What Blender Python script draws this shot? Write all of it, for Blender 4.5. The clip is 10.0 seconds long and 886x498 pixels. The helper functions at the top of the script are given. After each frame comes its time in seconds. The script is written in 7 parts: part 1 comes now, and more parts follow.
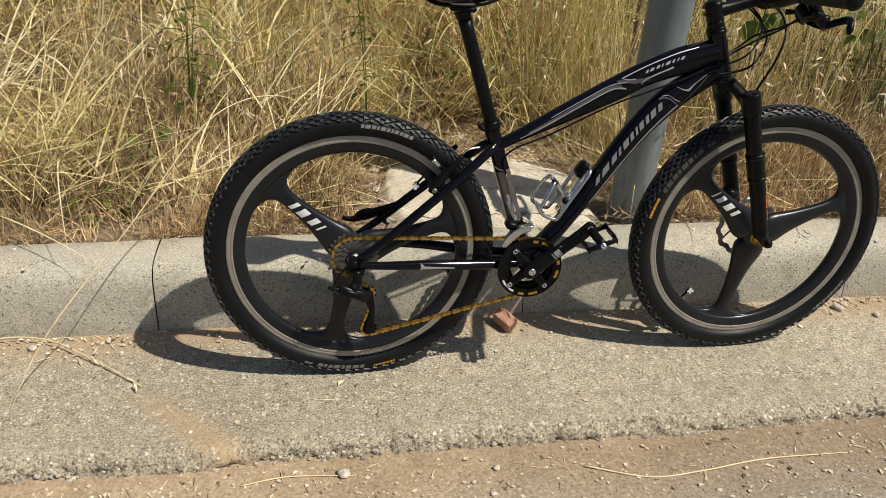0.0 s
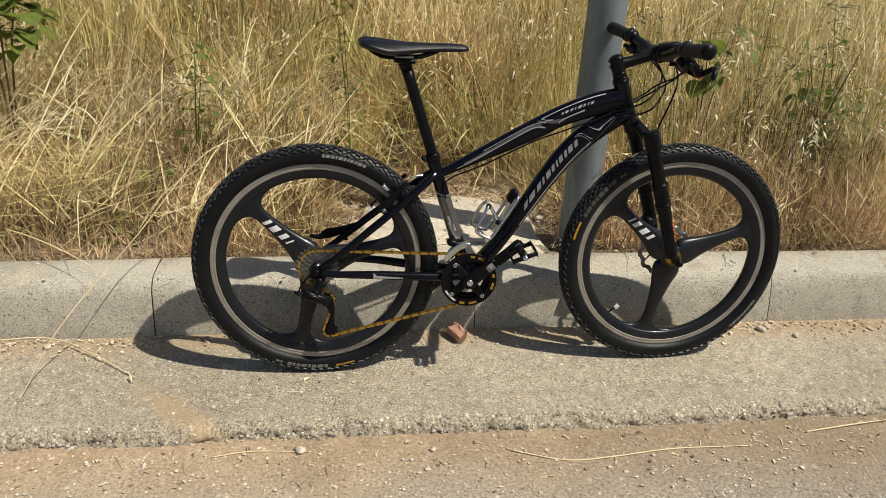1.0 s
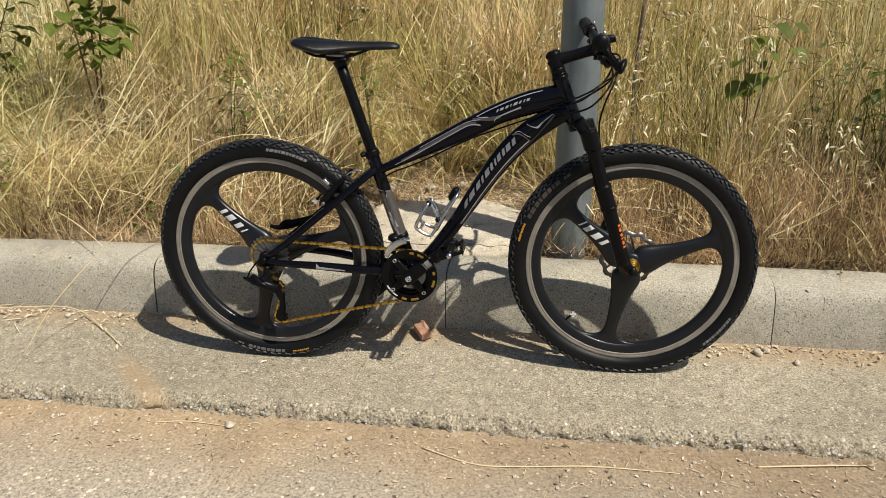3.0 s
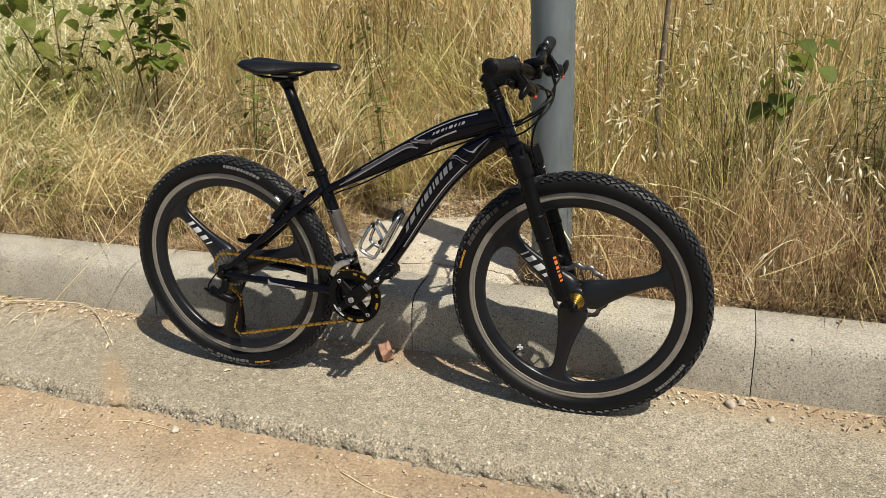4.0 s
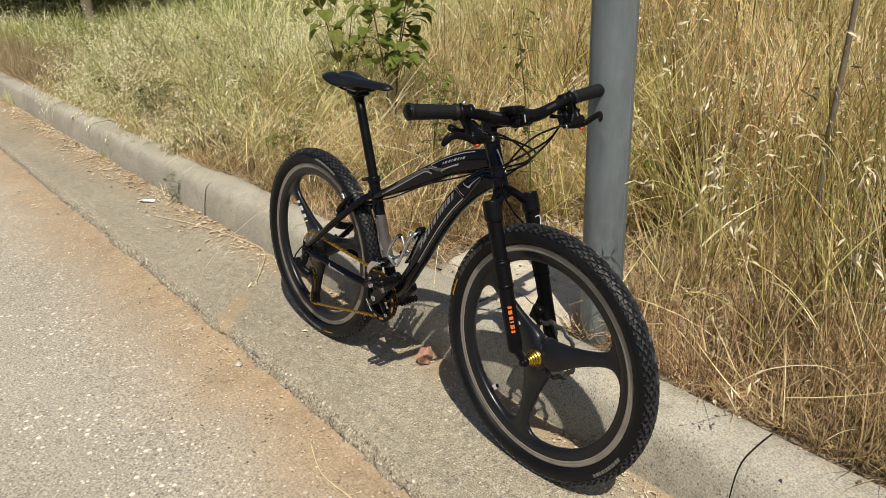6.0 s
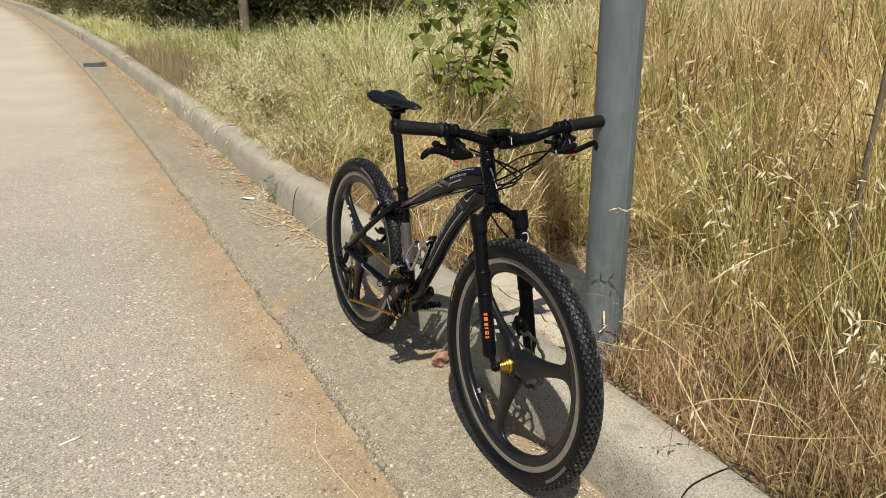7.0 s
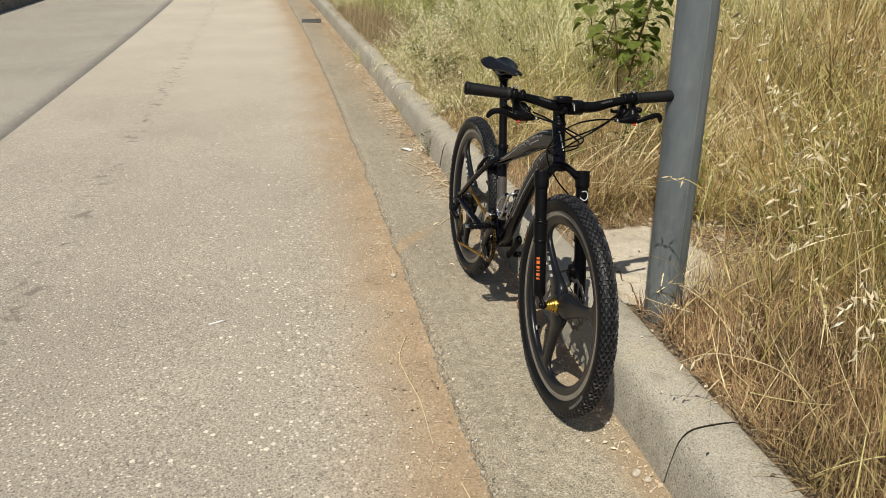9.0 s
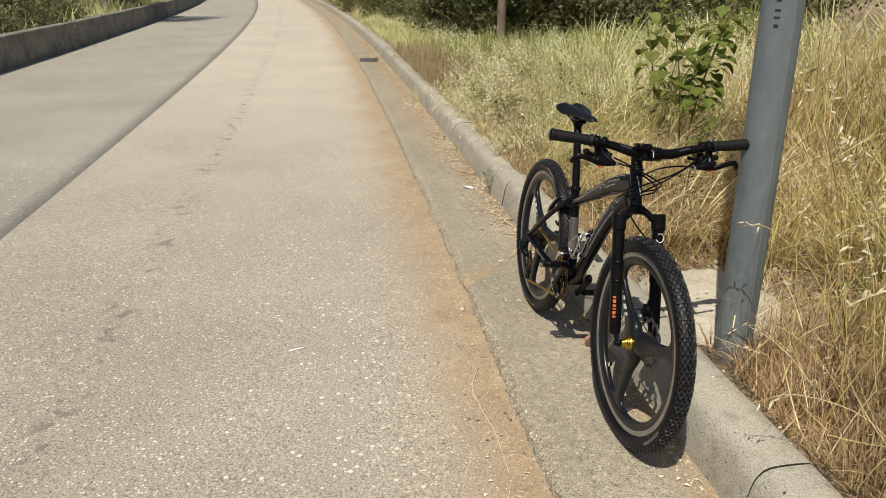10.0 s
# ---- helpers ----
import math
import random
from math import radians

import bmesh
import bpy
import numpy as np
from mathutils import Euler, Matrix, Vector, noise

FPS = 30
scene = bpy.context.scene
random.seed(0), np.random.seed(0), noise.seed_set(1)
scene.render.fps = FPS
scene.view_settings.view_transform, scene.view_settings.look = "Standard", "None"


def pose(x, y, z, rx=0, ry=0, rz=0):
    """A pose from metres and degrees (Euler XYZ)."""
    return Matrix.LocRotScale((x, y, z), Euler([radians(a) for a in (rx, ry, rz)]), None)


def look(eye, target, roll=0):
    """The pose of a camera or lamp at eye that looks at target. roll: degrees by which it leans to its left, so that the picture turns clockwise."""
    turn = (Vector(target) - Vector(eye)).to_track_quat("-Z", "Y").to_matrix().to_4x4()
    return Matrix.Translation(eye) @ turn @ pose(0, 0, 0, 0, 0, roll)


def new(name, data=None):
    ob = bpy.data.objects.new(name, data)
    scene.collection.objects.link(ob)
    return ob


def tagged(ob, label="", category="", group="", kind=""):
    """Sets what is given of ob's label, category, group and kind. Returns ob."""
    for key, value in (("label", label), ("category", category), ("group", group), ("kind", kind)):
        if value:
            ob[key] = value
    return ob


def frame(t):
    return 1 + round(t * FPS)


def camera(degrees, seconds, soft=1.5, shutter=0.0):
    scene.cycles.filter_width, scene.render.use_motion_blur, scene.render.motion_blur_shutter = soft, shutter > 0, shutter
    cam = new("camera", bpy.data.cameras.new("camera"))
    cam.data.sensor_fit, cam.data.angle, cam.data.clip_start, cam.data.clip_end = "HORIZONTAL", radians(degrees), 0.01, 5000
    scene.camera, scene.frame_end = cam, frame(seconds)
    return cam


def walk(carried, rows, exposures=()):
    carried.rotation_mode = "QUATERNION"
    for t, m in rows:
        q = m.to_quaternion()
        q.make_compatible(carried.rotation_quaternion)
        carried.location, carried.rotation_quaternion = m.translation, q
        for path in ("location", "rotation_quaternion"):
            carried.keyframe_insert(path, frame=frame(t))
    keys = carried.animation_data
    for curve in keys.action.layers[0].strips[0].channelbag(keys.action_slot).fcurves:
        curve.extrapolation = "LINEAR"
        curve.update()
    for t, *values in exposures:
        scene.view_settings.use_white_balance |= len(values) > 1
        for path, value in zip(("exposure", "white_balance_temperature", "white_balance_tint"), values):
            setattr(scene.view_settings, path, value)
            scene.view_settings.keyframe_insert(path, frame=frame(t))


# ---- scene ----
cam = camera(61.9, 10.0, soft=0.55)
PATH = [
    (0, (-0.508, -1.652, 1.251), (-0.235, 0.031, 0.204), 2.8),
    (0.5, (-0.345, -1.856, 1.257), (-0.111, -0.118, 0.295), 2.6),
    (1, (-0.344, -2.006, 1.286), (-0.139, -0.226, 0.398), 2.2),
    (1.5, (-0.273, -2.1, 1.276), (-0.148, -0.29, 0.435), 1.4),
    (2, (-0.035, -2.164, 1.29), (-0.043, -0.352, 0.442), 0.5),
    (2.5, (0.126, -2.089, 1.258), (-0.004, -0.291, 0.391), -0.5),
    (4, (0.841, -1.832, 1.253), (0.183, -0.133, 0.428), -4.0),
    (4.5, (1.032, -1.646, 1.279), (0.228, -0.027, 0.421), -4.2),
    (5, (1.183, -1.535, 1.258), (0.187, -0.027, 0.403), -3.7),
    (5.5, (1.422, -1.43, 1.294), (0.161, -0.116, 0.469), -3.3),
    (7, (2.009, -1.099, 1.317), (0.346, -0.244, 0.605), -1.1),
    (7.5, (2.124, -1.022, 1.315), (0.371, -0.359, 0.619), -0.1),
    (8, (2.225, -0.918, 1.324), (0.434, -0.405, 0.596), 0.8),
    (8.5, (2.357, -0.826, 1.339), (0.562, -0.411, 0.561), 0.4),
    (9, (2.437, -0.881, 1.368), (0.634, -0.521, 0.581), -0.6),
    (9.5, (2.496, -0.99, 1.401), (0.67, -0.662, 0.654), -1.1),
    (10, (2.523, -1.023, 1.415), (0.666, -0.767, 0.718), -0.3),
]
walk(cam, [(t, look(eye, target, roll)) for t, eye, target, roll in PATH], exposures=[(0, 0.03), (4.5, 0.02), (5.5, -0.05), (7.5, -0.10), (9, -0.18), (10, -0.12)])

# ---- light ----
SUN_TO = Vector((0.483, -0.257, 0.837)).normalized()
world = bpy.data.worlds.new("sky")
scene.world = world
world.use_nodes = True
wt = world.node_tree
sky = wt.nodes.new("ShaderNodeTexSky")
sky.sky_type = 'NISHITA'
sky.sun_disc = False
sky.sun_elevation = math.asin(SUN_TO.z)
sky.sun_rotation = math.atan2(SUN_TO.x, SUN_TO.y)
sky.dust_density = 1.5
wt.links.new(sky.outputs[0], wt.nodes["Background"].inputs[0])
wt.nodes["Background"].inputs[1].default_value = 0.066
sun_data = bpy.data.lights.new("sun", 'SUN')
sun_data.energy = 5.0
sun_data.angle = radians(0.53)
sun_data.color = (1.0, 0.935, 0.81)
sun = new("sun", sun_data)
sun.matrix_world = look(SUN_TO * 50, (0, 0, 0))
scene.view_settings.exposure = 0.0

# ---- node helpers ----


def put(nt, n, key, v):
    if isinstance(v, bpy.types.NodeSocket):
        nt.links.new(v, n.inputs[key])
    else:
        n.inputs[key].default_value = v


def coords(nt, kind="Object"):
    return nt.nodes.new("ShaderNodeTexCoord").outputs[kind]


def noise_of(nt, vec, scale, detail=4.0, rough=0.55):
    n = nt.nodes.new("ShaderNodeTexNoise")
    put(nt, n, "Vector", vec)
    put(nt, n, "Scale", scale)
    put(nt, n, "Detail", detail)
    put(nt, n, "Roughness", rough)
    return n.outputs[0]


def cells(nt, vec, scale, randomness=1.0):
    n = nt.nodes.new("ShaderNodeTexVoronoi")
    put(nt, n, "Vector", vec)
    put(nt, n, "Scale", scale)
    put(nt, n, "Randomness", randomness)
    return n.outputs["Distance"], n.outputs["Color"]


def ramp(nt, fac, *stops):
    n = nt.nodes.new("ShaderNodeValToRGB")
    e = n.color_ramp.elements
    while len(e) < len(stops):
        e.new(0.5)
    for k, (p, c) in enumerate(stops):
        e[k].position = p
        e[k].color = (*c, 1) if len(c) == 3 else c
    put(nt, n, "Fac", fac)
    return n.outputs[0]


def step(nt, fac, a, b):
    """0 below a, 1 above b."""
    n = nt.nodes.new("ShaderNodeMapRange")
    n.clamp = True
    put(nt, n, 0, fac)
    put(nt, n, 1, a)
    put(nt, n, 2, b)
    put(nt, n, 3, 0.0)
    put(nt, n, 4, 1.0)
    return n.outputs[0]


def calc(nt, op, a, b=0.0):
    n = nt.nodes.new("ShaderNodeMath")
    n.operation = op
    put(nt, n, 0, a)
    put(nt, n, 1, b)
    return n.outputs[0]


def mixed(nt, fac, a, b, blend='MIX'):
    n = nt.nodes.new("ShaderNodeMix")
    n.data_type = 'RGBA'
    n.blend_type = blend
    put(nt, n, 0, fac)
    for k, c in ((6, a), (7, b)):
        put(nt, n, k, (*c, 1) if isinstance(c, tuple) and len(c) == 3 else c)
    return n.outputs[2]


def parted(nt, vec):
    n = nt.nodes.new("ShaderNodeSeparateXYZ")
    put(nt, n, 0, vec)
    return n.outputs


def bumped(nt, height, strength=0.3, distance=0.01):
    n = nt.nodes.new("ShaderNodeBump")
    put(nt, n, "Height", height)
    put(nt, n, "Strength", strength)
    put(nt, n, "Distance", distance)
    return n.outputs[0]


def material(name, rough=0.6, metal=0.0, spec=0.5):
    m = bpy.data.materials.new(name)
    m.use_nodes = True
    nt = m.node_tree
    b = nt.nodes["Principled BSDF"]
    put(nt, b, "Roughness", rough)
    put(nt, b, "Metallic", metal)
    put(nt, b, "Specular IOR Level", spec)
    return m, nt, b


def simple(name, dark, light, scale, rough, metal=0.0, bump=0.1, spec=0.5, coat=0.0, fine=400.0):
    """A surface with large soft variation and fine grain."""
    m, nt, b = material(name, rough, metal, spec)
    v = coords(nt)
    big = noise_of(nt, v, scale, 5)
    grain = noise_of(nt, v, fine, 3)
    fac = calc(nt, 'MULTIPLY_ADD', big, 0.75)
    fac.node.inputs[2].default_value = 0.0
    both = calc(nt, 'ADD', fac, calc(nt, 'MULTIPLY', grain, 0.25))
    put(nt, b, "Base Color", ramp(nt, both, (0.3, dark), (0.7, light)))
    put(nt, b, "Roughness", calc(nt, 'ADD', calc(nt, 'MULTIPLY', calc(nt, 'SUBTRACT', big, 0.5), 0.25), rough))
    if bump:
        put(nt, b, "Normal", bumped(nt, grain, bump, 0.002))
    if coat:
        put(nt, b, "Coat Weight", coat)
        put(nt, b, "Coat Roughness", 0.06)
    return m


# ---- materials ----
def make_concrete(name, low, high, pits=True, pit_scale=165.0):
    m, nt, b = material(name, 0.85, 0, 0.3)
    v = coords(nt, "Object")
    geo = nt.nodes.new("ShaderNodeNewGeometry").outputs["Position"]
    big = noise_of(nt, geo, 2.2, 6, 0.65)
    mid = noise_of(nt, geo, 14, 5, 0.6)
    grain = noise_of(nt, geo, 220, 3)
    base = ramp(nt, big, (0.32, low), (0.68, high))
    base = mixed(nt, calc(nt, 'MULTIPLY', step(nt, mid, 0.52, 0.72), 0.45), base, (low[0] * 0.62, low[1] * 0.6, low[2] * 0.55))
    base = mixed(nt, calc(nt, 'MULTIPLY', step(nt, noise_of(nt, geo, 5.5, 3), 0.56, 0.7), 0.4), base, (high[0] * 1.1, high[1] * 1.05, high[2] * 0.92))
    base = mixed(nt, 0.55, base, ramp(nt, grain, (0.3, (0.15, 0.14, 0.13)), (0.7, (0.9, 0.88, 0.84))), 'OVERLAY')
    warp = nt.nodes.new("ShaderNodeVectorMath")
    warp.operation = 'MULTIPLY_ADD'
    wn = nt.nodes.new("ShaderNodeTexNoise")
    put(nt, wn, "Vector", geo)
    put(nt, wn, "Scale", 90.0)
    put(nt, warp, 0, wn.outputs["Color"])
    put(nt, warp, 1, (0.010, 0.010, 0.010))
    put(nt, warp, 2, geo)
    d, c = cells(nt, warp.outputs[0], pit_scale)
    tone = parted(nt, c)
    pick = step(nt, tone[0], 0.42, 0.44)
    size = calc(nt, 'MULTIPLY', calc(nt, 'MULTIPLY', tone[1], tone[1]), 0.42)
    hole = calc(nt, 'MULTIPLY', calc(nt, 'SUBTRACT', 1.0, step(nt, calc(nt, 'SUBTRACT', d, size), 0.0, 0.08)), pick)
    height = calc(nt, 'ADD', calc(nt, 'MULTIPLY', grain, 0.25), calc(nt, 'MULTIPLY', mid, 0.8))
    if pits:
        up = parted(nt, nt.nodes.new("ShaderNodeNewGeometry").outputs["Normal"])[2]
        hole = calc(nt, 'MULTIPLY', hole, calc(nt, 'SUBTRACT', 1.0, calc(nt, 'MULTIPLY', step(nt, up, 0.6, 0.9), calc(nt, 'SUBTRACT', 1.0, step(nt, noise_of(nt, geo, 6, 2), 0.56, 0.66)))))
        base = mixed(nt, calc(nt, 'MULTIPLY', hole, 0.75), base, (0.07, 0.066, 0.056))
        height = calc(nt, 'SUBTRACT', height, calc(nt, 'MULTIPLY', hole, 1.2))
    put(nt, b, "Base Color", base)
    put(nt, b, "Normal", bumped(nt, height, 0.5, 0.004))
    return m


kerb_mat = make_concrete("kerb_concrete", (0.33, 0.31, 0.26), (0.43, 0.405, 0.34))
pad_mat = make_concrete("pad_concrete", (0.39, 0.35, 0.28), (0.56, 0.51, 0.42), pits=True, pit_scale=60.0)
wall_mat = make_concrete("wall_concrete", (0.12, 0.115, 0.10), (0.32, 0.30, 0.26), pits=False)


def aggregate(nt, geo, base, scale, share, light, dark):
    """Pebbles of the mix that show in the surface."""
    d, c = cells(nt, geo, scale)
    tone = parted(nt, c)
    inside = calc(nt, 'SUBTRACT', 1.0, step(nt, calc(nt, 'SUBTRACT', d, calc(nt, 'MULTIPLY', tone[2], 0.22)), 0.16, 0.24))
    pale = calc(nt, 'MULTIPLY', inside, step(nt, tone[0], 1 - share, 1 - share + 0.03))
    deep = calc(nt, 'MULTIPLY', inside, step(nt, tone[1], 1 - share, 1 - share + 0.03))
    base = mixed(nt, calc(nt, 'MULTIPLY', pale, 0.85), base, light)
    base = mixed(nt, calc(nt, 'MULTIPLY', deep, 0.7), base, dark)
    return base, calc(nt, 'ADD', pale, deep)


def make_gutter():
    m, nt, b = material("gutter_concrete", 0.9, 0, 0.25)
    geo = nt.nodes.new("ShaderNodeNewGeometry").outputs["Position"]
    uv = parted(nt, coords(nt, "UV"))
    big = noise_of(nt, geo, 1.6, 6, 0.65)
    mid = noise_of(nt, geo, 28, 5, 0.65)
    grain = noise_of(nt, geo, 240, 4, 0.7)
    base = ramp(nt, big, (0.3, (0.282, 0.252, 0.196)), (0.7, (0.385, 0.348, 0.276)))
    base = mixed(nt, 0.5, base, ramp(nt, mid, (0.3, (0.30, 0.29, 0.27)), (0.7, (0.70, 0.69, 0.67))), 'OVERLAY')
    base = mixed(nt, 0.75, base, ramp(nt, grain, (0.36, (0.10, 0.10, 0.09)), (0.64, (0.93, 0.91, 0.87))), 'OVERLAY')
    base, stones = aggregate(nt, geo, base, 130, 0.27, (0.68, 0.64, 0.55), (0.085, 0.082, 0.075))
    worn = step(nt, calc(nt, 'ADD', uv[1], calc(nt, 'MULTIPLY', mid, 0.16)), -0.16, -0.36)
    base = mixed(nt, calc(nt, 'MULTIPLY', worn, 0.08), base, (0.17, 0.155, 0.13))
    base, stones2 = aggregate(nt, geo, base, 70, 0.10, (0.56, 0.53, 0.46), (0.13, 0.125, 0.115))
    lip = step(nt, calc(nt, 'ADD', uv[1], calc(nt, 'MULTIPLY', calc(nt, 'SUBTRACT', mid, 0.5), 0.05)), -0.395, -0.435)
    bared, lumps_h = aggregate(nt, geo, (0.345, 0.305, 0.235), 85, 0.40, (0.76, 0.72, 0.63), (0.085, 0.08, 0.07))
    bared = mixed(nt, calc(nt, 'MULTIPLY', step(nt, noise_of(nt, geo, 75, 5, 0.75), 0.57, 0.68), 0.7), bared, (0.08, 0.073, 0.06))
    bared = mixed(nt, 0.85, bared, ramp(nt, noise_of(nt, geo, 160, 5, 0.75), (0.36, (0.06, 0.06, 0.055)), (0.64, (0.96, 0.94, 0.90))), 'OVERLAY')
    base = mixed(nt, calc(nt, 'MULTIPLY', lip, 0.9), base, bared)
    # soil washed along the foot of the kerb and one smear across the slab
    soil = calc(nt, 'MULTIPLY', step(nt, calc(nt, 'ADD', uv[1], calc(nt, 'MULTIPLY', calc(nt, 'SUBTRACT', mid, 0.5), 0.12)), calc(nt, 'SUBTRACT', -0.13, calc(nt, 'MULTIPLY', step(nt, uv[0], -1.4, -5.0), 0.30)), -0.02), step(nt, noise_of(nt, geo, 3.2, 4), 0.26, 0.54))
    base = mixed(nt, calc(nt, 'MULTIPLY', soil, 0.8), base, (0.37, 0.265, 0.16))
    line = calc(nt, 'ABSOLUTE', calc(nt, 'ADD', calc(nt, 'ADD', uv[0], 0.93), calc(nt, 'MULTIPLY', calc(nt, 'ADD', uv[1], 0.3), 1.0)))
    smear = calc(nt, 'MULTIPLY', calc(nt, 'SUBTRACT', 1.0, step(nt, calc(nt, 'ADD', line, calc(nt, 'MULTIPLY', mid, 0.06)), 0.04, 0.11)), step(nt, uv[1], -0.22, -0.34))
    base = mixed(nt, calc(nt, 'MULTIPLY', smear, 0.55), base, (0.45, 0.31, 0.17))
    put(nt, b, "Base Color", base)
    h = calc(nt, 'ADD', calc(nt, 'MULTIPLY', grain, 0.5), calc(nt, 'ADD', calc(nt, 'MULTIPLY', mid, 0.8), calc(nt, 'ADD', calc(nt, 'MULTIPLY', stones, 0.25), calc(nt, 'MULTIPLY', calc(nt, 'MULTIPLY', lumps_h, lip), 0.5))))
    put(nt, b, "Normal", bumped(nt, h, 0.75, 0.005))
    return m


def make_asphalt(name, low, high, dust):
    m, nt, b = material(name, 0.78, 0, 0.45)
    geo = nt.nodes.new("ShaderNodeNewGeometry").outputs["Position"]
    uv = parted(nt, coords(nt, "UV"))
    big = noise_of(nt, geo, 0.7, 5, 0.6)
    grain = noise_of(nt, geo, 130, 4, 0.7)
    mid = noise_of(nt, geo, 18, 4, 0.6)
    base = ramp(nt, big, (0.3, low), (0.7, high))
    base = mixed(nt, 0.7, base, ramp(nt, grain, (0.34, (0.14, 0.14, 0.14)), (0.66, (0.86, 0.86, 0.86))), 'OVERLAY')
    base, s1 = aggregate(nt, geo, base, 125, 0.20, (0.58, 0.53, 0.44), (0.10, 0.093, 0.08))
    base, s2 = aggregate(nt, geo, base, 85, 0.22, (0.70, 0.645, 0.545), (0.12, 0.108, 0.09))
    base, s3 = aggregate(nt, geo, base, 50, 0.09, (0.74, 0.68, 0.58), (0.20, 0.18, 0.15))
    h = calc(nt, 'ADD', calc(nt, 'MULTIPLY', grain, 0.5), calc(nt, 'ADD', calc(nt, 'MULTIPLY', s1, 0.5), calc(nt, 'MULTIPLY', calc(nt, 'ADD', s2, s3), 0.4)))
    if dust:
        edge = calc(nt, 'ADD', uv[1], calc(nt, 'MULTIPLY', calc(nt, 'SUBTRACT', noise_of(nt, geo, 1.5, 6, 0.62), 0.5), 0.5))
        cover = calc(nt, 'POWER', step(nt, edge, -1.12, -0.52), 1.5)
        cover = calc(nt, 'MULTIPLY', cover, step(nt, calc(nt, 'ADD', calc(nt, 'MULTIPLY', grain, 0.7), cover), 0.2, 1.1))
        sand = ramp(nt, noise_of(nt, geo, 9, 5, 0.65), (0.3, (0.262, 0.184, 0.106)), (0.7, (0.378, 0.276, 0.168)))
        sand, grit = aggregate(nt, geo, sand, 85, 0.10, (0.60, 0.52, 0.40), (0.20, 0.14, 0.09))
        sand = mixed(nt, 0.5, sand, ramp(nt, grain, (0.3, (0.2, 0.2, 0.2)), (0.7, (0.85, 0.85, 0.85))), 'OVERLAY')
        # far lane paled in its colour, standing in for brightness at grazing view
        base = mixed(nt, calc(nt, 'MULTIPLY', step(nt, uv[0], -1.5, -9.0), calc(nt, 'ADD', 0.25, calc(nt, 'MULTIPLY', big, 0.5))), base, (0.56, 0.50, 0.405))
        base = mixed(nt, calc(nt, 'MULTIPLY', cover, 0.84), base, sand)
        # oil spots in a dotted row along the lane
        spots = calc(nt, 'MULTIPLY', step(nt, noise_of(nt, geo, 11, 2), 0.56, 0.62), calc(nt, 'SUBTRACT', 1.0, step(nt, calc(nt, 'ABSOLUTE', calc(nt, 'ADD', uv[1], 2.05)), 0.03, 0.10)))
        base = mixed(nt, calc(nt, 'MULTIPLY', spots, 0.6), base, (0.13, 0.12, 0.10))
    else:
        tar = calc(nt, 'SUBTRACT', 1.0, step(nt, calc(nt, 'ADD', calc(nt, 'ABSOLUTE', calc(nt, 'ADD', uv[1], 2.99)), calc(nt, 'MULTIPLY', mid, 0.12)), 0.08, 0.26))
        base = mixed(nt, calc(nt, 'MULTIPLY', tar, 0.75), base, (0.075, 0.072, 0.068))
    put(nt, b, "Base Color", base)
    put(nt, b, "Diffuse Roughness", 0.9)
    put(nt, b, "Normal", bumped(nt, h, 0.55, 0.005))
    return m


gutter_mat = make_gutter()
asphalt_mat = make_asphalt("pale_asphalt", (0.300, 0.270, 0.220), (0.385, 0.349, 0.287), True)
lane_mat = make_asphalt("grey_asphalt", (0.27, 0.25, 0.21), (0.35, 0.325, 0.275), False)


def make_soil():
    m, nt, b = material("dry_soil", 0.95, 0, 0.2)
    geo = nt.nodes.new("ShaderNodeNewGeometry").outputs["Position"]
    big = noise_of(nt, geo, 1.8, 6, 0.65)
    fine = noise_of(nt, geo, 70, 5, 0.7)
    base = ramp(nt, big, (0.3, (0.17, 0.128, 0.088)), (0.7, (0.37, 0.295, 0.21)))
    base = mixed(nt, 0.8, base, ramp(nt, fine, (0.3, (0.1, 0.1, 0.1)), (0.7, (0.9, 0.88, 0.8))), 'OVERLAY')
    put(nt, b, "Base Color", base)
    put(nt, b, "Normal", bumped(nt, fine, 0.8, 0.02))
    return m


soil_mat = make_soil()


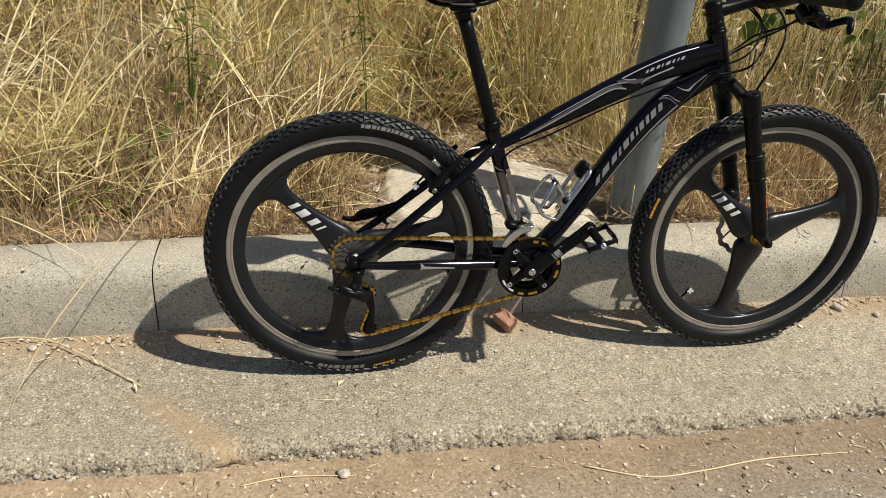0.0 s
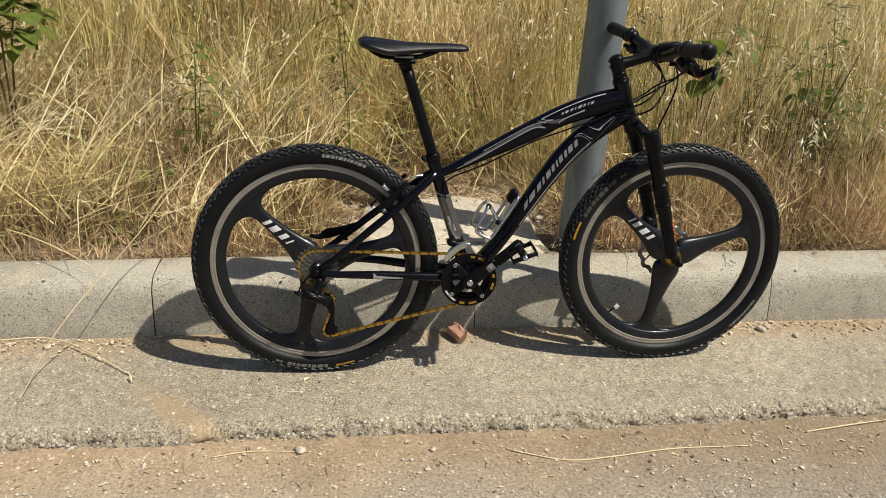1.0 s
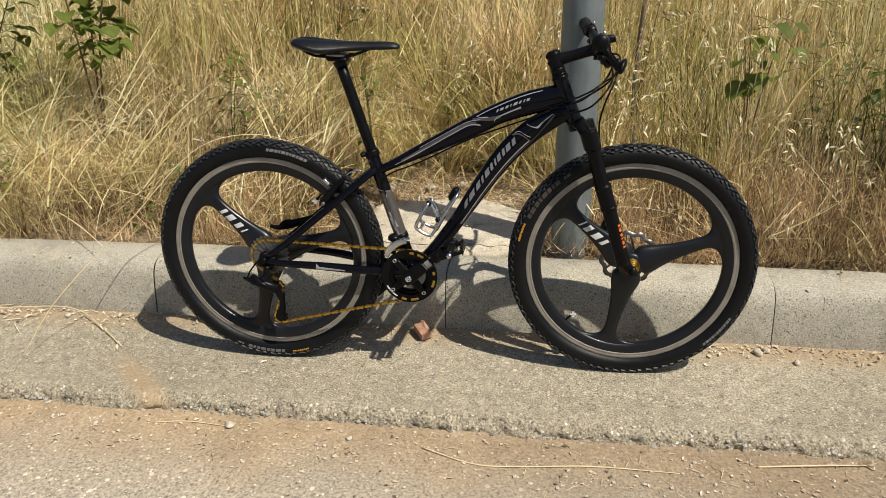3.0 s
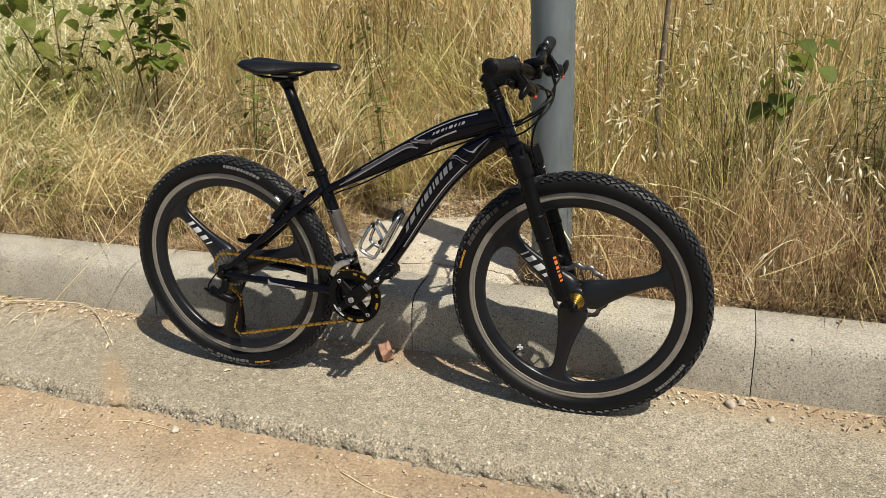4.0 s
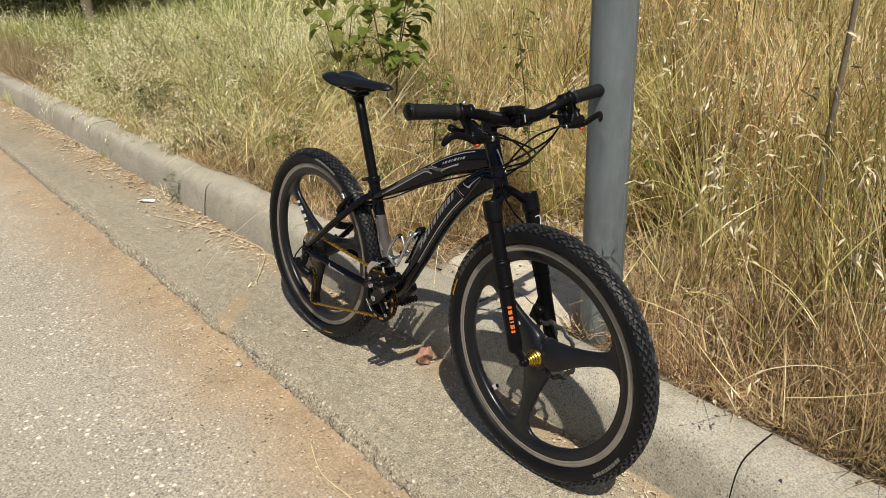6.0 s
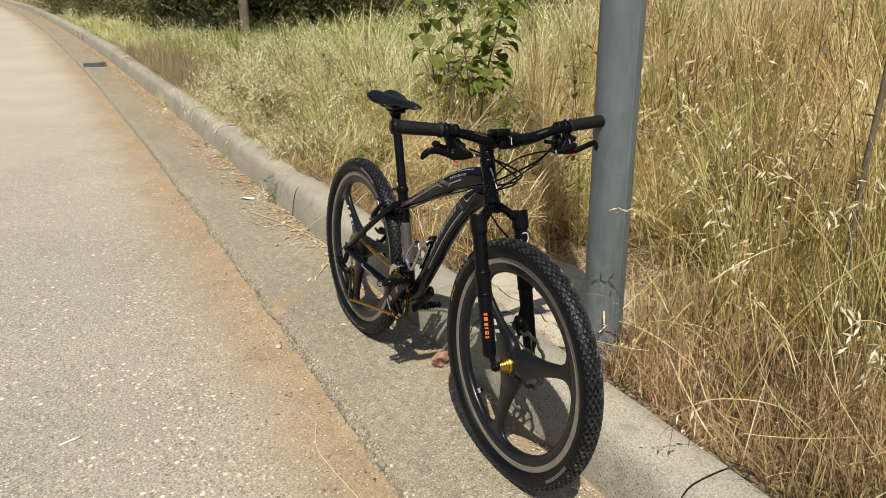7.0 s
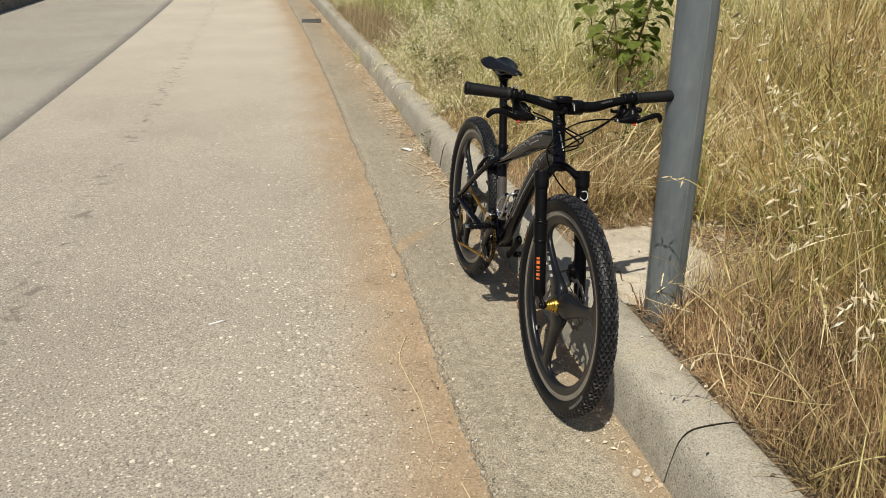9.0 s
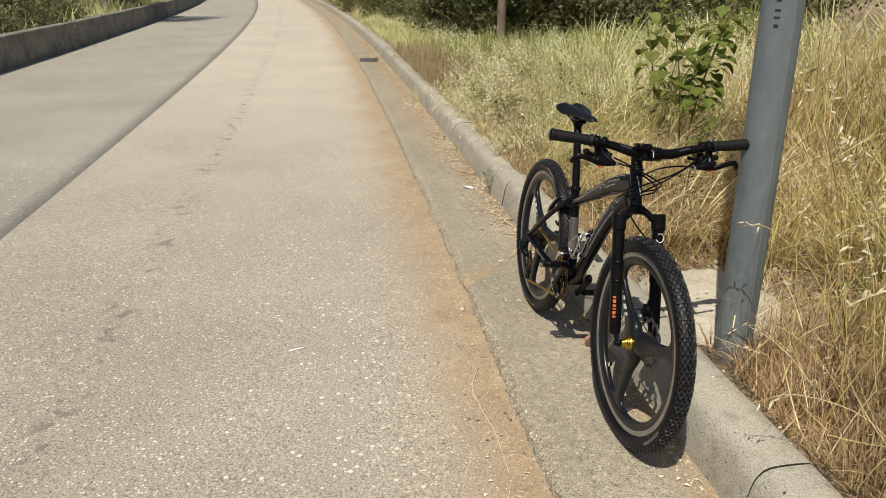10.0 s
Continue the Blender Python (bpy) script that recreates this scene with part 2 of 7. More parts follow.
def make_straw(name, dry, pale, green, share, glow=0.3, rust=0.0, ripen=0.0, tint=(0.50, 0.27, 0.095)):
    """Thin plant tissue: colour by the single stalk and by the patch of ground, some light passes through."""
    m, nt, b = material(name, 0.6, 0, 0.3)
    g = nt.nodes.new("ShaderNodeNewGeometry")
    one = g.outputs["Random Per Island"]
    patch = noise_of(nt, g.outputs["Position"], 1.3, 3, 0.5)
    ripe = noise_of(nt, g.outputs["Position"], 1.9, 3, 0.55)
    west = calc(nt, 'MULTIPLY', step(nt, parted(nt, g.outputs["Position"])[0], -1.2, -6.0), 0.35)
    east = calc(nt, 'MULTIPLY', step(nt, parted(nt, g.outputs["Position"])[0], 0.2, 0.8), ripen)
    one_by = calc(nt, 'ADD', calc(nt, 'ADD', one, east), west)
    pale_by = step(nt, calc(nt, 'ADD', one_by, calc(nt, 'MULTIPLY', calc(nt, 'SUBTRACT', ripe, 0.5), 2.3)), 0.0, 1.06)
    col = ramp(nt, pale_by, (0.0, tuple(c * 0.30 for c in dry)), (0.17, tuple(c * 0.75 for c in dry)), (0.40, tuple((a + c) / 2 for a, c in zip(dry, pale))), (0.76, pale), (1.0, tuple(min(0.93, c * 1.15 + 0.03) for c in pale)))
    if rust:
        fox = noise_of(nt, g.outputs["Position"], 0.85, 3, 0.5)
        some = step(nt, calc(nt, 'ADD', calc(nt, 'MULTIPLY', fox, 1.5), calc(nt, 'MULTIPLY', calc(nt, 'FRACT', calc(nt, 'MULTIPLY', one, 7.31)), 0.4)), 0.84, 1.04)
        col = mixed(nt, calc(nt, 'MULTIPLY', some, rust), col, mixed(nt, 1.0, col, tuple(min(1.0, c * 2.0) for c in tint), 'MULTIPLY'))
    lush = calc(nt, 'ADD', west, calc(nt, 'ADD', calc(nt, 'MULTIPLY', patch, 1.6), calc(nt, 'MULTIPLY', one, 0.5)))
    pick = step(nt, lush, 1.12 - share, 1.3 - share)
    col = mixed(nt, calc(nt, 'MULTIPLY', pick, 0.85), col, green)
    fleck = noise_of(nt, g.outputs["Position"], 35, 3)
    col = mixed(nt, 0.5, col, ramp(nt, fleck, (0.3, (0.3, 0.28, 0.25)), (0.7, (0.75, 0.75, 0.7))), 'OVERLAY')
    put(nt, b, "Base Color", col)
    t = nt.nodes.new("ShaderNodeBsdfTranslucent")
    put(nt, t, "Color", col)
    mx = nt.nodes.new("ShaderNodeMixShader")
    put(nt, mx, 0, glow)
    put(nt, mx, 1, b.outputs[0])
    put(nt, mx, 2, t.outputs[0])
    put(nt, nt.nodes["Material Output"], 0, mx.outputs[0])
    return m


straw_mat = make_straw("dry_straw", (0.66, 0.49, 0.24), (0.92, 0.81, 0.53), (0.54, 0.50, 0.19), 0.06, 0.33, 0.25, 0.17)
green_straw_mat = make_straw("green_straw", (0.20, 0.21, 0.06), (0.44, 0.43, 0.15), (0.30, 0.33, 0.10), 0.0, 0.45)
lodged_mat = make_straw("lodged_straw", (0.74, 0.58, 0.29), (0.93, 0.83, 0.55), (0.70, 0.64, 0.28), 0.0, 0.28)
tussock_mat = make_straw("pale_tussock", (0.42, 0.37, 0.18), (0.92, 0.86, 0.58), (0.46, 0.46, 0.18), 0.0, 0.22)
brome_mat = make_straw("brome_husks", (0.66, 0.48, 0.25), (0.90, 0.78, 0.52), (0.7, 0.58, 0.3), -0.2, 0.34, 0.3, 0.12)
brush_mat = make_straw("brown_thatch", (0.33, 0.205, 0.112), (0.69, 0.505, 0.30), (0.42, 0.34, 0.16), -0.05, 0.25)
far_straw_mat = make_straw("greenish_straw", (0.50, 0.44, 0.22), (0.88, 0.81, 0.52), (0.52, 0.54, 0.23), -0.05, 0.22)
seed_mat = make_straw("oat_husks", (0.72, 0.60, 0.38), (0.92, 0.84, 0.64), (0.78, 0.74, 0.46), -0.2, 0.3)
leaf_mat = make_straw("green_leaf", (0.12, 0.16, 0.032), (0.20, 0.25, 0.055), (0.24, 0.24, 0.065), -0.1, 0.48)
dark_leaf_mat = make_straw("dark_leaf", (0.075, 0.092, 0.032), (0.17, 0.19, 0.075), (0.21, 0.21, 0.10), 0.0, 0.4)
scrub_mat = make_straw("grey_brown_scrub", (0.17, 0.11, 0.07), (0.50, 0.38, 0.25), (0.34, 0.27, 0.15), -0.1, 0.25)
litter_mat = make_straw("leaf_litter", (0.50, 0.40, 0.28), (0.84, 0.75, 0.60), (0.58, 0.44, 0.30), 0.0, 0.2)
bark_mat = simple("bark", (0.10, 0.08, 0.055), (0.26, 0.21, 0.15), 8, 0.9, bump=0.8, fine=60)
stem_mat = simple("woody_stem", (0.10, 0.06, 0.035), (0.2, 0.13, 0.07), 20, 0.8, bump=0.3)

# ---- mesh helpers ----


def raw_mesh(name, verts, quads=None, tris=None, mat=None, smooth=True, uv=None):
    """A mesh from number arrays made by formulas."""
    me = bpy.data.meshes.new(name)
    verts = np.asarray(verts, dtype=np.float32).reshape(-1, 3)
    nq = 0 if quads is None else len(quads)
    nt3 = 0 if tris is None else len(tris)
    me.vertices.add(len(verts))
    me.vertices.foreach_set("co", verts.ravel())
    idx = []
    if nq:
        idx.append(np.asarray(quads, dtype=np.int32).ravel())
    if nt3:
        idx.append(np.asarray(tris, dtype=np.int32).ravel())
    idx = np.concatenate(idx)
    me.loops.add(len(idx))
    me.loops.foreach_set("vertex_index", idx)
    starts = np.concatenate([np.arange(nq) * 4, nq * 4 + np.arange(nt3) * 3]).astype(np.int32)
    me.polygons.add(nq + nt3)
    me.polygons.foreach_set("loop_start", starts)
    me.polygons.foreach_set("use_smooth", np.full(nq + nt3, smooth, dtype=bool))
    if uv is not None:
        layer = me.uv_layers.new(name="uv")
        layer.data.foreach_set("uv", np.asarray(uv, dtype=np.float32)[idx].ravel())
    me.update(calc_edges=True)
    me.validate()
    if mat:
        me.materials.append(mat)
    return me


def grid_quads(rows, cols, wrap=False):
    r = np.arange(rows - 1)[:, None]
    n = cols if wrap else cols - 1
    c = np.arange(n)[None, :]
    d = (c + 1) % cols
    return np.stack([r * cols + c, (r + 1) * cols + c, (r + 1) * cols + d, r * cols + d], -1).reshape(-1, 4)


def hashed(ix, iy, seed):
    h = np.sin(ix * 127.1 + iy * 311.7 + seed * 74.7) * 43758.5453
    return h - np.floor(h)


def field(x, y, scale=1.0, seed=0, octaves=4):
    """Soft value noise, -1 to 1."""
    x, y = np.asarray(x, float) * scale, np.asarray(y, float) * scale
    total, amp, norm = 0.0, 1.0, 0.0
    for k in range(octaves):
        ix, iy = np.floor(x), np.floor(y)
        fx, fy = x - ix, y - iy
        fx, fy = fx * fx * (3 - 2 * fx), fy * fy * (3 - 2 * fy)
        a = hashed(ix, iy, seed + k) * (1 - fx) + hashed(ix + 1, iy, seed + k) * fx
        b = hashed(ix, iy + 1, seed + k) * (1 - fx) + hashed(ix + 1, iy + 1, seed + k) * fx
        total = total + amp * (a * (1 - fy) + b * fy)
        norm += amp
        x, y, amp = x * 2.03 + 17.1, y * 2.03 + 5.3, amp * 0.5
    return total / norm * 2 - 1


def bend(x):
    """How far the kerb line curves aside along the road."""
    x = np.asarray(x, float)
    far = np.maximum(0.0, -1.0 - x)
    return -0.0011 * far ** 2 - 0.010 * far


def stations(*spans):
    out = []
    for a, b, s in spans:
        out.append(np.arange(a, b - 1e-9, s))
    out.append([spans[-1][1]])
    return np.concatenate(out)


def swept(name, xs, profile, mat, rough=None, smooth=True):
    """A strip along the road: profile of (distance from the kerb line, height)."""
    d = np.array([p[0] for p in profile])[None, :] + 0 * xs[:, None]
    z = np.array([p[1] for p in profile])[None, :] + 0 * xs[:, None]
    x = xs[:, None] + 0 * d
    if rough:
        d, z = rough(x, d, z)
    y = d + bend(x)
    v = np.stack([x, y, z], -1).reshape(-1, 3)
    return raw_mesh(name, v, grid_quads(len(xs), len(profile)), None, mat, smooth, np.stack([x, d], -1).reshape(-1, 2))


# ---- ground, road, gutter, kerb ----
far_x = stations((-220, -60, 10), (-60, -10, 1.0), (-10, 6, 0.25), (6, 60, 3))
ground_prof = [(-300, -0.2), (-60, -0.1), (-9, 0.0), (-6.5, -0.06), (-3, -0.09), (-0.2, -0.09), (0.06, -0.08), (0.12, 0.10), (0.22, 0.135)]
ground_prof += [(y, 0.14 + 0.03 * (y - 0.3) + 0.10 * max(0.0, y - 1.2)) for y in np.arange(0.3, 6.0, 0.12)] + [(8, 1.05), (14, 1.7), (60, 4.5), (300, 9.0)]


def lumps(x, d, z):
    on = np.clip((d - 0.2) / 0.5, 0, 1)
    clear = np.exp(-(((x - 0.15) / 0.6) ** 2 + ((d - 0.5) / 0.4) ** 2))
    return d, z + on * (0.05 * field(x, d, 1.7, 3) + 0.012 * field(x, d, 9, 4)) * (1 - 0.8 * clear) - 0.035 * np.exp(-(((x - 0.0) / 0.35) ** 2 + ((d - 0.45) / 0.22) ** 2)) + 0.034 * np.exp(-(((x - 0.50) / 0.25) ** 2 + ((d - 0.45) / 0.25) ** 2)) - 0.06 * np.clip(np.minimum(d, 8) - 1.2, 0, None) * np.clip((-7 - x) / 2, 0, 1)


ground = new("ground", swept("ground", far_x, ground_prof, soil_mat, lumps))
tagged(ground, "dry brown soil of the verge strewn with thatch", "ground", kind="structure")

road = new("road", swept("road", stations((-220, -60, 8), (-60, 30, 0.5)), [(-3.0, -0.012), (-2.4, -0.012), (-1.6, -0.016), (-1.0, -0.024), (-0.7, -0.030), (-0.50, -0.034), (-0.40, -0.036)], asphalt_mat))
tagged(road, "pale sun-bleached asphalt lane with sandy dust along its edge", "road", kind="structure")
lane = new("road_lane", swept("road_lane", stations((-220, -60, 8), (-60, 30, 0.5)), [(-6.3, -0.03), (-4.6, -0.022), (-3.25, -0.022), (-2.9, -0.020)], lane_mat))
tagged(lane, "darker grey asphalt lane beside a low concrete wall", "road", kind="structure")


def broken_edge(x, d, z):
    lip = np.clip((-d - 0.385) / 0.045, 0, 1)
    jag = 0.014 * field(x, 0 * d, 7, 11, 3) + 0.010 * field(x, z * 3, 38, 12, 3) + 0.009 * field(x, z * 6, 90, 16, 3)
    z = z + lip * (0.006 * field(x, d, 110, 13, 4) + 0.0025 * field(x, d, 30, 14, 2))
    z = z + 0.0016 * field(x, d, 5, 15, 3)
    return d + lip * jag, z


gut_prof = [(y, -0.007 + 0.012 * max(0.0, (-y - 0.2) / 0.25)) for y in np.concatenate([np.linspace(0.03, -0.36, 11), [-0.385, -0.40, -0.412]])]
gut_prof += [(-0.422, 0.0025), (-0.432, 0.0005), (-0.441, -0.003), (-0.449, -0.008), (-0.455, -0.014), (-0.459, -0.021), (-0.462, -0.029), (-0.465, -0.037), (-0.468, -0.046), (-0.475, -0.060)]
gutter = new("gutter", swept("gutter", stations((-220, -40, 6), (-40, -3.2, 0.25), (-3.2, 2.6, 0.006), (2.6, 30, 0.25)), gut_prof, gutter_mat, broken_edge))
tagged(gutter, "weathered concrete gutter slab with a broken stony edge", "gutter", kind="structure")

kerb = new("kerb")
tagged(kerb, "row of grey pitted concrete kerb stones", "kerb", kind="structure")
KERB_PROF = [(0.004, -0.05), (0.006, 0.0), (0.015, 0.05), (0.026, 0.10), (0.033, 0.126), (0.042, 0.144), (0.055, 0.157), (0.072, 0.1645), (0.10, 0.169), (0.15, 0.170), (0.19, 0.168), (0.200, 0.160), (0.205, 0.02)]


def kerb_mesh(seed, n):
    xs = np.concatenate([[-0.4998, -0.4991], np.linspace(-0.495, 0.495, n), [0.4991, 0.4998]])
    prof = np.array(KERB_PROF)
    x = xs[:, None] + 0 * prof[None, :, 0]
    y = prof[None, :, 0] + 0 * x
    z = prof[None, :, 1] + 0 * x
    end = np.clip((np.abs(x) - 0.496) / 0.0035, 0, 1)
    y = y + end * 0.001 * (y < 0.05) + 0.0022 * field(x * 1.0, z * 3 + y * 3, 9, seed, 3)
    z = z - end * 0.0007 * (z > 0.1) + 0.0020 * field(x, y * 2, 8, seed + 5, 3) * (z > 0.1)
    chip = np.exp(-((x - 0.47 * (1 if seed % 2 else -1)) / 0.025) ** 2) * (z > 0.13) * (y < 0.06)
    z = z - 0.006 * chip
    v = np.stack([x, y, z], -1).reshape(-1, 3)
    rows, cols = len(xs), len(prof)
    quads = grid_quads(rows, cols)[:, ::-1]
    caps = [[0, k, k + 1] for k in range(1, cols - 1)] + [[(rows - 1) * cols, (rows - 1) * cols + k + 1, (rows - 1) * cols + k] for k in range(1, cols - 1)]
    return raw_mesh("kerb_stone", v, quads, caps, kerb_mat)


kerb_near = [kerb_mesh(s, 30) for s in (1, 2, 4)]
kerb_far = [kerb_mesh(s, 6) for s in (3, 6)]
for i in range(-60, 12):
    near = -5 <= i <= 2
    me = kerb_near[(i * 7) % 3] if near else kerb_far[i % 2]
    stone = new("kerb_stone", me)
    xm = i + 0.5
    slope = float(bend(xm + 0.5) - bend(xm - 0.5))
    jit = (0.006 if i > -3 else 0.011) * math.sin(i * 12.9) if abs(i) > 1 else 0.0
    stone.matrix_world = pose(xm, float(bend(xm)) + jit, 0.004 * math.sin(i * 5.1), 0.5 * math.sin(i * 3.3), 0, math.degrees(math.atan(slope)))
    stone.scale = (0.9976 if 0 <= i < 3 else 0.9982 if -3 < i < 0 else 1.0, 1.0, 1.0)
    stone.parent = kerb

# low wall on the far side of the road
wall = new("roadside_wall", swept("roadside_wall", stations((-220, -60, 8), (-60, 30, 0.5)), [(-6.42, -0.2), (-6.42, 0.49), (-6.40, 0.505), (-6.24, 0.505), (-6.22, 0.49), (-6.20, 0.1), (-6.18, -0.1)], wall_mat, lambda x, d, z: (d, z + 0.01 * field(x, d, 0.6, 30, 2) * (z > 0.3)), False))
tagged(wall, "low weather-stained concrete wall along the road", "wall", kind="structure")


# ---- pole ----
def make_pole_mat():
    m, nt, b = material("galvanised_steel", 0.5, 0.35, 0.5)
    v = coords(nt)
    sp = parted(nt, v)
    stretch = nt.nodes.new("ShaderNodeMapping")
    put(nt, stretch, "Vector", v)
    put(nt, stretch, "Scale", (1, 1, 0.18))
    streak = noise_of(nt, stretch.outputs[0], 22, 5, 0.65)
    blot = noise_of(nt, v, 30, 4, 0.6)
    base = ramp(nt, streak, (0.3, (0.150, 0.180, 0.195)), (0.7, (0.235, 0.268, 0.284)))
    base = mixed(nt, calc(nt, 'MULTIPLY', step(nt, blot, 0.55, 0.7), 0.3), base, (0.27, 0.29, 0.285))
    dirt = calc(nt, 'MULTIPLY', step(nt, noise_of(nt, stretch.outputs[0], 60, 4), 0.52, 0.62), calc(nt, 'SUBTRACT', 1.0, step(nt, sp[2], 0.05, 0.42)))
    base = mixed(nt, calc(nt, 'MULTIPLY', dirt, 0.6), base, (0.10, 0.10, 0.095))
    put(nt, b, "Base Color", base)
    put(nt, b, "Roughness", ramp(nt, blot, (0.3, (0.42, 0.42, 0.42)), (0.7, (0.6, 0.6, 0.6))))
    put(nt, b, "Normal", bumped(nt, streak, 0.15, 0.003))
    return m


steel_mat = make_pole_mat()
ink_shade_mat = simple("ink_and_pit_shade", (0.015, 0.015, 0.015), (0.03, 0.03, 0.03), 20, 0.6, bump=0)
POLE_R = 0.0605


def pole_mesh():
    n, hs = 90, np.concatenate([[-0.07], np.linspace(0.002, 4.2, 30)])
    a = np.linspace(0, 2 * np.pi, n, endpoint=False)
    r = np.full(n, POLE_R)
    flat = np.abs((a - radians(18) + np.pi) % (2 * np.pi) - np.pi)
    r = np.where(flat < radians(13), POLE_R * np.cos(radians(13)) / np.cos(flat), r)
    rr = r[None, :] * (1 - 0.004 * hs[:, None])
    v = np.stack([rr * np.cos(a), rr * np.sin(a), hs[:, None] + 0 * rr], -1).reshape(-1, 3)
    return raw_mesh("shaft", v, grid_quads(len(hs), n, True)[:, ::-1], None, steel_mat)


pole = new("street_pole")
tagged(pole, "grey galvanised steel street pole with a weld seam set in concrete", "pole")
pole.matrix_world = pose(0.388, 0.290, 0.16, 0.45, 0.6, 0)


def part(name, data, mat=None, parent=None, label="", smooth=True):
    """Links a bmesh or mesh as one mesh object under a thing or a part."""
    if isinstance(data, bmesh.types.BMesh):
        me = bpy.data.meshes.new(name)
        bmesh.ops.recalc_face_normals(data, faces=data.faces)
        data.to_mesh(me)
        data.free()
        if smooth:
            me.shade_smooth()
        if mat:
            me.materials.append(mat)
    else:
        me = data
    ob = new(name, me)
    ob.parent = parent
    if label:
        ob["label"] = label
    return ob


part("shaft", pole_mesh(), None, pole)
seam_v, seam_a = [], radians(5)
for k in range(420):
    z = 0.01 + k * 0.01
    wob = 0.0012 * math.sin(k * 2.3)
    for da in (-0.045, 0.0, 0.045):
        r = POLE_R * (1 - 0.004 * z) + (0.0036 + wob if da == 0 else -0.0005)
        seam_v.append((r * math.cos(seam_a + da), r * math.sin(seam_a + da), z))
part("weld_seam", raw_mesh("weld_seam", seam_v, grid_quads(420, 3)[:, ::-1], None, steel_mat), None, pole)

# ---- bicycle ----
frame_black = simple("gloss_black_paint", (0.0020, 0.0020, 0.004), (0.0042, 0.0042, 0.008), 12, 0.12, bump=0.0, coat=0.14, spec=0.16)
satin_black = simple("satin_black", (0.0025, 0.0025, 0.003), (0.006, 0.006, 0.007), 25, 0.33, bump=0.05, spec=0.15)
grip_black = simple("black_rubber_grip", (0.005, 0.005, 0.006), (0.010, 0.010, 0.011), 60, 0.6, bump=0.3, fine=900, spec=0.3)
tyre_black = simple("tyre_rubber", (0.0035, 0.0037, 0.0045), (0.0075, 0.0078, 0.009), 9, 0.46, bump=0.2, fine=700, spec=0.22)
knob_black = simple("tread_rubber", (0.012, 0.0125, 0.014), (0.028, 0.029, 0.032), 14, 0.48, bump=0.3, fine=500, spec=0.45)
carbon_mat = simple("satin_carbon", (0.006, 0.0065, 0.0085), (0.011, 0.012, 0.015), 7, 0.32, bump=0.04, coat=0.06, spec=0.32)
track_mat = simple("worn_brake_track", (0.24, 0.215, 0.18), (0.36, 0.33, 0.285), 30, 0.45, metal=0.4, bump=0.1)
bright_mat = simple("polished_aluminium", (0.55, 0.55, 0.56), (0.75, 0.75, 0.76), 40, 0.22, metal=1.0, bump=0.03)
cog_mat = simple("cog_steel", (0.18, 0.18, 0.18), (0.36, 0.355, 0.35), 60, 0.35, metal=1.0, bump=0.05)
rotor_mat = simple("dark_disc_steel", (0.08, 0.08, 0.08), (0.20, 0.195, 0.19), 60, 0.35, metal=0.8, bump=0.05)
gold_mat = simple("gold_anodised", (0.55, 0.34, 0.05), (0.75, 0.50, 0.10), 50, 0.28, metal=1.0, bump=0.03)
chain_gold = simple("gold_chain", (0.42, 0.25, 0.04), (0.70, 0.45, 0.10), 200, 0.35, metal=0.9, bump=0.05)
grey_paint = simple("grey_brown_paint", (0.10, 0.085, 0.078), (0.16, 0.14, 0.13), 15, 0.35, metal=0.5, bump=0.02, coat=0.5)
silver_print = simple("silver_print", (0.30, 0.29, 0.30), (0.44, 0.43, 0.44), 40, 0.4, metal=0.3, bump=0.0)
grey_print = simple("grey_print", (0.07, 0.06, 0.062), (0.11, 0.097, 0.10), 40, 0.4, metal=0.3, bump=0.0)
dim_print = simple("dim_silver_print", (0.24, 0.235, 0.24), (0.34, 0.335, 0.34), 40, 0.4, metal=0.5, bump=0.0)
white_print = simple("white_print", (0.62, 0.62, 0.62), (0.75, 0.75, 0.75), 40, 0.5, bump=0.0)
tyre_print = simple("pale_tyre_print", (0.12, 0.117, 0.115), (0.22, 0.215, 0.21), 200, 0.6, bump=0.0)
faint_print = simple("faint_tyre_print", (0.040, 0.034, 0.028), (0.075, 0.065, 0.055), 200, 0.6, bump=0.0)
orange_print = simple("orange_print", (0.60, 0.125, 0.015), (0.68, 0.17, 0.03), 80, 0.5, bump=0.0)
amber_print = simple("amber_print", (0.62, 0.28, 0.02), (0.75, 0.38, 0.04), 80, 0.5, bump=0.0)
red_mat = simple("red_plastic", (0.5, 0.04, 0.02), (0.65, 0.07, 0.03), 80, 0.5, bump=0.0)
saddle_mat = simple("saddle_skin", (0.004, 0.0045, 0.006), (0.008, 0.0085, 0.011), 20, 0.42, bump=0.2, fine=800, spec=0.35)

OFF = np.array([-0.514, 0.0, 0.336])


def L(u, w, v):
    """Bicycle coordinates: ahead of the rear hub, to its right, up."""
    return np.array([u, -w, v]) + OFF


def spline(pts, n):
    """Points on a smooth curve through pts, with any number of columns."""
    p = np.asarray(pts, float)
    if len(p) == 2:
        t = np.linspace(0, 1, n)[:, None]
        return p[0] * (1 - t) + p[1] * t
    q = np.vstack([2 * p[0] - p[1], p, 2 * p[-1] - p[-2]])
    out = []
    for t in np.linspace(0, len(p) - 1, n):
        i = min(int(t), len(p) - 2)
        f = t - i
        a, b, c, d = q[i:i + 4]
        out.append(0.5 * (2 * b + (c - a) * f + (2 * a - 5 * b + 4 * c - d) * f ** 2 + (3 * b - a - 3 * c + d) * f ** 3))
    return np.array(out)


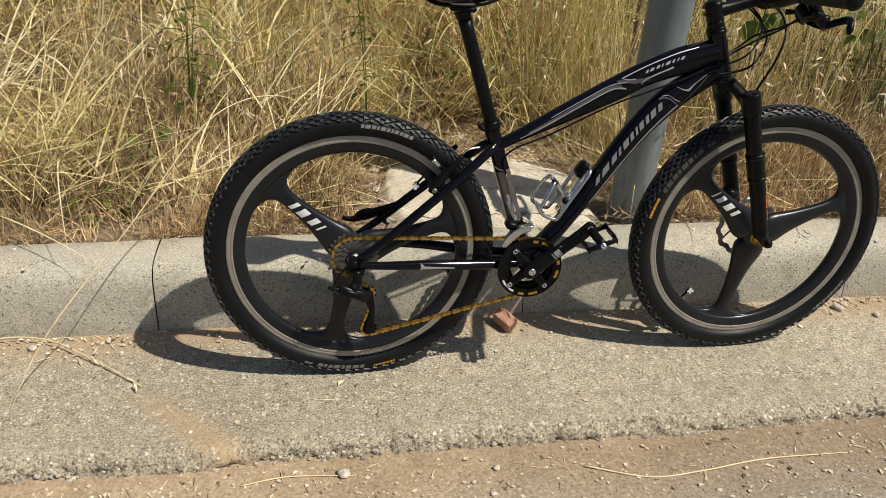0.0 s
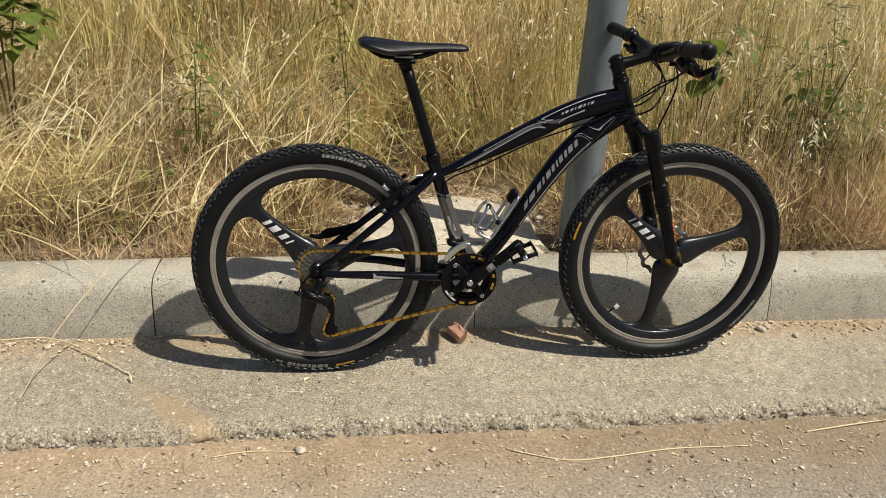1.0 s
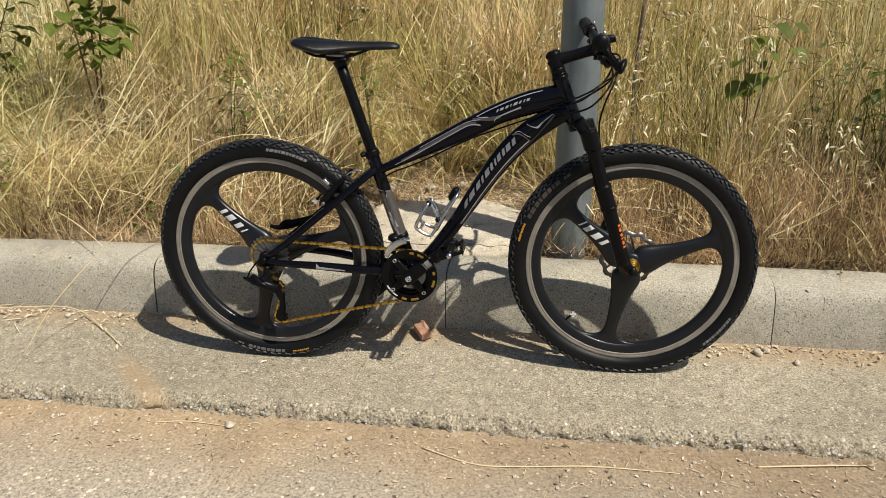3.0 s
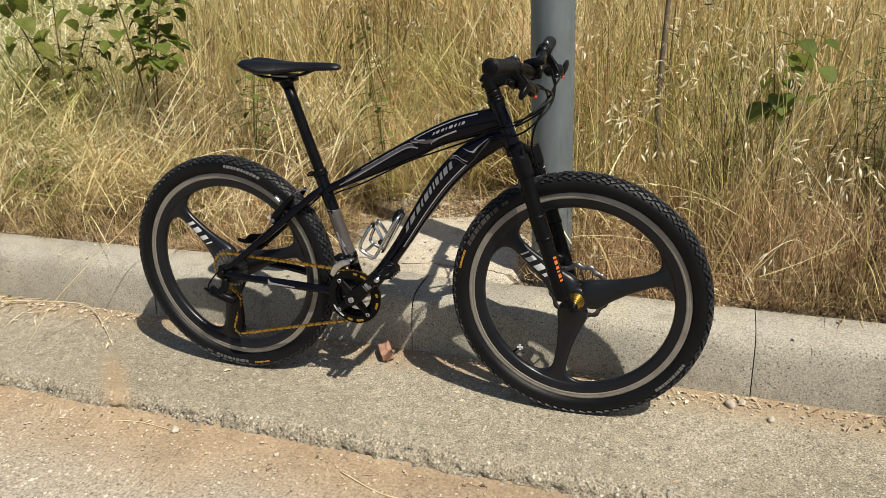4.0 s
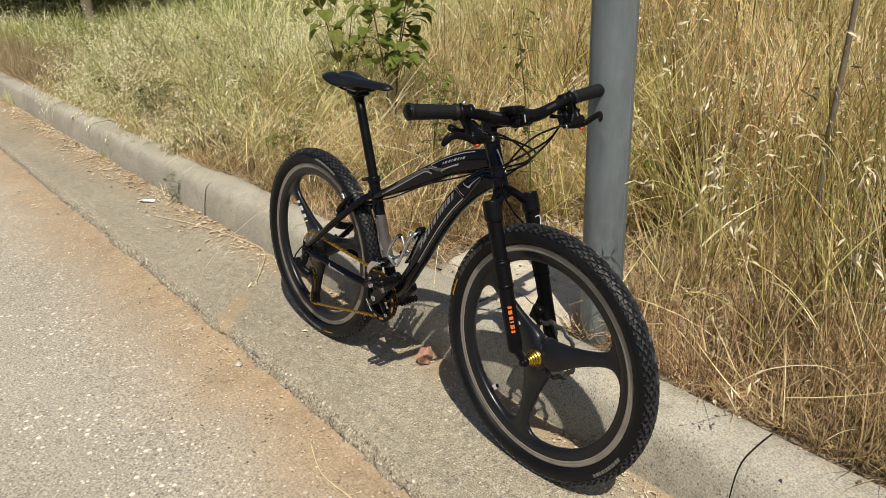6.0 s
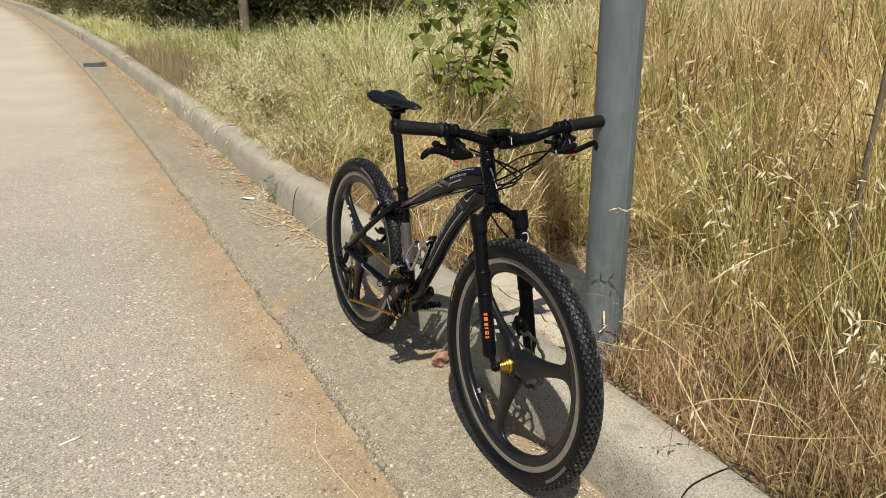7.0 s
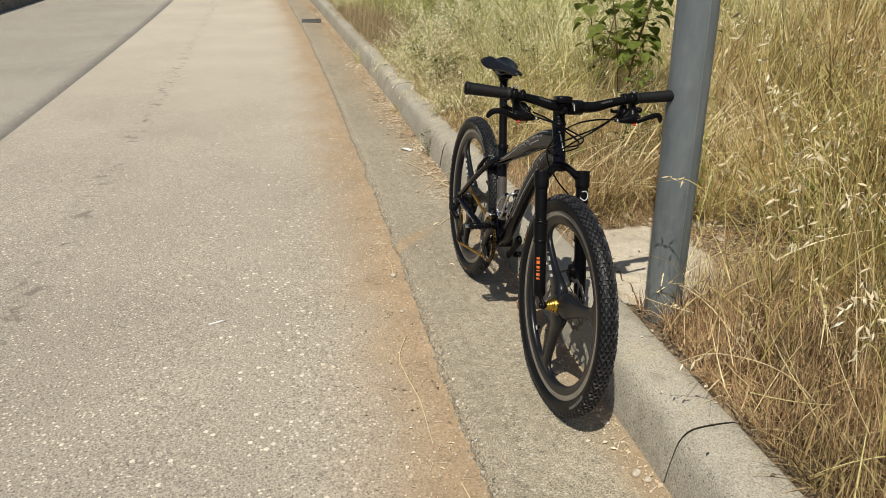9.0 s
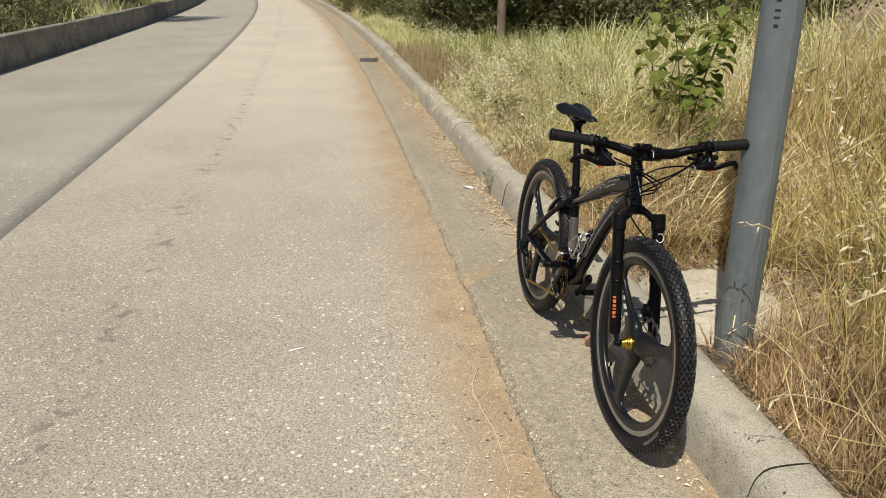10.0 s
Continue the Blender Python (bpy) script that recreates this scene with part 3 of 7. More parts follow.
class Tube:
    """A tube along a curve: rings of an ellipse, ra across in the plane square to side, rb along side."""

    def __init__(self, pts, radii, steps=24, n=20, side=(0, 1, 0), power=2.0):
        radii = [(r, r) if np.isscalar(r) else r for r in radii]
        full = spline(np.hstack([np.asarray(pts, float), np.asarray(radii, float)]), steps)
        self.c, self.r = full[:, :3], np.maximum(full[:, 3:], 0.0003)
        tan = np.gradient(self.c, axis=0)
        tan /= np.linalg.norm(tan, axis=1)[:, None]
        s = np.asarray(side, float)
        sv = np.empty_like(tan)
        for k in range(len(tan)):
            x = s - tan[k] * (s @ tan[k])
            ln = np.linalg.norm(x)
            s = x / ln if ln > 1e-3 else s
            sv[k] = s
        self.s, self.n = sv, np.cross(sv, tan)
        self.count, self.power = n, power

    def ring(self, k, ang, off=0.0):
        e = 2.0 / self.power
        ca, sa = np.cos(ang), np.sin(ang)
        a = np.sign(ca) * np.abs(ca) ** e
        b = np.sign(sa) * np.abs(sa) ** e
        return self.c[k] + np.multiply.outer(a, self.n[k]) * (self.r[k, 0] + off) + np.multiply.outer(b, self.s[k]) * (self.r[k, 1] + off)

    def geo(self, cap=True):
        a = np.linspace(0, 2 * np.pi, self.count, endpoint=False)
        v = np.concatenate([self.ring(k, a) for k in range(len(self.c))])
        q = grid_quads(len(self.c), self.count, True)
        t = np.zeros((0, 3), int)
        if cap:
            m = len(v)
            v = np.vstack([v, self.c[0], self.c[-1]])
            i = np.arange(self.count)
            j = (i + 1) % self.count
            base = (len(self.c) - 1) * self.count
            t = np.vstack([np.stack([i, j, np.full_like(i, m)], 1), np.stack([base + j, base + i, np.full_like(i, m + 1)], 1)])
        return v, q, t

    def at(self, s, ang, off=0.0006):
        f = np.clip(s, 0, 1) * (len(self.c) - 1)
        k = min(int(f), len(self.c) - 2)
        f -= k
        return self.ring(k, ang, off) * (1 - f) + self.ring(k + 1, ang, off) * f


def joined(*geos):
    v, q, t, m = [], [], [], 0
    for a, b, c in geos:
        v.append(np.asarray(a, float).reshape(-1, 3))
        if len(b):
            q.append(np.asarray(b) + m)
        if len(c):
            t.append(np.asarray(c) + m)
        m += len(v[-1])
    return np.vstack(v), (np.vstack(q) if q else np.zeros((0, 4), int)), (np.vstack(t) if t else np.zeros((0, 3), int))


def geo_part(name, geo, mat, parent, label="", smooth=True):
    v, q, t = geo
    return part(name, raw_mesh(name, v, q, t, mat, smooth), None, parent, label)


def bar(pts, radii, steps=16, n=14, **kw):
    return Tube(pts, radii, steps, n, **kw).geo()


def lathe(prof, centre, axis=(0, -1, 0), n=64, closed=False):
    """Turns (radius, place along the axis) round an axis; the axis points to the bicycle's right by default."""
    ax = Vector(axis).normalized()
    e1 = np.array(ax.orthogonal().normalized())
    ax = np.array(ax)
    e2 = np.cross(ax, e1)
    a = np.linspace(0, 2 * np.pi, n, endpoint=False)
    circ = np.cos(a)[:, None] * e1 + np.sin(a)[:, None] * e2
    p = list(prof) + ([prof[0]] if closed else [])
    v = np.concatenate([np.asarray(centre) + r * circ + h * ax for r, h in p])
    return v, grid_quads(len(p), n, True), np.zeros((0, 3), int)


def block(centre, size, turn=(0, 0, 0), bevel=0.15, taper=(1, 1)):
    """A box with cut edges; taper narrows its top in x and y."""
    sx, sy, sz = [s / 2 for s in size]
    b = min(sx, sy, sz) * bevel * 2
    rings = []
    for z, inset in ((-sz, b), (-sz + b, 0), (sz - b, 0), (sz, b)):
        f = (z + sz) / (2 * sz)
        kx, ky = 1 + (taper[0] - 1) * f, 1 + (taper[1] - 1) * f
        x, y = sx * kx - inset, sy * ky - inset
        c = b * 0.7
        rings.append([(x - c, -y, z), (x, -y + c, z), (x, y - c, z), (x - c, y, z), (-x + c, y, z), (-x, y - c, z), (-x, -y + c, z), (-x + c, -y, z)])
    v = np.array(rings).reshape(-1, 3)
    q = grid_quads(4, 8, True)
    t = np.array([[0, k, k + 1] for k in range(1, 7)] + [[24, 24 + k + 1, 24 + k] for k in range(1, 7)])
    rot = np.array(Euler([radians(a) for a in turn]).to_matrix())
    return v @ rot.T + np.asarray(centre), q, t


def plate(outline, place, half):
    """A flat part with cut edges: outline in two directions and half its thickness, set in space by place."""
    o = np.asarray(outline, float)
    c = o.mean(0)
    rings = [[place(*(c + (p - c) * k), h) for p in o] for k, h in ((0.84, -half), (1.0, -half * 0.55), (1.0, half * 0.55), (0.84, half))]
    n = len(o)
    v = np.array([p for ring in rings for p in ring] + [place(*c, -half), place(*c, half)])
    t = [[4 * n, (k + 1) % n, k] for k in range(n)] + [[4 * n + 1, 3 * n + k, 3 * n + (k + 1) % n] for k in range(n)]
    return v, grid_quads(4, n, True), np.array(t)


def disc_shape(outline, inner, centre, thick):
    """A flat ring in the bicycle's plane between two outlines of (u, v), with thickness."""
    o, i = np.asarray(outline), np.asarray(inner)
    n = len(o)
    c = np.asarray(centre, float)
    rings = []
    for pts, h in ((i, -thick / 2), (o, -thick / 2), (o, thick / 2), (i, thick / 2), (i, -thick / 2)):
        rings.append(np.stack([c[0] + pts[:, 0], np.full(n, c[1] + h), c[2] + pts[:, 1]], 1))
    return np.concatenate(rings), grid_quads(5, n, True), np.zeros((0, 3), int)


def toothed(r, teeth, depth=0.004):
    a = np.linspace(0, 2 * np.pi, teeth * 6, endpoint=False)
    k = np.array([0, 0, 0.5, 1, 1, 0.5])[np.arange(teeth * 6) % 6]
    rr = r - depth / 2 + depth * k
    return np.stack([rr * np.cos(a), rr * np.sin(a)], 1)


def circle(r, n):
    a = np.linspace(0, 2 * np.pi, n, endpoint=False)
    return np.stack([r * np.cos(a), r * np.sin(a)], 1)


bike = new("mountain_bike")
tagged(bike, "black hardtail mountain bike with three-spoke carbon wheels leaning on the pole", "bicycle")
BU = Vector((0.99966786, 0.02534845, -0.0046512))
BV = Vector((0.002385, 0.088705, 0.996055))
BW = Vector((0.025661, -0.995735, 0.088615))
base_at = Vector((-0.4811, -0.1634, 0.3282)) + BU * 0.514 - BV * 0.336
bike.matrix_world = Matrix(((BU.x, -BW.x, BV.x, base_at.x), (BU.y, -BW.y, BV.y, base_at.y), (BU.z, -BW.z, BV.z, base_at.z), (0, 0, 0, 1)))


# wheels
SPOKE_R = [0.018, 0.035, 0.055, 0.08, 0.11, 0.145, 0.175, 0.197, 0.213, 0.226, 0.236, 0.243, 0.249]
SPOKE_W = [0.030, 0.040, 0.039, 0.032, 0.0255, 0.0205, 0.0182, 0.0178, 0.0200, 0.0270, 0.0420, 0.0660, 0.115]
SPOKE_T = [0.022, 0.022, 0.020, 0.016, 0.0135, 0.0125, 0.012, 0.0115, 0.011, 0.0105, 0.010, 0.0095, 0.009]


def spoke_geo(angle, c):
    full = spline(np.stack([SPOKE_R, SPOKE_W, SPOKE_T], 1), 40)
    k = np.linspace(0, 2 * np.pi, 22, endpoint=False)
    rings = []
    for r, h, t in full:
        across = h * np.sign(np.sin(k)) * np.abs(np.sin(k)) ** 0.9
        deep = t * np.sign(np.cos(k)) * np.abs(np.cos(k)) ** 0.8
        bendy = min(1.0, max(0.0, (r - 0.12) / 0.1))
        a = angle + across / r * bendy
        x = r * np.cos(a) - across * (1 - bendy) * np.sin(angle)
        z = r * np.sin(a) + across * (1 - bendy) * np.cos(angle)
        rings.append(np.stack([c[0] + x, c[1] - deep, c[2] + z], 1))
    return np.concatenate(rings), grid_quads(len(full), 22, True), np.zeros((0, 3), int)


def tread_geo(c):
    v, q, t, m = [], [], [], 0
    rows = [(0, 88, 0.0078, 0.0)] + [(s * a, 88, z, f) for s in (1, -1) for a, z, f in ((16, 0.0078, 0.5), (31, 0.0078, 0.0), (45, 0.0080, 0.5), (56, 0.0074, 0.0))]
    for al, n, size, shift in rows:
        al = radians(al)
        for j in range(n):
            th = 2 * math.pi * (j + shift) / n
            rad = np.array([math.cos(th), 0, math.sin(th)])
            lat = np.array([0, -1.0, 0])
            nor = rad * math.cos(al) + lat * math.sin(al)
            x = -rad * math.sin(al) + lat * math.cos(al)
            y = np.array([-math.sin(th), 0, math.cos(th)])
            o = np.asarray(c) + rad * 0.3085 + nor * (0.0245 + 0.002 * abs(math.sin(al)))
            flip = 1 if (j % 2) else -1
            base = [(-0.62, -0.5 * flip), (0.62, -0.5 * flip), (0.0, 0.75 * flip)] if abs(al) < 0.8 else [(-0.4, -0.5), (0.5, -0.35), (0.1, 0.6)]
            hgt = 0.0036
            for h, k in ((-0.001, 1.15), (hgt, 0.85)):
                for a, b in base:
                    v.append(o + x * a * size * k + y * b * size * k * 1.45 + nor * h)
            q += [[m, m + 1, m + 4, m + 3], [m + 1, m + 2, m + 5, m + 4], [m + 2, m, m + 3, m + 5]]
            t.append([m + 3, m + 4, m + 5])
            m += 6
    return np.array(v), np.array(q), np.array(t)


def arc_print(c, r0, r1, a0, a1, w, gaps, slant=0.25, curve=0.0):
    """Plain bars in a row along an arc on a wheel's right face, as wide as lettering."""
    v, q, m = [], [], 0
    span = a1 - a0
    for g0, g1 in gaps:
        k = 5
        for i in range(k):
            f = g0 + (g1 - g0) * i / (k - 1)
            for r, s in ((r0, 0.0), (r1, slant * abs(r1 - r0) / r0)):
                a = a0 + span * f - s * (1 if span < 0 else -1) * -1
                bulge = curve * (1 - ((r - 0.3085) / 0.024) ** 2) if curve else 0
                v.append((c[0] + r * math.cos(a), c[1] - w - bulge, c[2] + r * math.sin(a)))
        for i in range(k - 1):
            q.append([m + 2 * i, m + 2 * i + 2, m + 2 * i + 3, m + 2 * i + 1])
        m += 2 * k
    return np.array(v), np.array(q), np.zeros((0, 3), int)


def letters(n, gap=0.22):
    wide = [0.65 + 0.7 * ((i * 0.618 + 0.3) % 1.0) for i in range(n)]
    ends = [sum(wide[:i]) for i in range(n + 1)]
    cut = gap * 0.4
    return [((ends[i] + cut / 2) / ends[-1], (ends[i + 1] - cut / 2 * (1 + 0.5 * (i % 2))) / ends[-1]) for i in range(n)]


def side_w(r):
    """Half width of the tyre's casing at a radius."""
    return 0.0265 * math.sqrt(max(0.0, 1 - ((r - 0.3085) / 0.0245) ** 2))


def tyre_print_geo(c, rm, h, a0, a1, n, gap=0.5, slant=0.2):
    v, q, m = [], [], 0
    for g0, g1 in letters(n, gap):
        for i in range(3):
            f = g0 + (g1 - g0) * i / 2
            for j in range(3):
                r = rm - h / 2 + h * j / 2
                a = a0 + (a1 - a0) * f + slant * (r - rm) / rm * (1 if a1 < a0 else -1) * -1
                v.append((c[0] + r * math.cos(a), c[1] - side_w(r) - 0.0007, c[2] + r * math.sin(a)))
        for i in range(2):
            for j in range(2):
                q.append([m + 3 * i + j, m + 3 * i + 3 + j, m + 3 * i + 4 + j, m + 3 * i + 1 + j])
        m += 9
    return np.array(v), np.array(q), np.zeros((0, 3), int)


def make_wheel(name, c, spokes, prints, text_spoke, upright, valve):
    hub_at = np.asarray(c)
    case = [(0.3085 + 0.0245 * math.cos(a), 0.0265 * math.sin(a)) for a in np.radians(np.linspace(-152, 152, 34))]
    wheel = geo_part(name, lathe([(0.0, 0.021), (0.030, 0.021), (0.036, 0.016), (0.036, -0.016), (0.030, -0.021), (0.0, -0.021)], hub_at, n=40), carbon_mat, bike, "satin black three-spoke carbon wheel")
    for a in spokes:
        geo_part("spoke", spoke_geo(radians(a), hub_at), carbon_mat, wheel)
    geo_part("tyre", lathe(case, hub_at, n=128), tyre_black, wheel, "knobbly black rubber tyre with pale print")
    geo_part("tread", tread_geo(hub_at), knob_black, wheel, "", False)
    for a0, a1, n, h, rm, mat in prints:
        geo_part("print", tyre_print_geo(hub_at, rm, h, radians(a0), radians(a1), n), mat, wheel)
    rim = [(0.2715, 0.0142), (0.262, 0.0138), (0.252, 0.012), (0.2465, 0.008), (0.2445, 0.0), (0.2465, -0.008), (0.252, -0.012), (0.262, -0.0138), (0.2715, -0.0142), (0.2900, -0.0140), (0.2900, 0.0140)]
    geo_part("rim", lathe(rim, hub_at, n=128, closed=True), carbon_mat, wheel)
    for s in (1, -1):
        geo_part("brake_track", lathe([(0.2715, s * 0.0143), (0.2725, s * 0.0152), (0.2775, s * 0.0153), (0.2782, s * 0.0147), (0.2790, s * 0.0153), (0.2850, s * 0.0153), (0.2868, s * 0.0145)], hub_at, n=128), track_mat, wheel, "worn metal brake track")
    # white slanted bars on one spoke
    ang = radians(text_spoke)
    er, et = np.array([math.cos(ang), 0, math.sin(ang)]), np.array([-math.sin(ang), 0, math.cos(ang)])
    v, q, m = [], [], 0
    def face_depth(r, x):
        h = float(np.interp(r, SPOKE_R, SPOKE_W))
        t = float(np.interp(r, SPOKE_R, SPOKE_T))
        sn = min(0.98, (abs(x) / h) ** (1 / 0.9))
        return t * math.sqrt(1 - sn * sn) ** 0.8 + 0.0009

    for i, (f0, f1) in enumerate(letters(4, 1.15)):
        for lo, hi, g0, g1 in ((-0.011, -0.004, f0, f1), (-0.004, 0.004, f0, f1), (0.004, 0.011, f0, f1)):
            for g in (g0, g1):
                for x in (lo, hi):
                    r = 0.088 + 0.102 * (g if upright else 1 - g) + x * 0.45
                    v.append(hub_at + er * r + et * (x * 1.0) + np.array([0, -1, 0]) * face_depth(r, x))
            q.append([m, m + 2, m + 3, m + 1])
            m += 4
    geo_part("print", (np.array(v), np.array(q), np.zeros((0, 3), int)), white_print, wheel, "row of white slanted bars", False)
    va = radians(valve)
    vd = np.array([math.cos(va), 0, math.sin(va)])
    geo_part("valve", joined(bar([hub_at + vd * 0.25, hub_at + vd * 0.222], [0.0026, 0.0026], 3, 10), bar([hub_at + vd * 0.226, hub_at + vd * 0.212], [0.0055, 0.005], 3, 12)), satin_black, wheel)
    cap = []
    up = np.array([0, 0, 1.0])
    out = np.array([0, -1.0, 0])
    sx = np.array([1.0, 0, 0])
    pv = hub_at + vd * 0.217 + out * 0.006
    for d1, d2 in ((sx, up), (up, sx)):
        cap.append(np.array([pv - d1 * 0.0085 - d2 * 0.0035, pv + d1 * 0.0085 - d2 * 0.0035, pv + d1 * 0.0085 + d2 * 0.0035, pv - d1 * 0.0085 + d2 * 0.0035]) + out * (0.0006 if d1[0] else 0.0))
    geo_part("valve_cap", joined(*[(p, np.array([[0, 1, 2, 3]]), np.zeros((0, 3), int)) for p in cap]), white_print, wheel, "white cross-shaped valve cap", False)
    return wheel


rear_wheel = make_wheel("rear_wheel", L(0, 0, 0), (135.5, 16.3, -102.8), [
    (86, 64, 11, 0.008, 0.312, tyre_print),
    (-72, -82, 9, 0.0055, 0.314, amber_print), (-86, -108, 8, 0.011, 0.312, tyre_print), (-110, -114, 2, 0.007, 0.312, tyre_print)], 135.5, False, 48)
front_wheel = make_wheel("front_wheel", L(1.028, 0, 0), (139.2, 19.5, -101.5), [
    (-27, -47, 11, 0.008, 0.312, tyre_print),
    (168, 158, 9, 0.0055, 0.314, amber_print), (155, 130, 8, 0.011, 0.312, faint_print), (128, 124, 2, 0.007, 0.312, faint_print)], 139.2, True, -133)
HF = L(1.028, 0, 0)
geo_part("hub", lathe([(0.0, 0.052), (0.010, 0.052), (0.011, 0.049), (0.010, 0.048), (0.0135, 0.046), (0.0145, 0.043), (0.0125, 0.042), (0.0165, 0.040), (0.0175, 0.037), (0.0155, 0.036), (0.0195, 0.034), (0.0205, 0.031), (0.0185, 0.030), (0.0225, 0.028), (0.0235, 0.022), (0.022, 0.015), (0.020, -0.03), (0.0, -0.03)], HF), gold_mat, front_wheel, "stepped gold front hub")
geo_part("axle", lathe([(0.0, 0.074), (0.007, 0.074), (0.009, 0.070), (0.009, 0.052), (0.006, 0.05), (0.006, -0.07), (0.009, -0.07), (0.0, -0.074)], HF, n=20), satin_black, front_wheel)
rot_a = np.linspace(0, 2 * np.pi, 168, endpoint=False)
wave = 0.079 + 0.0028 * np.sign(np.sin(12 * rot_a)) * np.abs(np.sin(12 * rot_a)) ** 0.5
wave_in = 0.066 + 0.0028 * np.sign(np.sin(12 * rot_a)) * np.abs(np.sin(12 * rot_a)) ** 0.5
rotor_geo = [disc_shape(np.stack([wave * np.cos(rot_a), wave * np.sin(rot_a)], 1), np.stack([wave_in * np.cos(rot_a), wave_in * np.sin(rot_a)], 1), HF + [0, 0.043, 0], 0.002)]
for k in range(6):
    a = k * math.pi / 3
    rotor_geo.append(bar([HF + [0.03 * math.cos(a), 0.043, 0.03 * math.sin(a)], HF + [0.067 * math.cos(a + 0.5), 0.043, 0.067 * math.sin(a + 0.5)]], [(0.003, 0.001), (0.003, 0.001)], 4, 8))
rotor_geo.append(lathe([(0.034, 0.001), (0.034, -0.001), (0.02, -0.001), (0.02, 0.001)], HF + [0, 0.043, 0], n=32, closed=True))
geo_part("brake_disc", joined(*rotor_geo), rotor_mat, front_wheel, "wavy steel brake disc")
HR = L(0, 0, 0)
geo_part("hub", lathe([(0.0, 0.05), (0.02, 0.05), (0.022, 0.02), (0.028, 0.018), (0.028, -0.02), (0.016, -0.03), (0.014, -0.066), (0.0, -0.066)], HR, n=32), satin_black, rear_wheel)
geo_part("cassette", lathe([(0, 0.052), (0.016, 0.052), (0.017, 0.020), (0, 0.020)], HR, n=24), cog_mat, rear_wheel, "stack of steel sprockets")
for k in range(8):
    cogs = []
    r = 0.0575 - 0.0047 * k
    cogs.append(disc_shape(toothed(r, int(r * 2 * math.pi / 0.0127), 0.005), circle(r * 0.55, int(r * 2 * math.pi / 0.0127) * 6), HR + [0, -0.022 - 0.0038 * k, 0], 0.0018))
    cogs.append(lathe([(r * 0.84, 0.0004), (r * 0.84, -0.0012)], HR + [0, -0.022 - 0.0038 * k, 0], n=24))
    geo_part("sprocket", joined(*cogs), cog_mat, rear_wheel, "", False)

# frame
BBu, BBv = 0.418, -0.038
ST = Tube([L(BBu, 0, BBv), L(0.3975, 0, 0.03), L(0.348, 0, 0.19), L(0.312, 0, 0.306)], [0.0185, 0.0175, 0.0175, 0.0175], 30)
TT = Tube([L(0.330, 0, 0.252), L(0.372, 0, 0.271), L(0.445, 0, 0.306), L(0.53, 0, 0.347), L(0.60, 0, 0.381), L(0.66, 0, 0.4115), L(0.74, 0, 0.440), L(0.83, 0, 0.462)], [(0.012, 0.017), (0.0125, 0.017), (0.018, 0.018), (0.024, 0.019), (0.0275, 0.020), (0.0275, 0.020), (0.031, 0.020), (0.030, 0.019)], 60, 24, power=2.5)
DT = Tube([L(BBu, 0, BBv), L(0.468, 0, 0.005), L(0.543, 0, 0.105), L(0.62, 0, 0.222), L(0.68, 0, 0.303), L(0.74, 0, 0.362), L(0.80, 0, 0.402), L(0.846, 0, 0.420)], [(0.022, 0.024), (0.021, 0.024), (0.0205, 0.023), (0.026, 0.023), (0.030, 0.023), (0.031, 0.023), (0.028, 0.021), (0.022, 0.02)], 60, 24, power=2.5)
bframe = geo_part("frame", TT.geo(), frame_black, bike, "gloss black aluminium frame with silver stripes")
geo_part("down_tube", DT.geo(), frame_black, bframe)
geo_part("seat_tube", ST.geo(), frame_black, bframe)
geo_part("grey_band", (lambda T: T.geo(False))(Tube([L(0.3945, 0, 0.04), L(0.3465, 0, 0.195)], [0.0182, 0.0182], 8)), grey_paint, bframe, "grey-brown painted lower seat tube")
HT = Tube([L(0.8155, 0, 0.508), L(0.818, 0, 0.498), L(0.836, 0, 0.452), L(0.8535, 0, 0.404), L(0.858, 0, 0.394)], [0.0225, 0.0205, 0.0195, 0.0205, 0.0228], 24)
geo_part("head_tube", HT.geo(), frame_black, bframe)
geo_part("bottom_bracket", lathe([(0.0, 0.040), (0.021, 0.040), (0.023, 0.036), (0.023, -0.036), (0.021, -0.04), (0, -0.04)], L(BBu, 0, BBv), n=32), frame_black, bframe)
for s in (1, -1):
    geo_part("seat_stay", bar([L(0.012, s * 0.064, 0.012), L(0.06, s * 0.062, 0.045), L(0.152, s * 0.056, 0.120), L(0.235, s * 0.045, 0.187), L(0.30, s * 0.028, 0.240), L(0.325, s * 0.012, 0.258)], [0.008, 0.0095, 0.0105, 0.0105, 0.0105, 0.010], 30, 14), frame_black, bframe)
    geo_part("chain_stay", bar([L(0.01, s * 0.064, -0.004), L(0.06, s * 0.062, -0.010), L(0.161, s * 0.057, -0.016), L(0.25, s * 0.046, -0.026), L(0.33, s * 0.036, -0.034), L(0.40, s * 0.028, -0.038)], [0.008, 0.0095, 0.0115, 0.0125, 0.0125, 0.012], 30, 14), frame_black, bframe)
    geo_part("dropout", block(L(0.005, s * 0.064, -0.004), (0.045, 0.006, 0.04), (0, 20, 0)), satin_black, bframe)
    geo_part("axle_nut", lathe([(0, 0.0745), (0.006, 0.0745), (0.0085, 0.072), (0.0085, 0.066)], L(0, 0, 0), axis=(0, -s, 0), n=18), satin_black, bframe)
geo_part("stay_bridge", bar([L(0.262, 0.036, 0.208), L(0.27, 0, 0.214), L(0.262, -0.036, 0.208)], [0.007, 0.007, 0.007], 10, 10), frame_black, bframe)
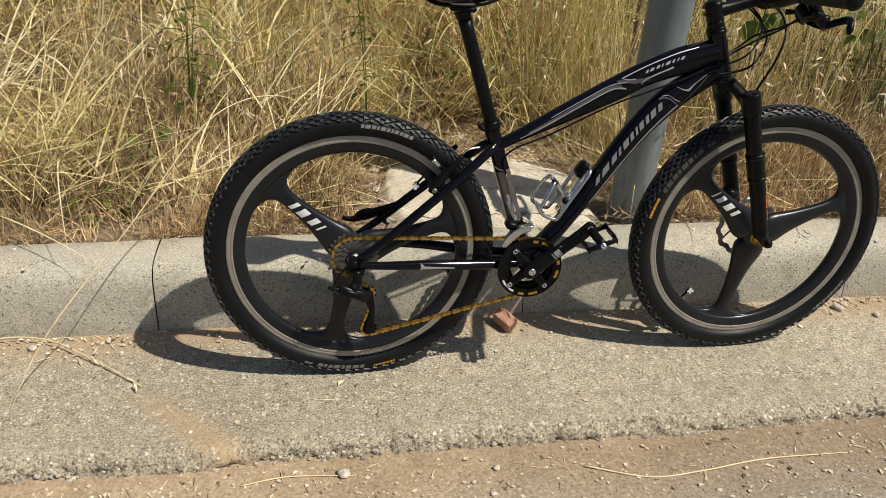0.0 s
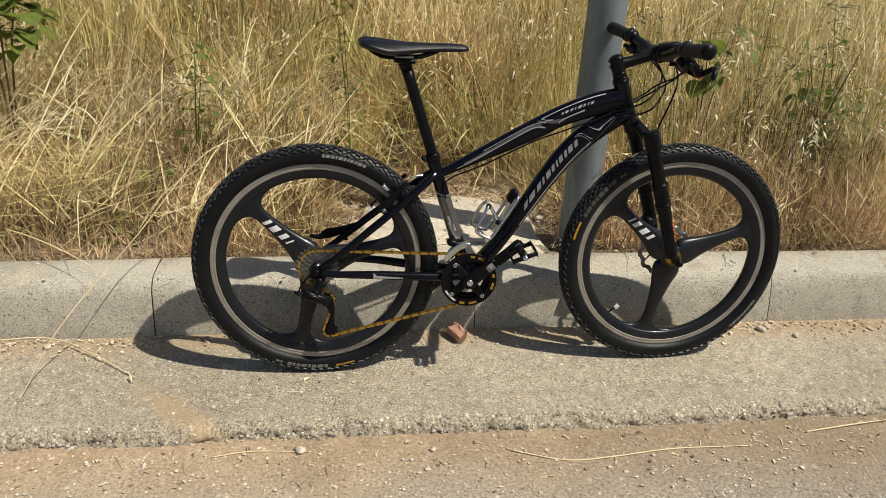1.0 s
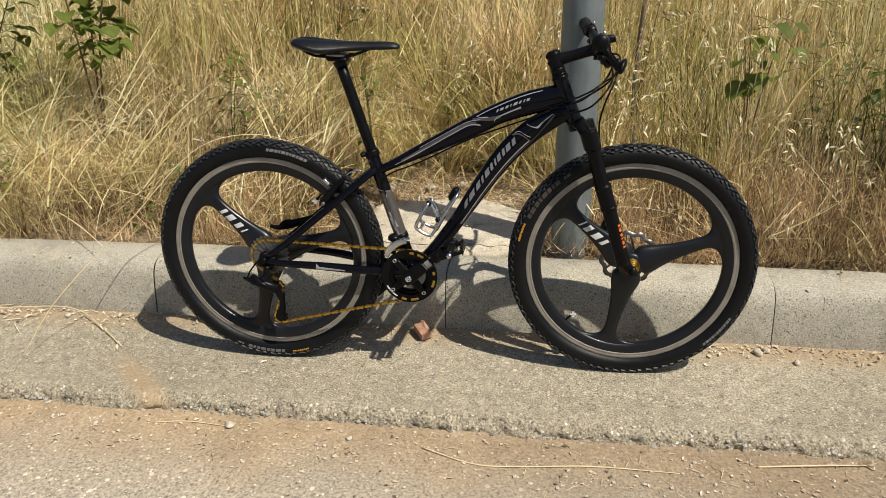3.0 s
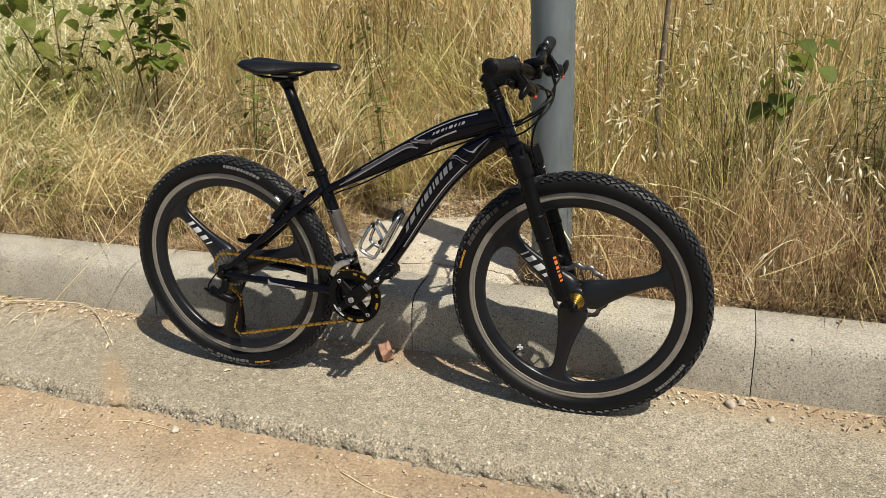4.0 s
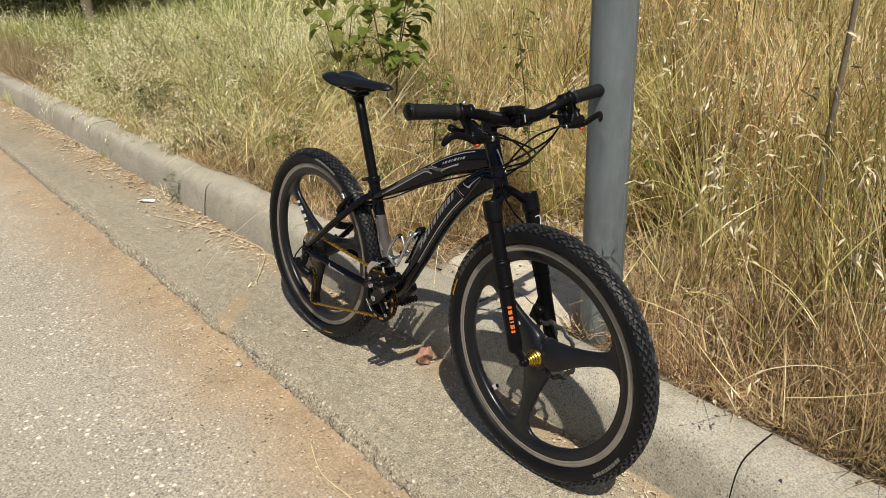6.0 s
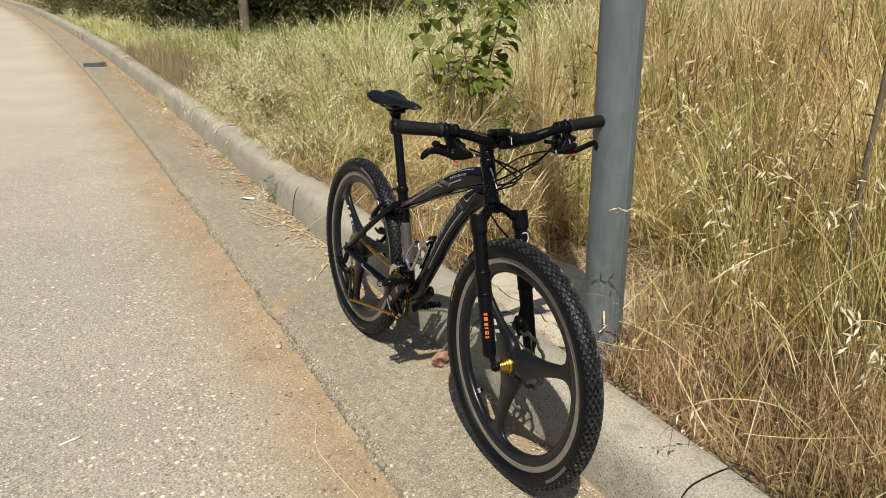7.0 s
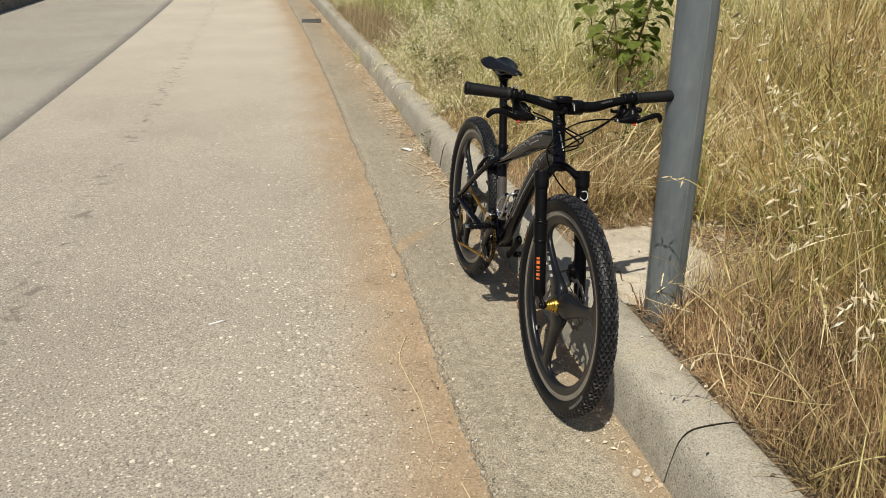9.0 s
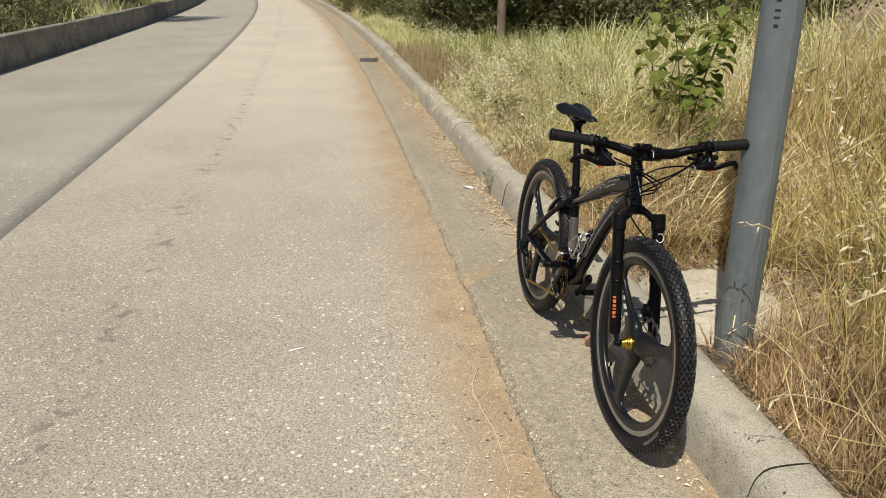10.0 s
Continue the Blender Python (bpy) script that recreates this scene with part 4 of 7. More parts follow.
geo_part("brake_mount", joined(bar([L(-0.020, -0.060, 0.060), L(0.006, -0.060, 0.056), L(0.030, -0.060, 0.066), L(0.060, -0.060, 0.072), L(0.112, -0.058, 0.092)], [(0.006, 0.004), (0.008, 0.004), (0.015, 0.004), (0.012, 0.004), (0.007, 0.004)], 18, 10), bar([L(0.078, -0.058, 0.078), L(0.079, -0.058, 0.060), L(0.080, -0.058, 0.046)], [(0.006, 0.004), (0.004, 0.004), (0.006, 0.004)], 8, 10), bar([L(0.024, -0.06, 0.076), L(0.034, -0.06, 0.060)], [(0.012, 0.004), (0.010, 0.004)], 5, 10)), satin_black, bframe)


def strip_on(tube, rows, mat, parent, name="stripe"):
    """A painted band on a tube: rows of (place along, lower angle, upper angle) on its right side."""
    v, q = [], []
    for s, a, b in rows:
        for f in (0, 0.5, 1):
            v.append(tube.at(s, -math.pi / 2 + radians(a + (b - a) * f) * -1.0))
    v = np.array(v)
    return geo_part(name, (v, grid_quads(len(rows), 3), np.zeros((0, 3), int)), mat, parent)


def band(tube, line, width, mat, n=26, name="stripe"):
    """A painted line on a tube's right side through (place along, angle up from the side) points."""
    p = spline(line, n)
    return strip_on(tube, [(s, a - width / 2, a + width / 2) for s, a in p], mat, bframe, name)


def slabs(tube, s0, s1, a0, a1, n, slant, mat, gap=0.2):
    geos = []
    for g0, g1 in letters(n, gap):
        pts = []
        for f in (g0, g1):
            for k in range(4):
                h = k / 3
                s = s0 + (s1 - s0) * f + slant * (h - 0.5)
                pts.append(tube.at(s, -math.pi / 2 - radians(a0 + (a1 - a0) * h), 0.0007))
        geos.append((np.array(pts), grid_quads(2, 4), np.zeros((0, 3), int)))
    return geo_part("lettering", joined(*geos), mat, bframe)


# stripes and bars on the right side, mirrored plainly on none
band(TT, [(0.20, -2), (0.34, 12), (0.45, 22), (0.53, 24), (0.585, 8)], 20, grey_print)
band(TT, [(0.16, -6), (0.32, 4), (0.45, 14), (0.54, 16), (0.60, -4)], 5, silver_print)
band(TT, [(0.30, 30), (0.45, 38), (0.54, 38), (0.615, 14)], 4, silver_print)
band(TT, [(0.575, 40), (0.63, 10), (0.69, -6), (0.72, -8)], 14, grey_print)
band(TT, [(0.60, 44), (0.66, 44), (0.78, 46), (0.92, 48)], 6, silver_print)
band(TT, [(0.60, 44), (0.625, 22), (0.66, 8)], 5, silver_print)
band(TT, [(0.68, -18), (0.70, -8), (0.76, -4), (0.82, -2)], 5, silver_print)
slabs(TT, 0.71, 0.87, 12, 24, 8, 0.008, silver_print, 0.95)
slabs(DT, 0.345, 0.655, 4, 30, 11, 0.016, dim_print, 0.75)
band(DT, [(0.30, -26), (0.45, -24), (0.60, -24), (0.70, -22)], 7, silver_print)
band(DT, [(0.30, -38), (0.45, -38), (0.60, -36), (0.72, -30), (0.80, -10), (0.88, 8)], 6, grey_print)
band(DT, [(0.655, 50), (0.675, 36), (0.69, 6), (0.70, -22)], 14, grey_print)
band(DT, [(0.67, 52), (0.69, 34), (0.70, 6), (0.715, -14)], 5, silver_print)
band(DT, [(0.735, 46), (0.745, 20), (0.765, 2), (0.80, 6), (0.90, 22)], 6, silver_print)
STD = Tube([L(BBu, 0, BBv), L(0.3975, 0, 0.03), L(0.348, 0, 0.19), L(0.312, 0, 0.306)], [0.0192, 0.0184, 0.0184, 0.0184], 30)
band(STD, [(0.675, -50), (0.685, -10), (0.70, 30), (0.72, 60)], 16, silver_print)
for rows in ([(0.56, 4, 24), (0.50, -16, 6), (0.475, -24, 4)], [(0.53, 14, 34), (0.46, -4, 20), (0.44, -8, 10), (0.36, -30, -24)], ):
    strip_on(STD, rows, silver_print, bframe, "emblem_bar")
strip_on(Tube([L(0.06, 0.062, -0.010), L(0.161, 0.057, -0.016), L(0.25, 0.046, -0.026)], [0.0098, 0.0118, 0.0128], 12, 14), [(0.45, -40, 50), (0.50, -30, 10), (0.9, -16, 0)], silver_print, bframe)

# fork
fork = geo_part("fork", joined(
    bar([L(0.857, 0, 0.396), L(0.864, 0, 0.372)], [0.0215, 0.0205], 6, 20),
    bar([L(0.894, 0.066, 0.358), L(0.889, 0.050, 0.366), L(0.878, 0.030, 0.382), L(0.868, 0.013, 0.391), L(0.865, 0, 0.393), L(0.868, -0.013, 0.391), L(0.878, -0.030, 0.382), L(0.889, -0.050, 0.366), L(0.894, -0.066, 0.358)], [(0.014, 0.017), (0.0125, 0.017), (0.011, 0.017), (0.013, 0.019), (0.015, 0.021), (0.013, 0.019), (0.011, 0.017), (0.0125, 0.017), (0.014, 0.017)], 36, 16, side=(1, 0, 0))), satin_black, bike, "satin black suspension fork")
for s in (1, -1):
    geo_part("leg", bar([L(0.8895, s * 0.066, 0.3815), L(0.890, s * 0.066, 0.380), L(0.8965, s * 0.066, 0.360), L(0.9035, s * 0.066, 0.338), L(0.9045, s * 0.066, 0.334), L(0.912, s * 0.066, 0.310), L(0.930, s * 0.066, 0.250), L(0.9355, s * 0.066, 0.233)], [0.0195, 0.0222, 0.0226, 0.0222, 0.0190, 0.0186, 0.0180, 0.0178], 60, 20), satin_black, fork)
    geo_part("slider", bar([L(0.934, s * 0.066, 0.238), L(0.9345, s * 0.066, 0.236), L(0.950, s * 0.066, 0.190), L(0.954, s * 0.066, 0.178), L(0.955, s * 0.066, 0.174), L(0.985, s * 0.066, 0.078), L(1.000, s * 0.066, 0.028), L(1.002, s * 0.066, 0.020)], [0.0165, 0.0205, 0.0205, 0.0205, 0.0190, 0.0185, 0.0180, 0.012], 50, 20), satin_black, fork)
    for q0, q1 in ((L(0.9345, s * 0.066, 0.240), L(0.937, s * 0.066, 0.231)), (L(0.952, s * 0.066, 0.183), L(0.9545, s * 0.066, 0.176))):
        geo_part("dust_ring", bar([q0, q1], [0.0214, 0.0214], 3, 20), satin_black, fork)
    geo_part("dropout", joined(bar([L(0.997, s * 0.066, 0.05), L(1.012, s * 0.064, 0.016), L(1.028, s * 0.060, 0.0)], [(0.014, 0.009), (0.013, 0.007), (0.012, 0.005)], 10, 12), lathe([(0, 0.066), (0.012, 0.066), (0.012, 0.056), (0, 0.056)], L(1.028, 0, 0), axis=(0, -s, 0), n=20)), satin_black, fork)
swirl = []
for k in range(24):
    th = radians(50 + 13.5 * k)
    sw, sv = 0.012 * math.cos(th), 0.013 * math.sin(th) - (0.004 if k > 20 else 0)
    swirl.append(L(0.9105 + math.sqrt(0.0192 ** 2 - sw ** 2) - sv * 0.30, -0.066 + sw, 0.316 + sv))
geo_part("emblem", bar(swirl, [(0.0006, 0.0017)] * 24, 48, 6), white_print, fork, "white painted swirl")
# orange bars down the slider
SL = Tube([L(0.9555, 0.066, 0.172), L(0.998, 0.066, 0.034)], [0.0187, 0.0182], 10, 20)
geos = []
for k, (g0, g1) in enumerate(letters(6, 0.9)):
    pts = []
    for f in (g0, g1):
        for j in range(3):
            pts.append(SL.at(0.26 + 0.5 * f, radians(-128 - 30 * j / 2), 0.0006))
    geos.append((np.array(pts), grid_quads(2, 3), np.zeros((0, 3), int)))
geo_part("lettering", joined(*geos), orange_print, fork, "row of orange bars")
geo_part("brake_caliper", joined(block(L(0.966, -0.048, 0.082), (0.030, 0.026, 0.044), (0, 20, 0), 0.18), block(L(0.960, -0.058, 0.100), (0.016, 0.018, 0.058), (0, 20, 0), 0.2), block(L(0.978, -0.052, 0.062), (0.020, 0.032, 0.016), (0, 20, 0), 0.2)), satin_black, fork, "black disc brake caliper")

# cockpit
geo_part("headset", joined(bar([L(0.8165, 0, 0.504), L(0.8145, 0, 0.511)], [0.0228, 0.0205], 4, 24), bar([L(0.8145, 0, 0.5105), L(0.8125, 0, 0.516)], [0.0195, 0.0195], 3, 24), bar([L(0.8125, 0, 0.5155), L(0.8075, 0, 0.530)], [0.0185, 0.018], 4, 24)), satin_black, bike, "black headset and spacers")
geo_part("headset_cup", bar([L(0.858, 0, 0.396), L(0.861, 0, 0.386)], [0.0232, 0.0218], 4, 24), satin_black, bike)
geo_part("stem", joined(
    bar([L(0.808, 0, 0.530), L(0.795, 0, 0.568)], [0.0185, 0.0185], 8, 20), bar([L(0.7945, 0, 0.568), L(0.793, 0, 0.572)], [0.017, 0.012], 4, 20),
    bar([L(0.803, 0, 0.549), L(0.84, 0, 0.558), L(0.88, 0, 0.570), L(0.905, 0, 0.577)], [(0.017, 0.016), (0.0145, 0.014), (0.0145, 0.015), (0.017, 0.021)], 14, 18),
    bar([L(0.908, 0.023, 0.578), L(0.908, -0.023, 0.578)], [0.0215, 0.0215], 3, 22, side=(1, 0, 0)),
    bar([L(0.782, 0.012, 0.556), L(0.782, -0.012, 0.556)], [0.0045, 0.0045], 3, 8, side=(1, 0, 0)), bar([L(0.787, 0.012, 0.541), L(0.787, -0.012, 0.541)], [0.0045, 0.0045], 3, 8, side=(1, 0, 0))), satin_black, bike, "black stem with faceplate")
BARP = [(0.889, 0.321, 0.619), (0.894, 0.24, 0.612), (0.900, 0.17, 0.604), (0.905, 0.12, 0.595), (0.909, 0.075, 0.584), (0.910, 0.045, 0.580), (0.910, 0, 0.580)]
BARF = BARP + [(u, -w, v) for u, w, v in reversed(BARP[:-1])]
BT = Tube([L(*p) for p in BARF], [0.0112, 0.0112, 0.0115, 0.013, 0.015, 0.0158, 0.0158, 0.0158, 0.015, 0.013, 0.0115, 0.0112, 0.0112], 80, 18, side=(0, 0, 1))
handlebar = geo_part("handlebar", BT.geo(), satin_black, bike, "black riser handlebar")
for s in (1, -1):
    gp = [L(u, s * w, v) for u, w, v in BARP]
    d = (gp[0] - gp[1]) / np.linalg.norm(gp[0] - gp[1])
    e = gp[0] + d * 0.002
    pts, rr = [], []
    for k in range(27):
        f = k / 26
        pts.append(e - d * 0.128 * f)
        rr.append(0.0188 if f > 0.95 or f < 0.04 else 0.0164 + 0.0008 * math.cos(f * 3) + (0.00015 if k % 2 else 0))
    geo_part("grip", bar(pts, rr, 54, 20, side=(0, 0, 1)), grip_black, handlebar, "black rubber grip")
    geo_part("grip_plug", lathe([(0, 0.004), (0.0135, 0.004), (0.0155, 0.001), (0.0155, -0.002)], e, axis=tuple(d), n=24), satin_black, handlebar)
    clampc = gp[0] - d * 0.139
    fw, up = np.array([1.0, 0, 0]), np.array([0, 0, 1.0])
    near = lambda a, b, c: clampc + d * a + fw * b + up * c
    tilt = lambda a, e, h: near(a, 0.62 * e + 0.78 * h, -0.78 * e + 0.62 * h)
    clamp = geo_part("lever_clamp", joined(bar([near(0.008, 0, 0), near(-0.008, 0, 0)], [0.0168, 0.0168], 4, 20, side=(0, 0, 1)), block(near(0, 0.004, 0.016), (0.012, 0.012, 0.009), (0, 20, 0), 0.25), bar([near(-0.018, 0, 0), near(-0.030, 0, 0)], [0.0162, 0.0162], 4, 18, side=(0, 0, 1)), block(near(-0.024, 0.006, 0.014), (0.010, 0.010, 0.008), (0, 30, 0), 0.25)), satin_black, handlebar)
    geo_part("clamp_bolt", lathe([(0, 0.004), (0.0022, 0.004), (0.0024, 0.005), (0.0042, 0.005), (0.0046, 0)], near(0, 0.008, 0.020), axis=(0.6, 0, 1), n=14), bright_mat, clamp, "bright steel bolt")
    lever_body = geo_part("brake_lever_body", joined(
        plate([(0.009, 0.010), (0.0075, 0.036), (0.011, 0.062), (0.008, 0.076), (-0.002, 0.081), (-0.030, 0.076), (-0.051, 0.071), (-0.055, 0.064), (-0.045, 0.055), (-0.028, 0.042), (-0.013, 0.024), (-0.009, 0.010)], tilt, 0.0085),
        bar([tilt(0.008, 0.060, 0.004), tilt(-0.020, 0.068, 0.004), tilt(-0.050, 0.067, 0.001)], [(0.0095, 0.010), (0.010, 0.011), (0.006, 0.006)], 14, 14, side=(0, 0, 1), power=3.0),
        bar([tilt(-0.048, 0.067, 0.001), tilt(-0.066, 0.066, 0.001)], [0.0045, 0.0036], 4, 12, side=(0, 0, 1))), satin_black, handlebar, "black brake lever body")
    geo_part("pivot_bolt", lathe([(0, 0.0125), (0.003, 0.0125), (0.0034, 0.011), (0.0034, 0)], tilt(0.006, 0.064, 0), axis=(0.78, 0, 0.62), n=12), bright_mat, lever_body)
    geo_part("barrel_adjuster", bar([tilt(-0.054, 0.067, 0.001), tilt(-0.061, 0.0665, 0.001)], [0.0052, 0.0052], 3, 12, side=(0, 0, 1)), bright_mat, lever_body, "bright steel adjuster")
    for k in range(5):
        geo_part("lettering", block(tilt(-0.022 - 0.0042 * k, 0.046 + 0.0036 * k, 0.0086), (0.0026, 0.0030, 0.0026), (0, 38, 0), 0.1), grey_print, lever_body)
    geo_part("shifter", joined(
        plate([(-0.014, 0.014), (-0.034, 0.014), (-0.046, 0.032), (-0.050, 0.050), (-0.036, 0.060), (-0.014, 0.046)], lambda a, e, h: tilt(a, e, h - 0.014), 0.009),
        lathe([(0, 0.006), (0.008, 0.006), (0.010, 0.004), (0.010, -0.004), (0.008, -0.006), (0, -0.006)], near(0.028, 0.006, -0.034), axis=(-0.3, 0, -1), n=20),
        bar([near(-0.026, 0.010, -0.040), near(0.004, 0.006, -0.042), near(0.028, 0.006, -0.036)], [(0.004, 0.008), (0.003, 0.007), (0.004, 0.008)], 10, 10, side=(0, 0, 1)),
        bar([near(-0.040, 0.018, -0.030), near(-0.052, 0.004, -0.034), near(-0.056, -0.012, -0.034)], [(0.003, 0.005), (0.003, 0.005), (0.003, 0.006)], 8, 10, side=(0, 0, 1))), satin_black, handlebar, "black shifter pod with thumb levers")
    geo_part("brake_lever", bar([near(0.002, 0.050, -0.057), near(0.026, 0.056, -0.048), near(0.052, 0.057, -0.042), near(0.070, 0.054, -0.044), near(0.081, 0.048, -0.056), near(0.085, 0.045, -0.066)], [(0.0055, 0.0070), (0.0045, 0.0075), (0.0045, 0.0078), (0.0055, 0.0082), (0.0065, 0.0075), (0.0035, 0.004)], 30, 14, side=(0, 0, 1), power=2.6), satin_black, handlebar, "black brake lever blade")
    geo_part("release_tab", block(near(-0.004, 0.051, -0.065), (0.010, 0.009, 0.006), (0, 0, 0), 0.3), red_mat, handlebar, "red plastic tab")
    mid = np.array(gp[3]) * 0.45 + np.array(gp[4]) * 0.55
    tdir = (np.array(gp[3]) - np.array(gp[4]))
    tdir /= np.linalg.norm(tdir)
    geos = []
    for k in range(6):
        o = mid + tdir * (k - 2.5) * 0.0062
        u = np.array([0.75, 0, 0.66]) * 0.0152
        geos.append((np.array([o + u * 1.0 + tdir * 0.0018 + np.array([-0.002, 0, 0.0025]), o + u * 1.0 - tdir * 0.0018 + np.array([-0.002, 0, 0.0025]), o + u * 1.0 - tdir * 0.0018 + np.array([0.002, 0, -0.0025]), o + u + tdir * 0.0018 + np.array([0.002, 0, -0.0025])]), np.array([[0, 1, 2, 3]]), np.zeros((0, 3), int)))
    geo_part("lettering", joined(*geos), grey_print, handlebar, "", False)
screen_mat = simple("dark_display", (0.006, 0.008, 0.016), (0.012, 0.015, 0.028), 30, 0.12, bump=0.0, spec=0.5)
device = geo_part("bike_computer", joined(block(L(0.921, 0.043, 0.602), (0.046, 0.040, 0.017), (0, -10, 0), 0.08), block(L(0.920, 0.040, 0.588), (0.026, 0.026, 0.014), (0, -6, 0), 0.2), block(L(0.926, 0.036, 0.574), (0.020, 0.016, 0.024), (0, 0, 0), 0.2), bar([L(0.910, 0.030, 0.580), L(0.910, 0.044, 0.581)], [0.0190, 0.0190], 3, 18, side=(1, 0, 0))), satin_black, handlebar, "small black bicycle computer")
geo_part("display", block(L(0.9195, 0.043, 0.6110), (0.030, 0.032, 0.0016), (0, -10, 0), 0.1), screen_mat, device, "dark glossy display")
geo_part("mark", (np.array([L(0.9302, 0.012, 0.590), L(0.9302, 0.009, 0.590), L(0.9302, 0.005, 0.572), L(0.9302, 0.008, 0.572)]), np.array([[0, 1, 2, 3]]), np.zeros((0, 3), int)), white_print, handlebar, "", False)
for m0, m1 in (((0.010, 0.492), (-0.004, 0.462)), ((0.004, 0.470), (-0.009, 0.436))):
    hu = lambda v: 0.8165 + 0.0400 * (0.504 - v) / 0.108 + 0.0215
    geo_part("emblem_bar", (np.array([L(hu(m0[1]), m0[0], m0[1]), L(hu(m0[1]), m0[0] - 0.006, m0[1]), L(hu(m1[1]), m1[0], m1[1]), L(hu(m1[1]), m1[0] + 0.003, m1[1])]), np.array([[0, 1, 2, 3]]), np.zeros((0, 3), int)), white_print, bframe, "", False)

# saddle and post
geo_part("seatpost", joined(bar([L(0.322, 0, 0.282), L(0.242, 0, 0.536)], [0.0148, 0.0148], 8, 22), bar([L(0.243, 0, 0.532), L(0.238, 0, 0.548)], [(0.016, 0.016), (0.019, 0.022)], 6, 20), block(L(0.237, 0, 0.553), (0.055, 0.05, 0.012), (0, 3, 0), 0.3)), satin_black, bike, "black seatpost")
geo_part("seat_clamp", joined(bar([L(0.3175, 0, 0.292), L(0.312, 0, 0.309)], [0.0205, 0.0205], 5, 24), block(L(0.292, 0.004, 0.298), (0.016, 0.022, 0.012), (0, 15, 0), 0.3), bar([L(0.292, 0.026, 0.298), L(0.292, -0.026, 0.298)], [0.004, 0.004], 3, 10, side=(1, 0, 0))), satin_black, bframe)


def saddle_geo():
    """Rings across the saddle from tail to nose: half width, crown height, drop of the wings."""
    rows = [(0.121, 0.030, 0.602, 0.008, 0.010), (0.126, 0.052, 0.607, 0.012, 0.016), (0.140, 0.064, 0.610, 0.020, 0.020), (0.165, 0.070, 0.609, 0.028, 0.022), (0.190, 0.068, 0.606, 0.034, 0.022), (0.215, 0.058, 0.603, 0.032, 0.020), (0.245, 0.043, 0.600, 0.026, 0.018), (0.28, 0.031, 0.598, 0.021, 0.016), (0.32, 0.024, 0.597, 0.018, 0.015), (0.36, 0.021, 0.596, 0.016, 0.014), (0.385, 0.019, 0.594, 0.014, 0.012), (0.397, 0.013, 0.590, 0.010, 0.009), (0.402, 0.005, 0.586, 0.004, 0.004)]
    full = spline(rows, 44)
    k = np.linspace(-1, 1, 17)
    v = []
    for u, hw, top, drop, th in full:
        drop, th = drop * 0.82, th * 0.75
        channel = (0.004 + 0.009 * min(1, max(0, (0.24 - u) / 0.1))) * np.exp(-(k / 0.26) ** 2) * min(1, max(0, (0.35 - u) / 0.1))
        z = top - drop * np.abs(k) ** 2.6 - channel
        upper = np.stack([np.full(17, u), k * hw, z], 1)
        lower = np.stack([np.full(15, u), k[::-1][1:-1] * hw * 0.93, (top - th - drop * np.abs(k[::-1][1:-1]) ** 2.6 * 0.95)], 1)
        ring = np.vstack([upper, lower])
        v.append(np.array([L(a, b, c) for a, b, c in ring]))
    q = grid_quads(len(full), 32, True)
    n = 32
    m = n * len(full)
    v = np.vstack(v + [v[0].mean(0)[None], v[-1].mean(0)[None]])
    i = np.arange(n)
    j = (i + 1) % n
    t = np.vstack([np.stack([i, j, np.full(n, m)], 1), np.stack([m - n + i, m - n + j, np.full(n, m + 1)], 1)])
    return v, q, t


saddle = geo_part("saddle", saddle_geo(), saddle_mat, bike, "slim black saddle with a centre channel")
for s in (1, -1):
    geo_part("rail", bar([L(0.140, s * 0.035, 0.588), L(0.165, s * 0.030, 0.570), L(0.195, s * 0.023, 0.561), L(0.26, s * 0.021, 0.561), L(0.29, s * 0.020, 0.566), L(0.345, s * 0.010, 0.586)], [0.0036] * 6, 30, 10), satin_black, saddle)
geo_part("rail_clamp", joined(block(L(0.235, 0, 0.564), (0.05, 0.054, 0.008), (0, 2, 0), 0.3), bar([L(0.225, 0, 0.55), L(0.225, 0, 0.582)], [0.0045, 0.0045], 3, 10)), cog_mat, saddle, "steel rail clamp")

# drivetrain
BB = L(BBu, 0.055, BBv)
chainring = geo_part("chainring", joined(
    disc_shape(toothed(0.0745, 37, 0.004), circle(0.050, 222), BB + [0, 0.006, 0], 0.0025), disc_shape(circle(0.0790, 120), circle(0.058, 120), BB + [0, -0.002, 0], 0.003),
    disc_shape(toothed(0.058, 28, 0.004), circle(0.044, 168), BB + [0, 0.013, 0], 0.0025)), satin_black, bike, "black chainrings and guard ring", False)
arms = []
for k in range(4):
    a = radians(40 + 90 * k)
    arms.append(bar([BB + [0, -0.004, 0], BB + [0.064 * math.cos(a), -0.003, 0.064 * math.sin(a)]], [(0.015, 0.006), (0.009, 0.005)], 5, 10))
    geo_part("ring_bolt", lathe([(0, 0.0075), (0.0028, 0.0075), (0.0030, 0.0085), (0.0058, 0.0085), (0.0062, 0.006), (0.0062, 0)], BB + [0.062 * math.cos(a), 0, 0.062 * math.sin(a)], n=16), bright_mat, chainring, "polished chainring bolt")
geo_part("spider", joined(*arms), satin_black, chainring)
for a0, a1 in ((55, 70), (78, 88), (-25, -8), (5, 14), (-88, -70), (-110, -98)):
    geo_part("gold_mark", arc_print(BB, 0.067, 0.074, radians(a0), radians(a1), 0.0041, [(0, 1)], 0), gold_mat, chainring)
geo_part("lettering", arc_print(BB, 0.068, 0.073, radians(-155), radians(-120), 0.0041, letters(7)), white_print, chainring)
ca = math.atan2(0.073 - BBv, 0.545 - BBu)
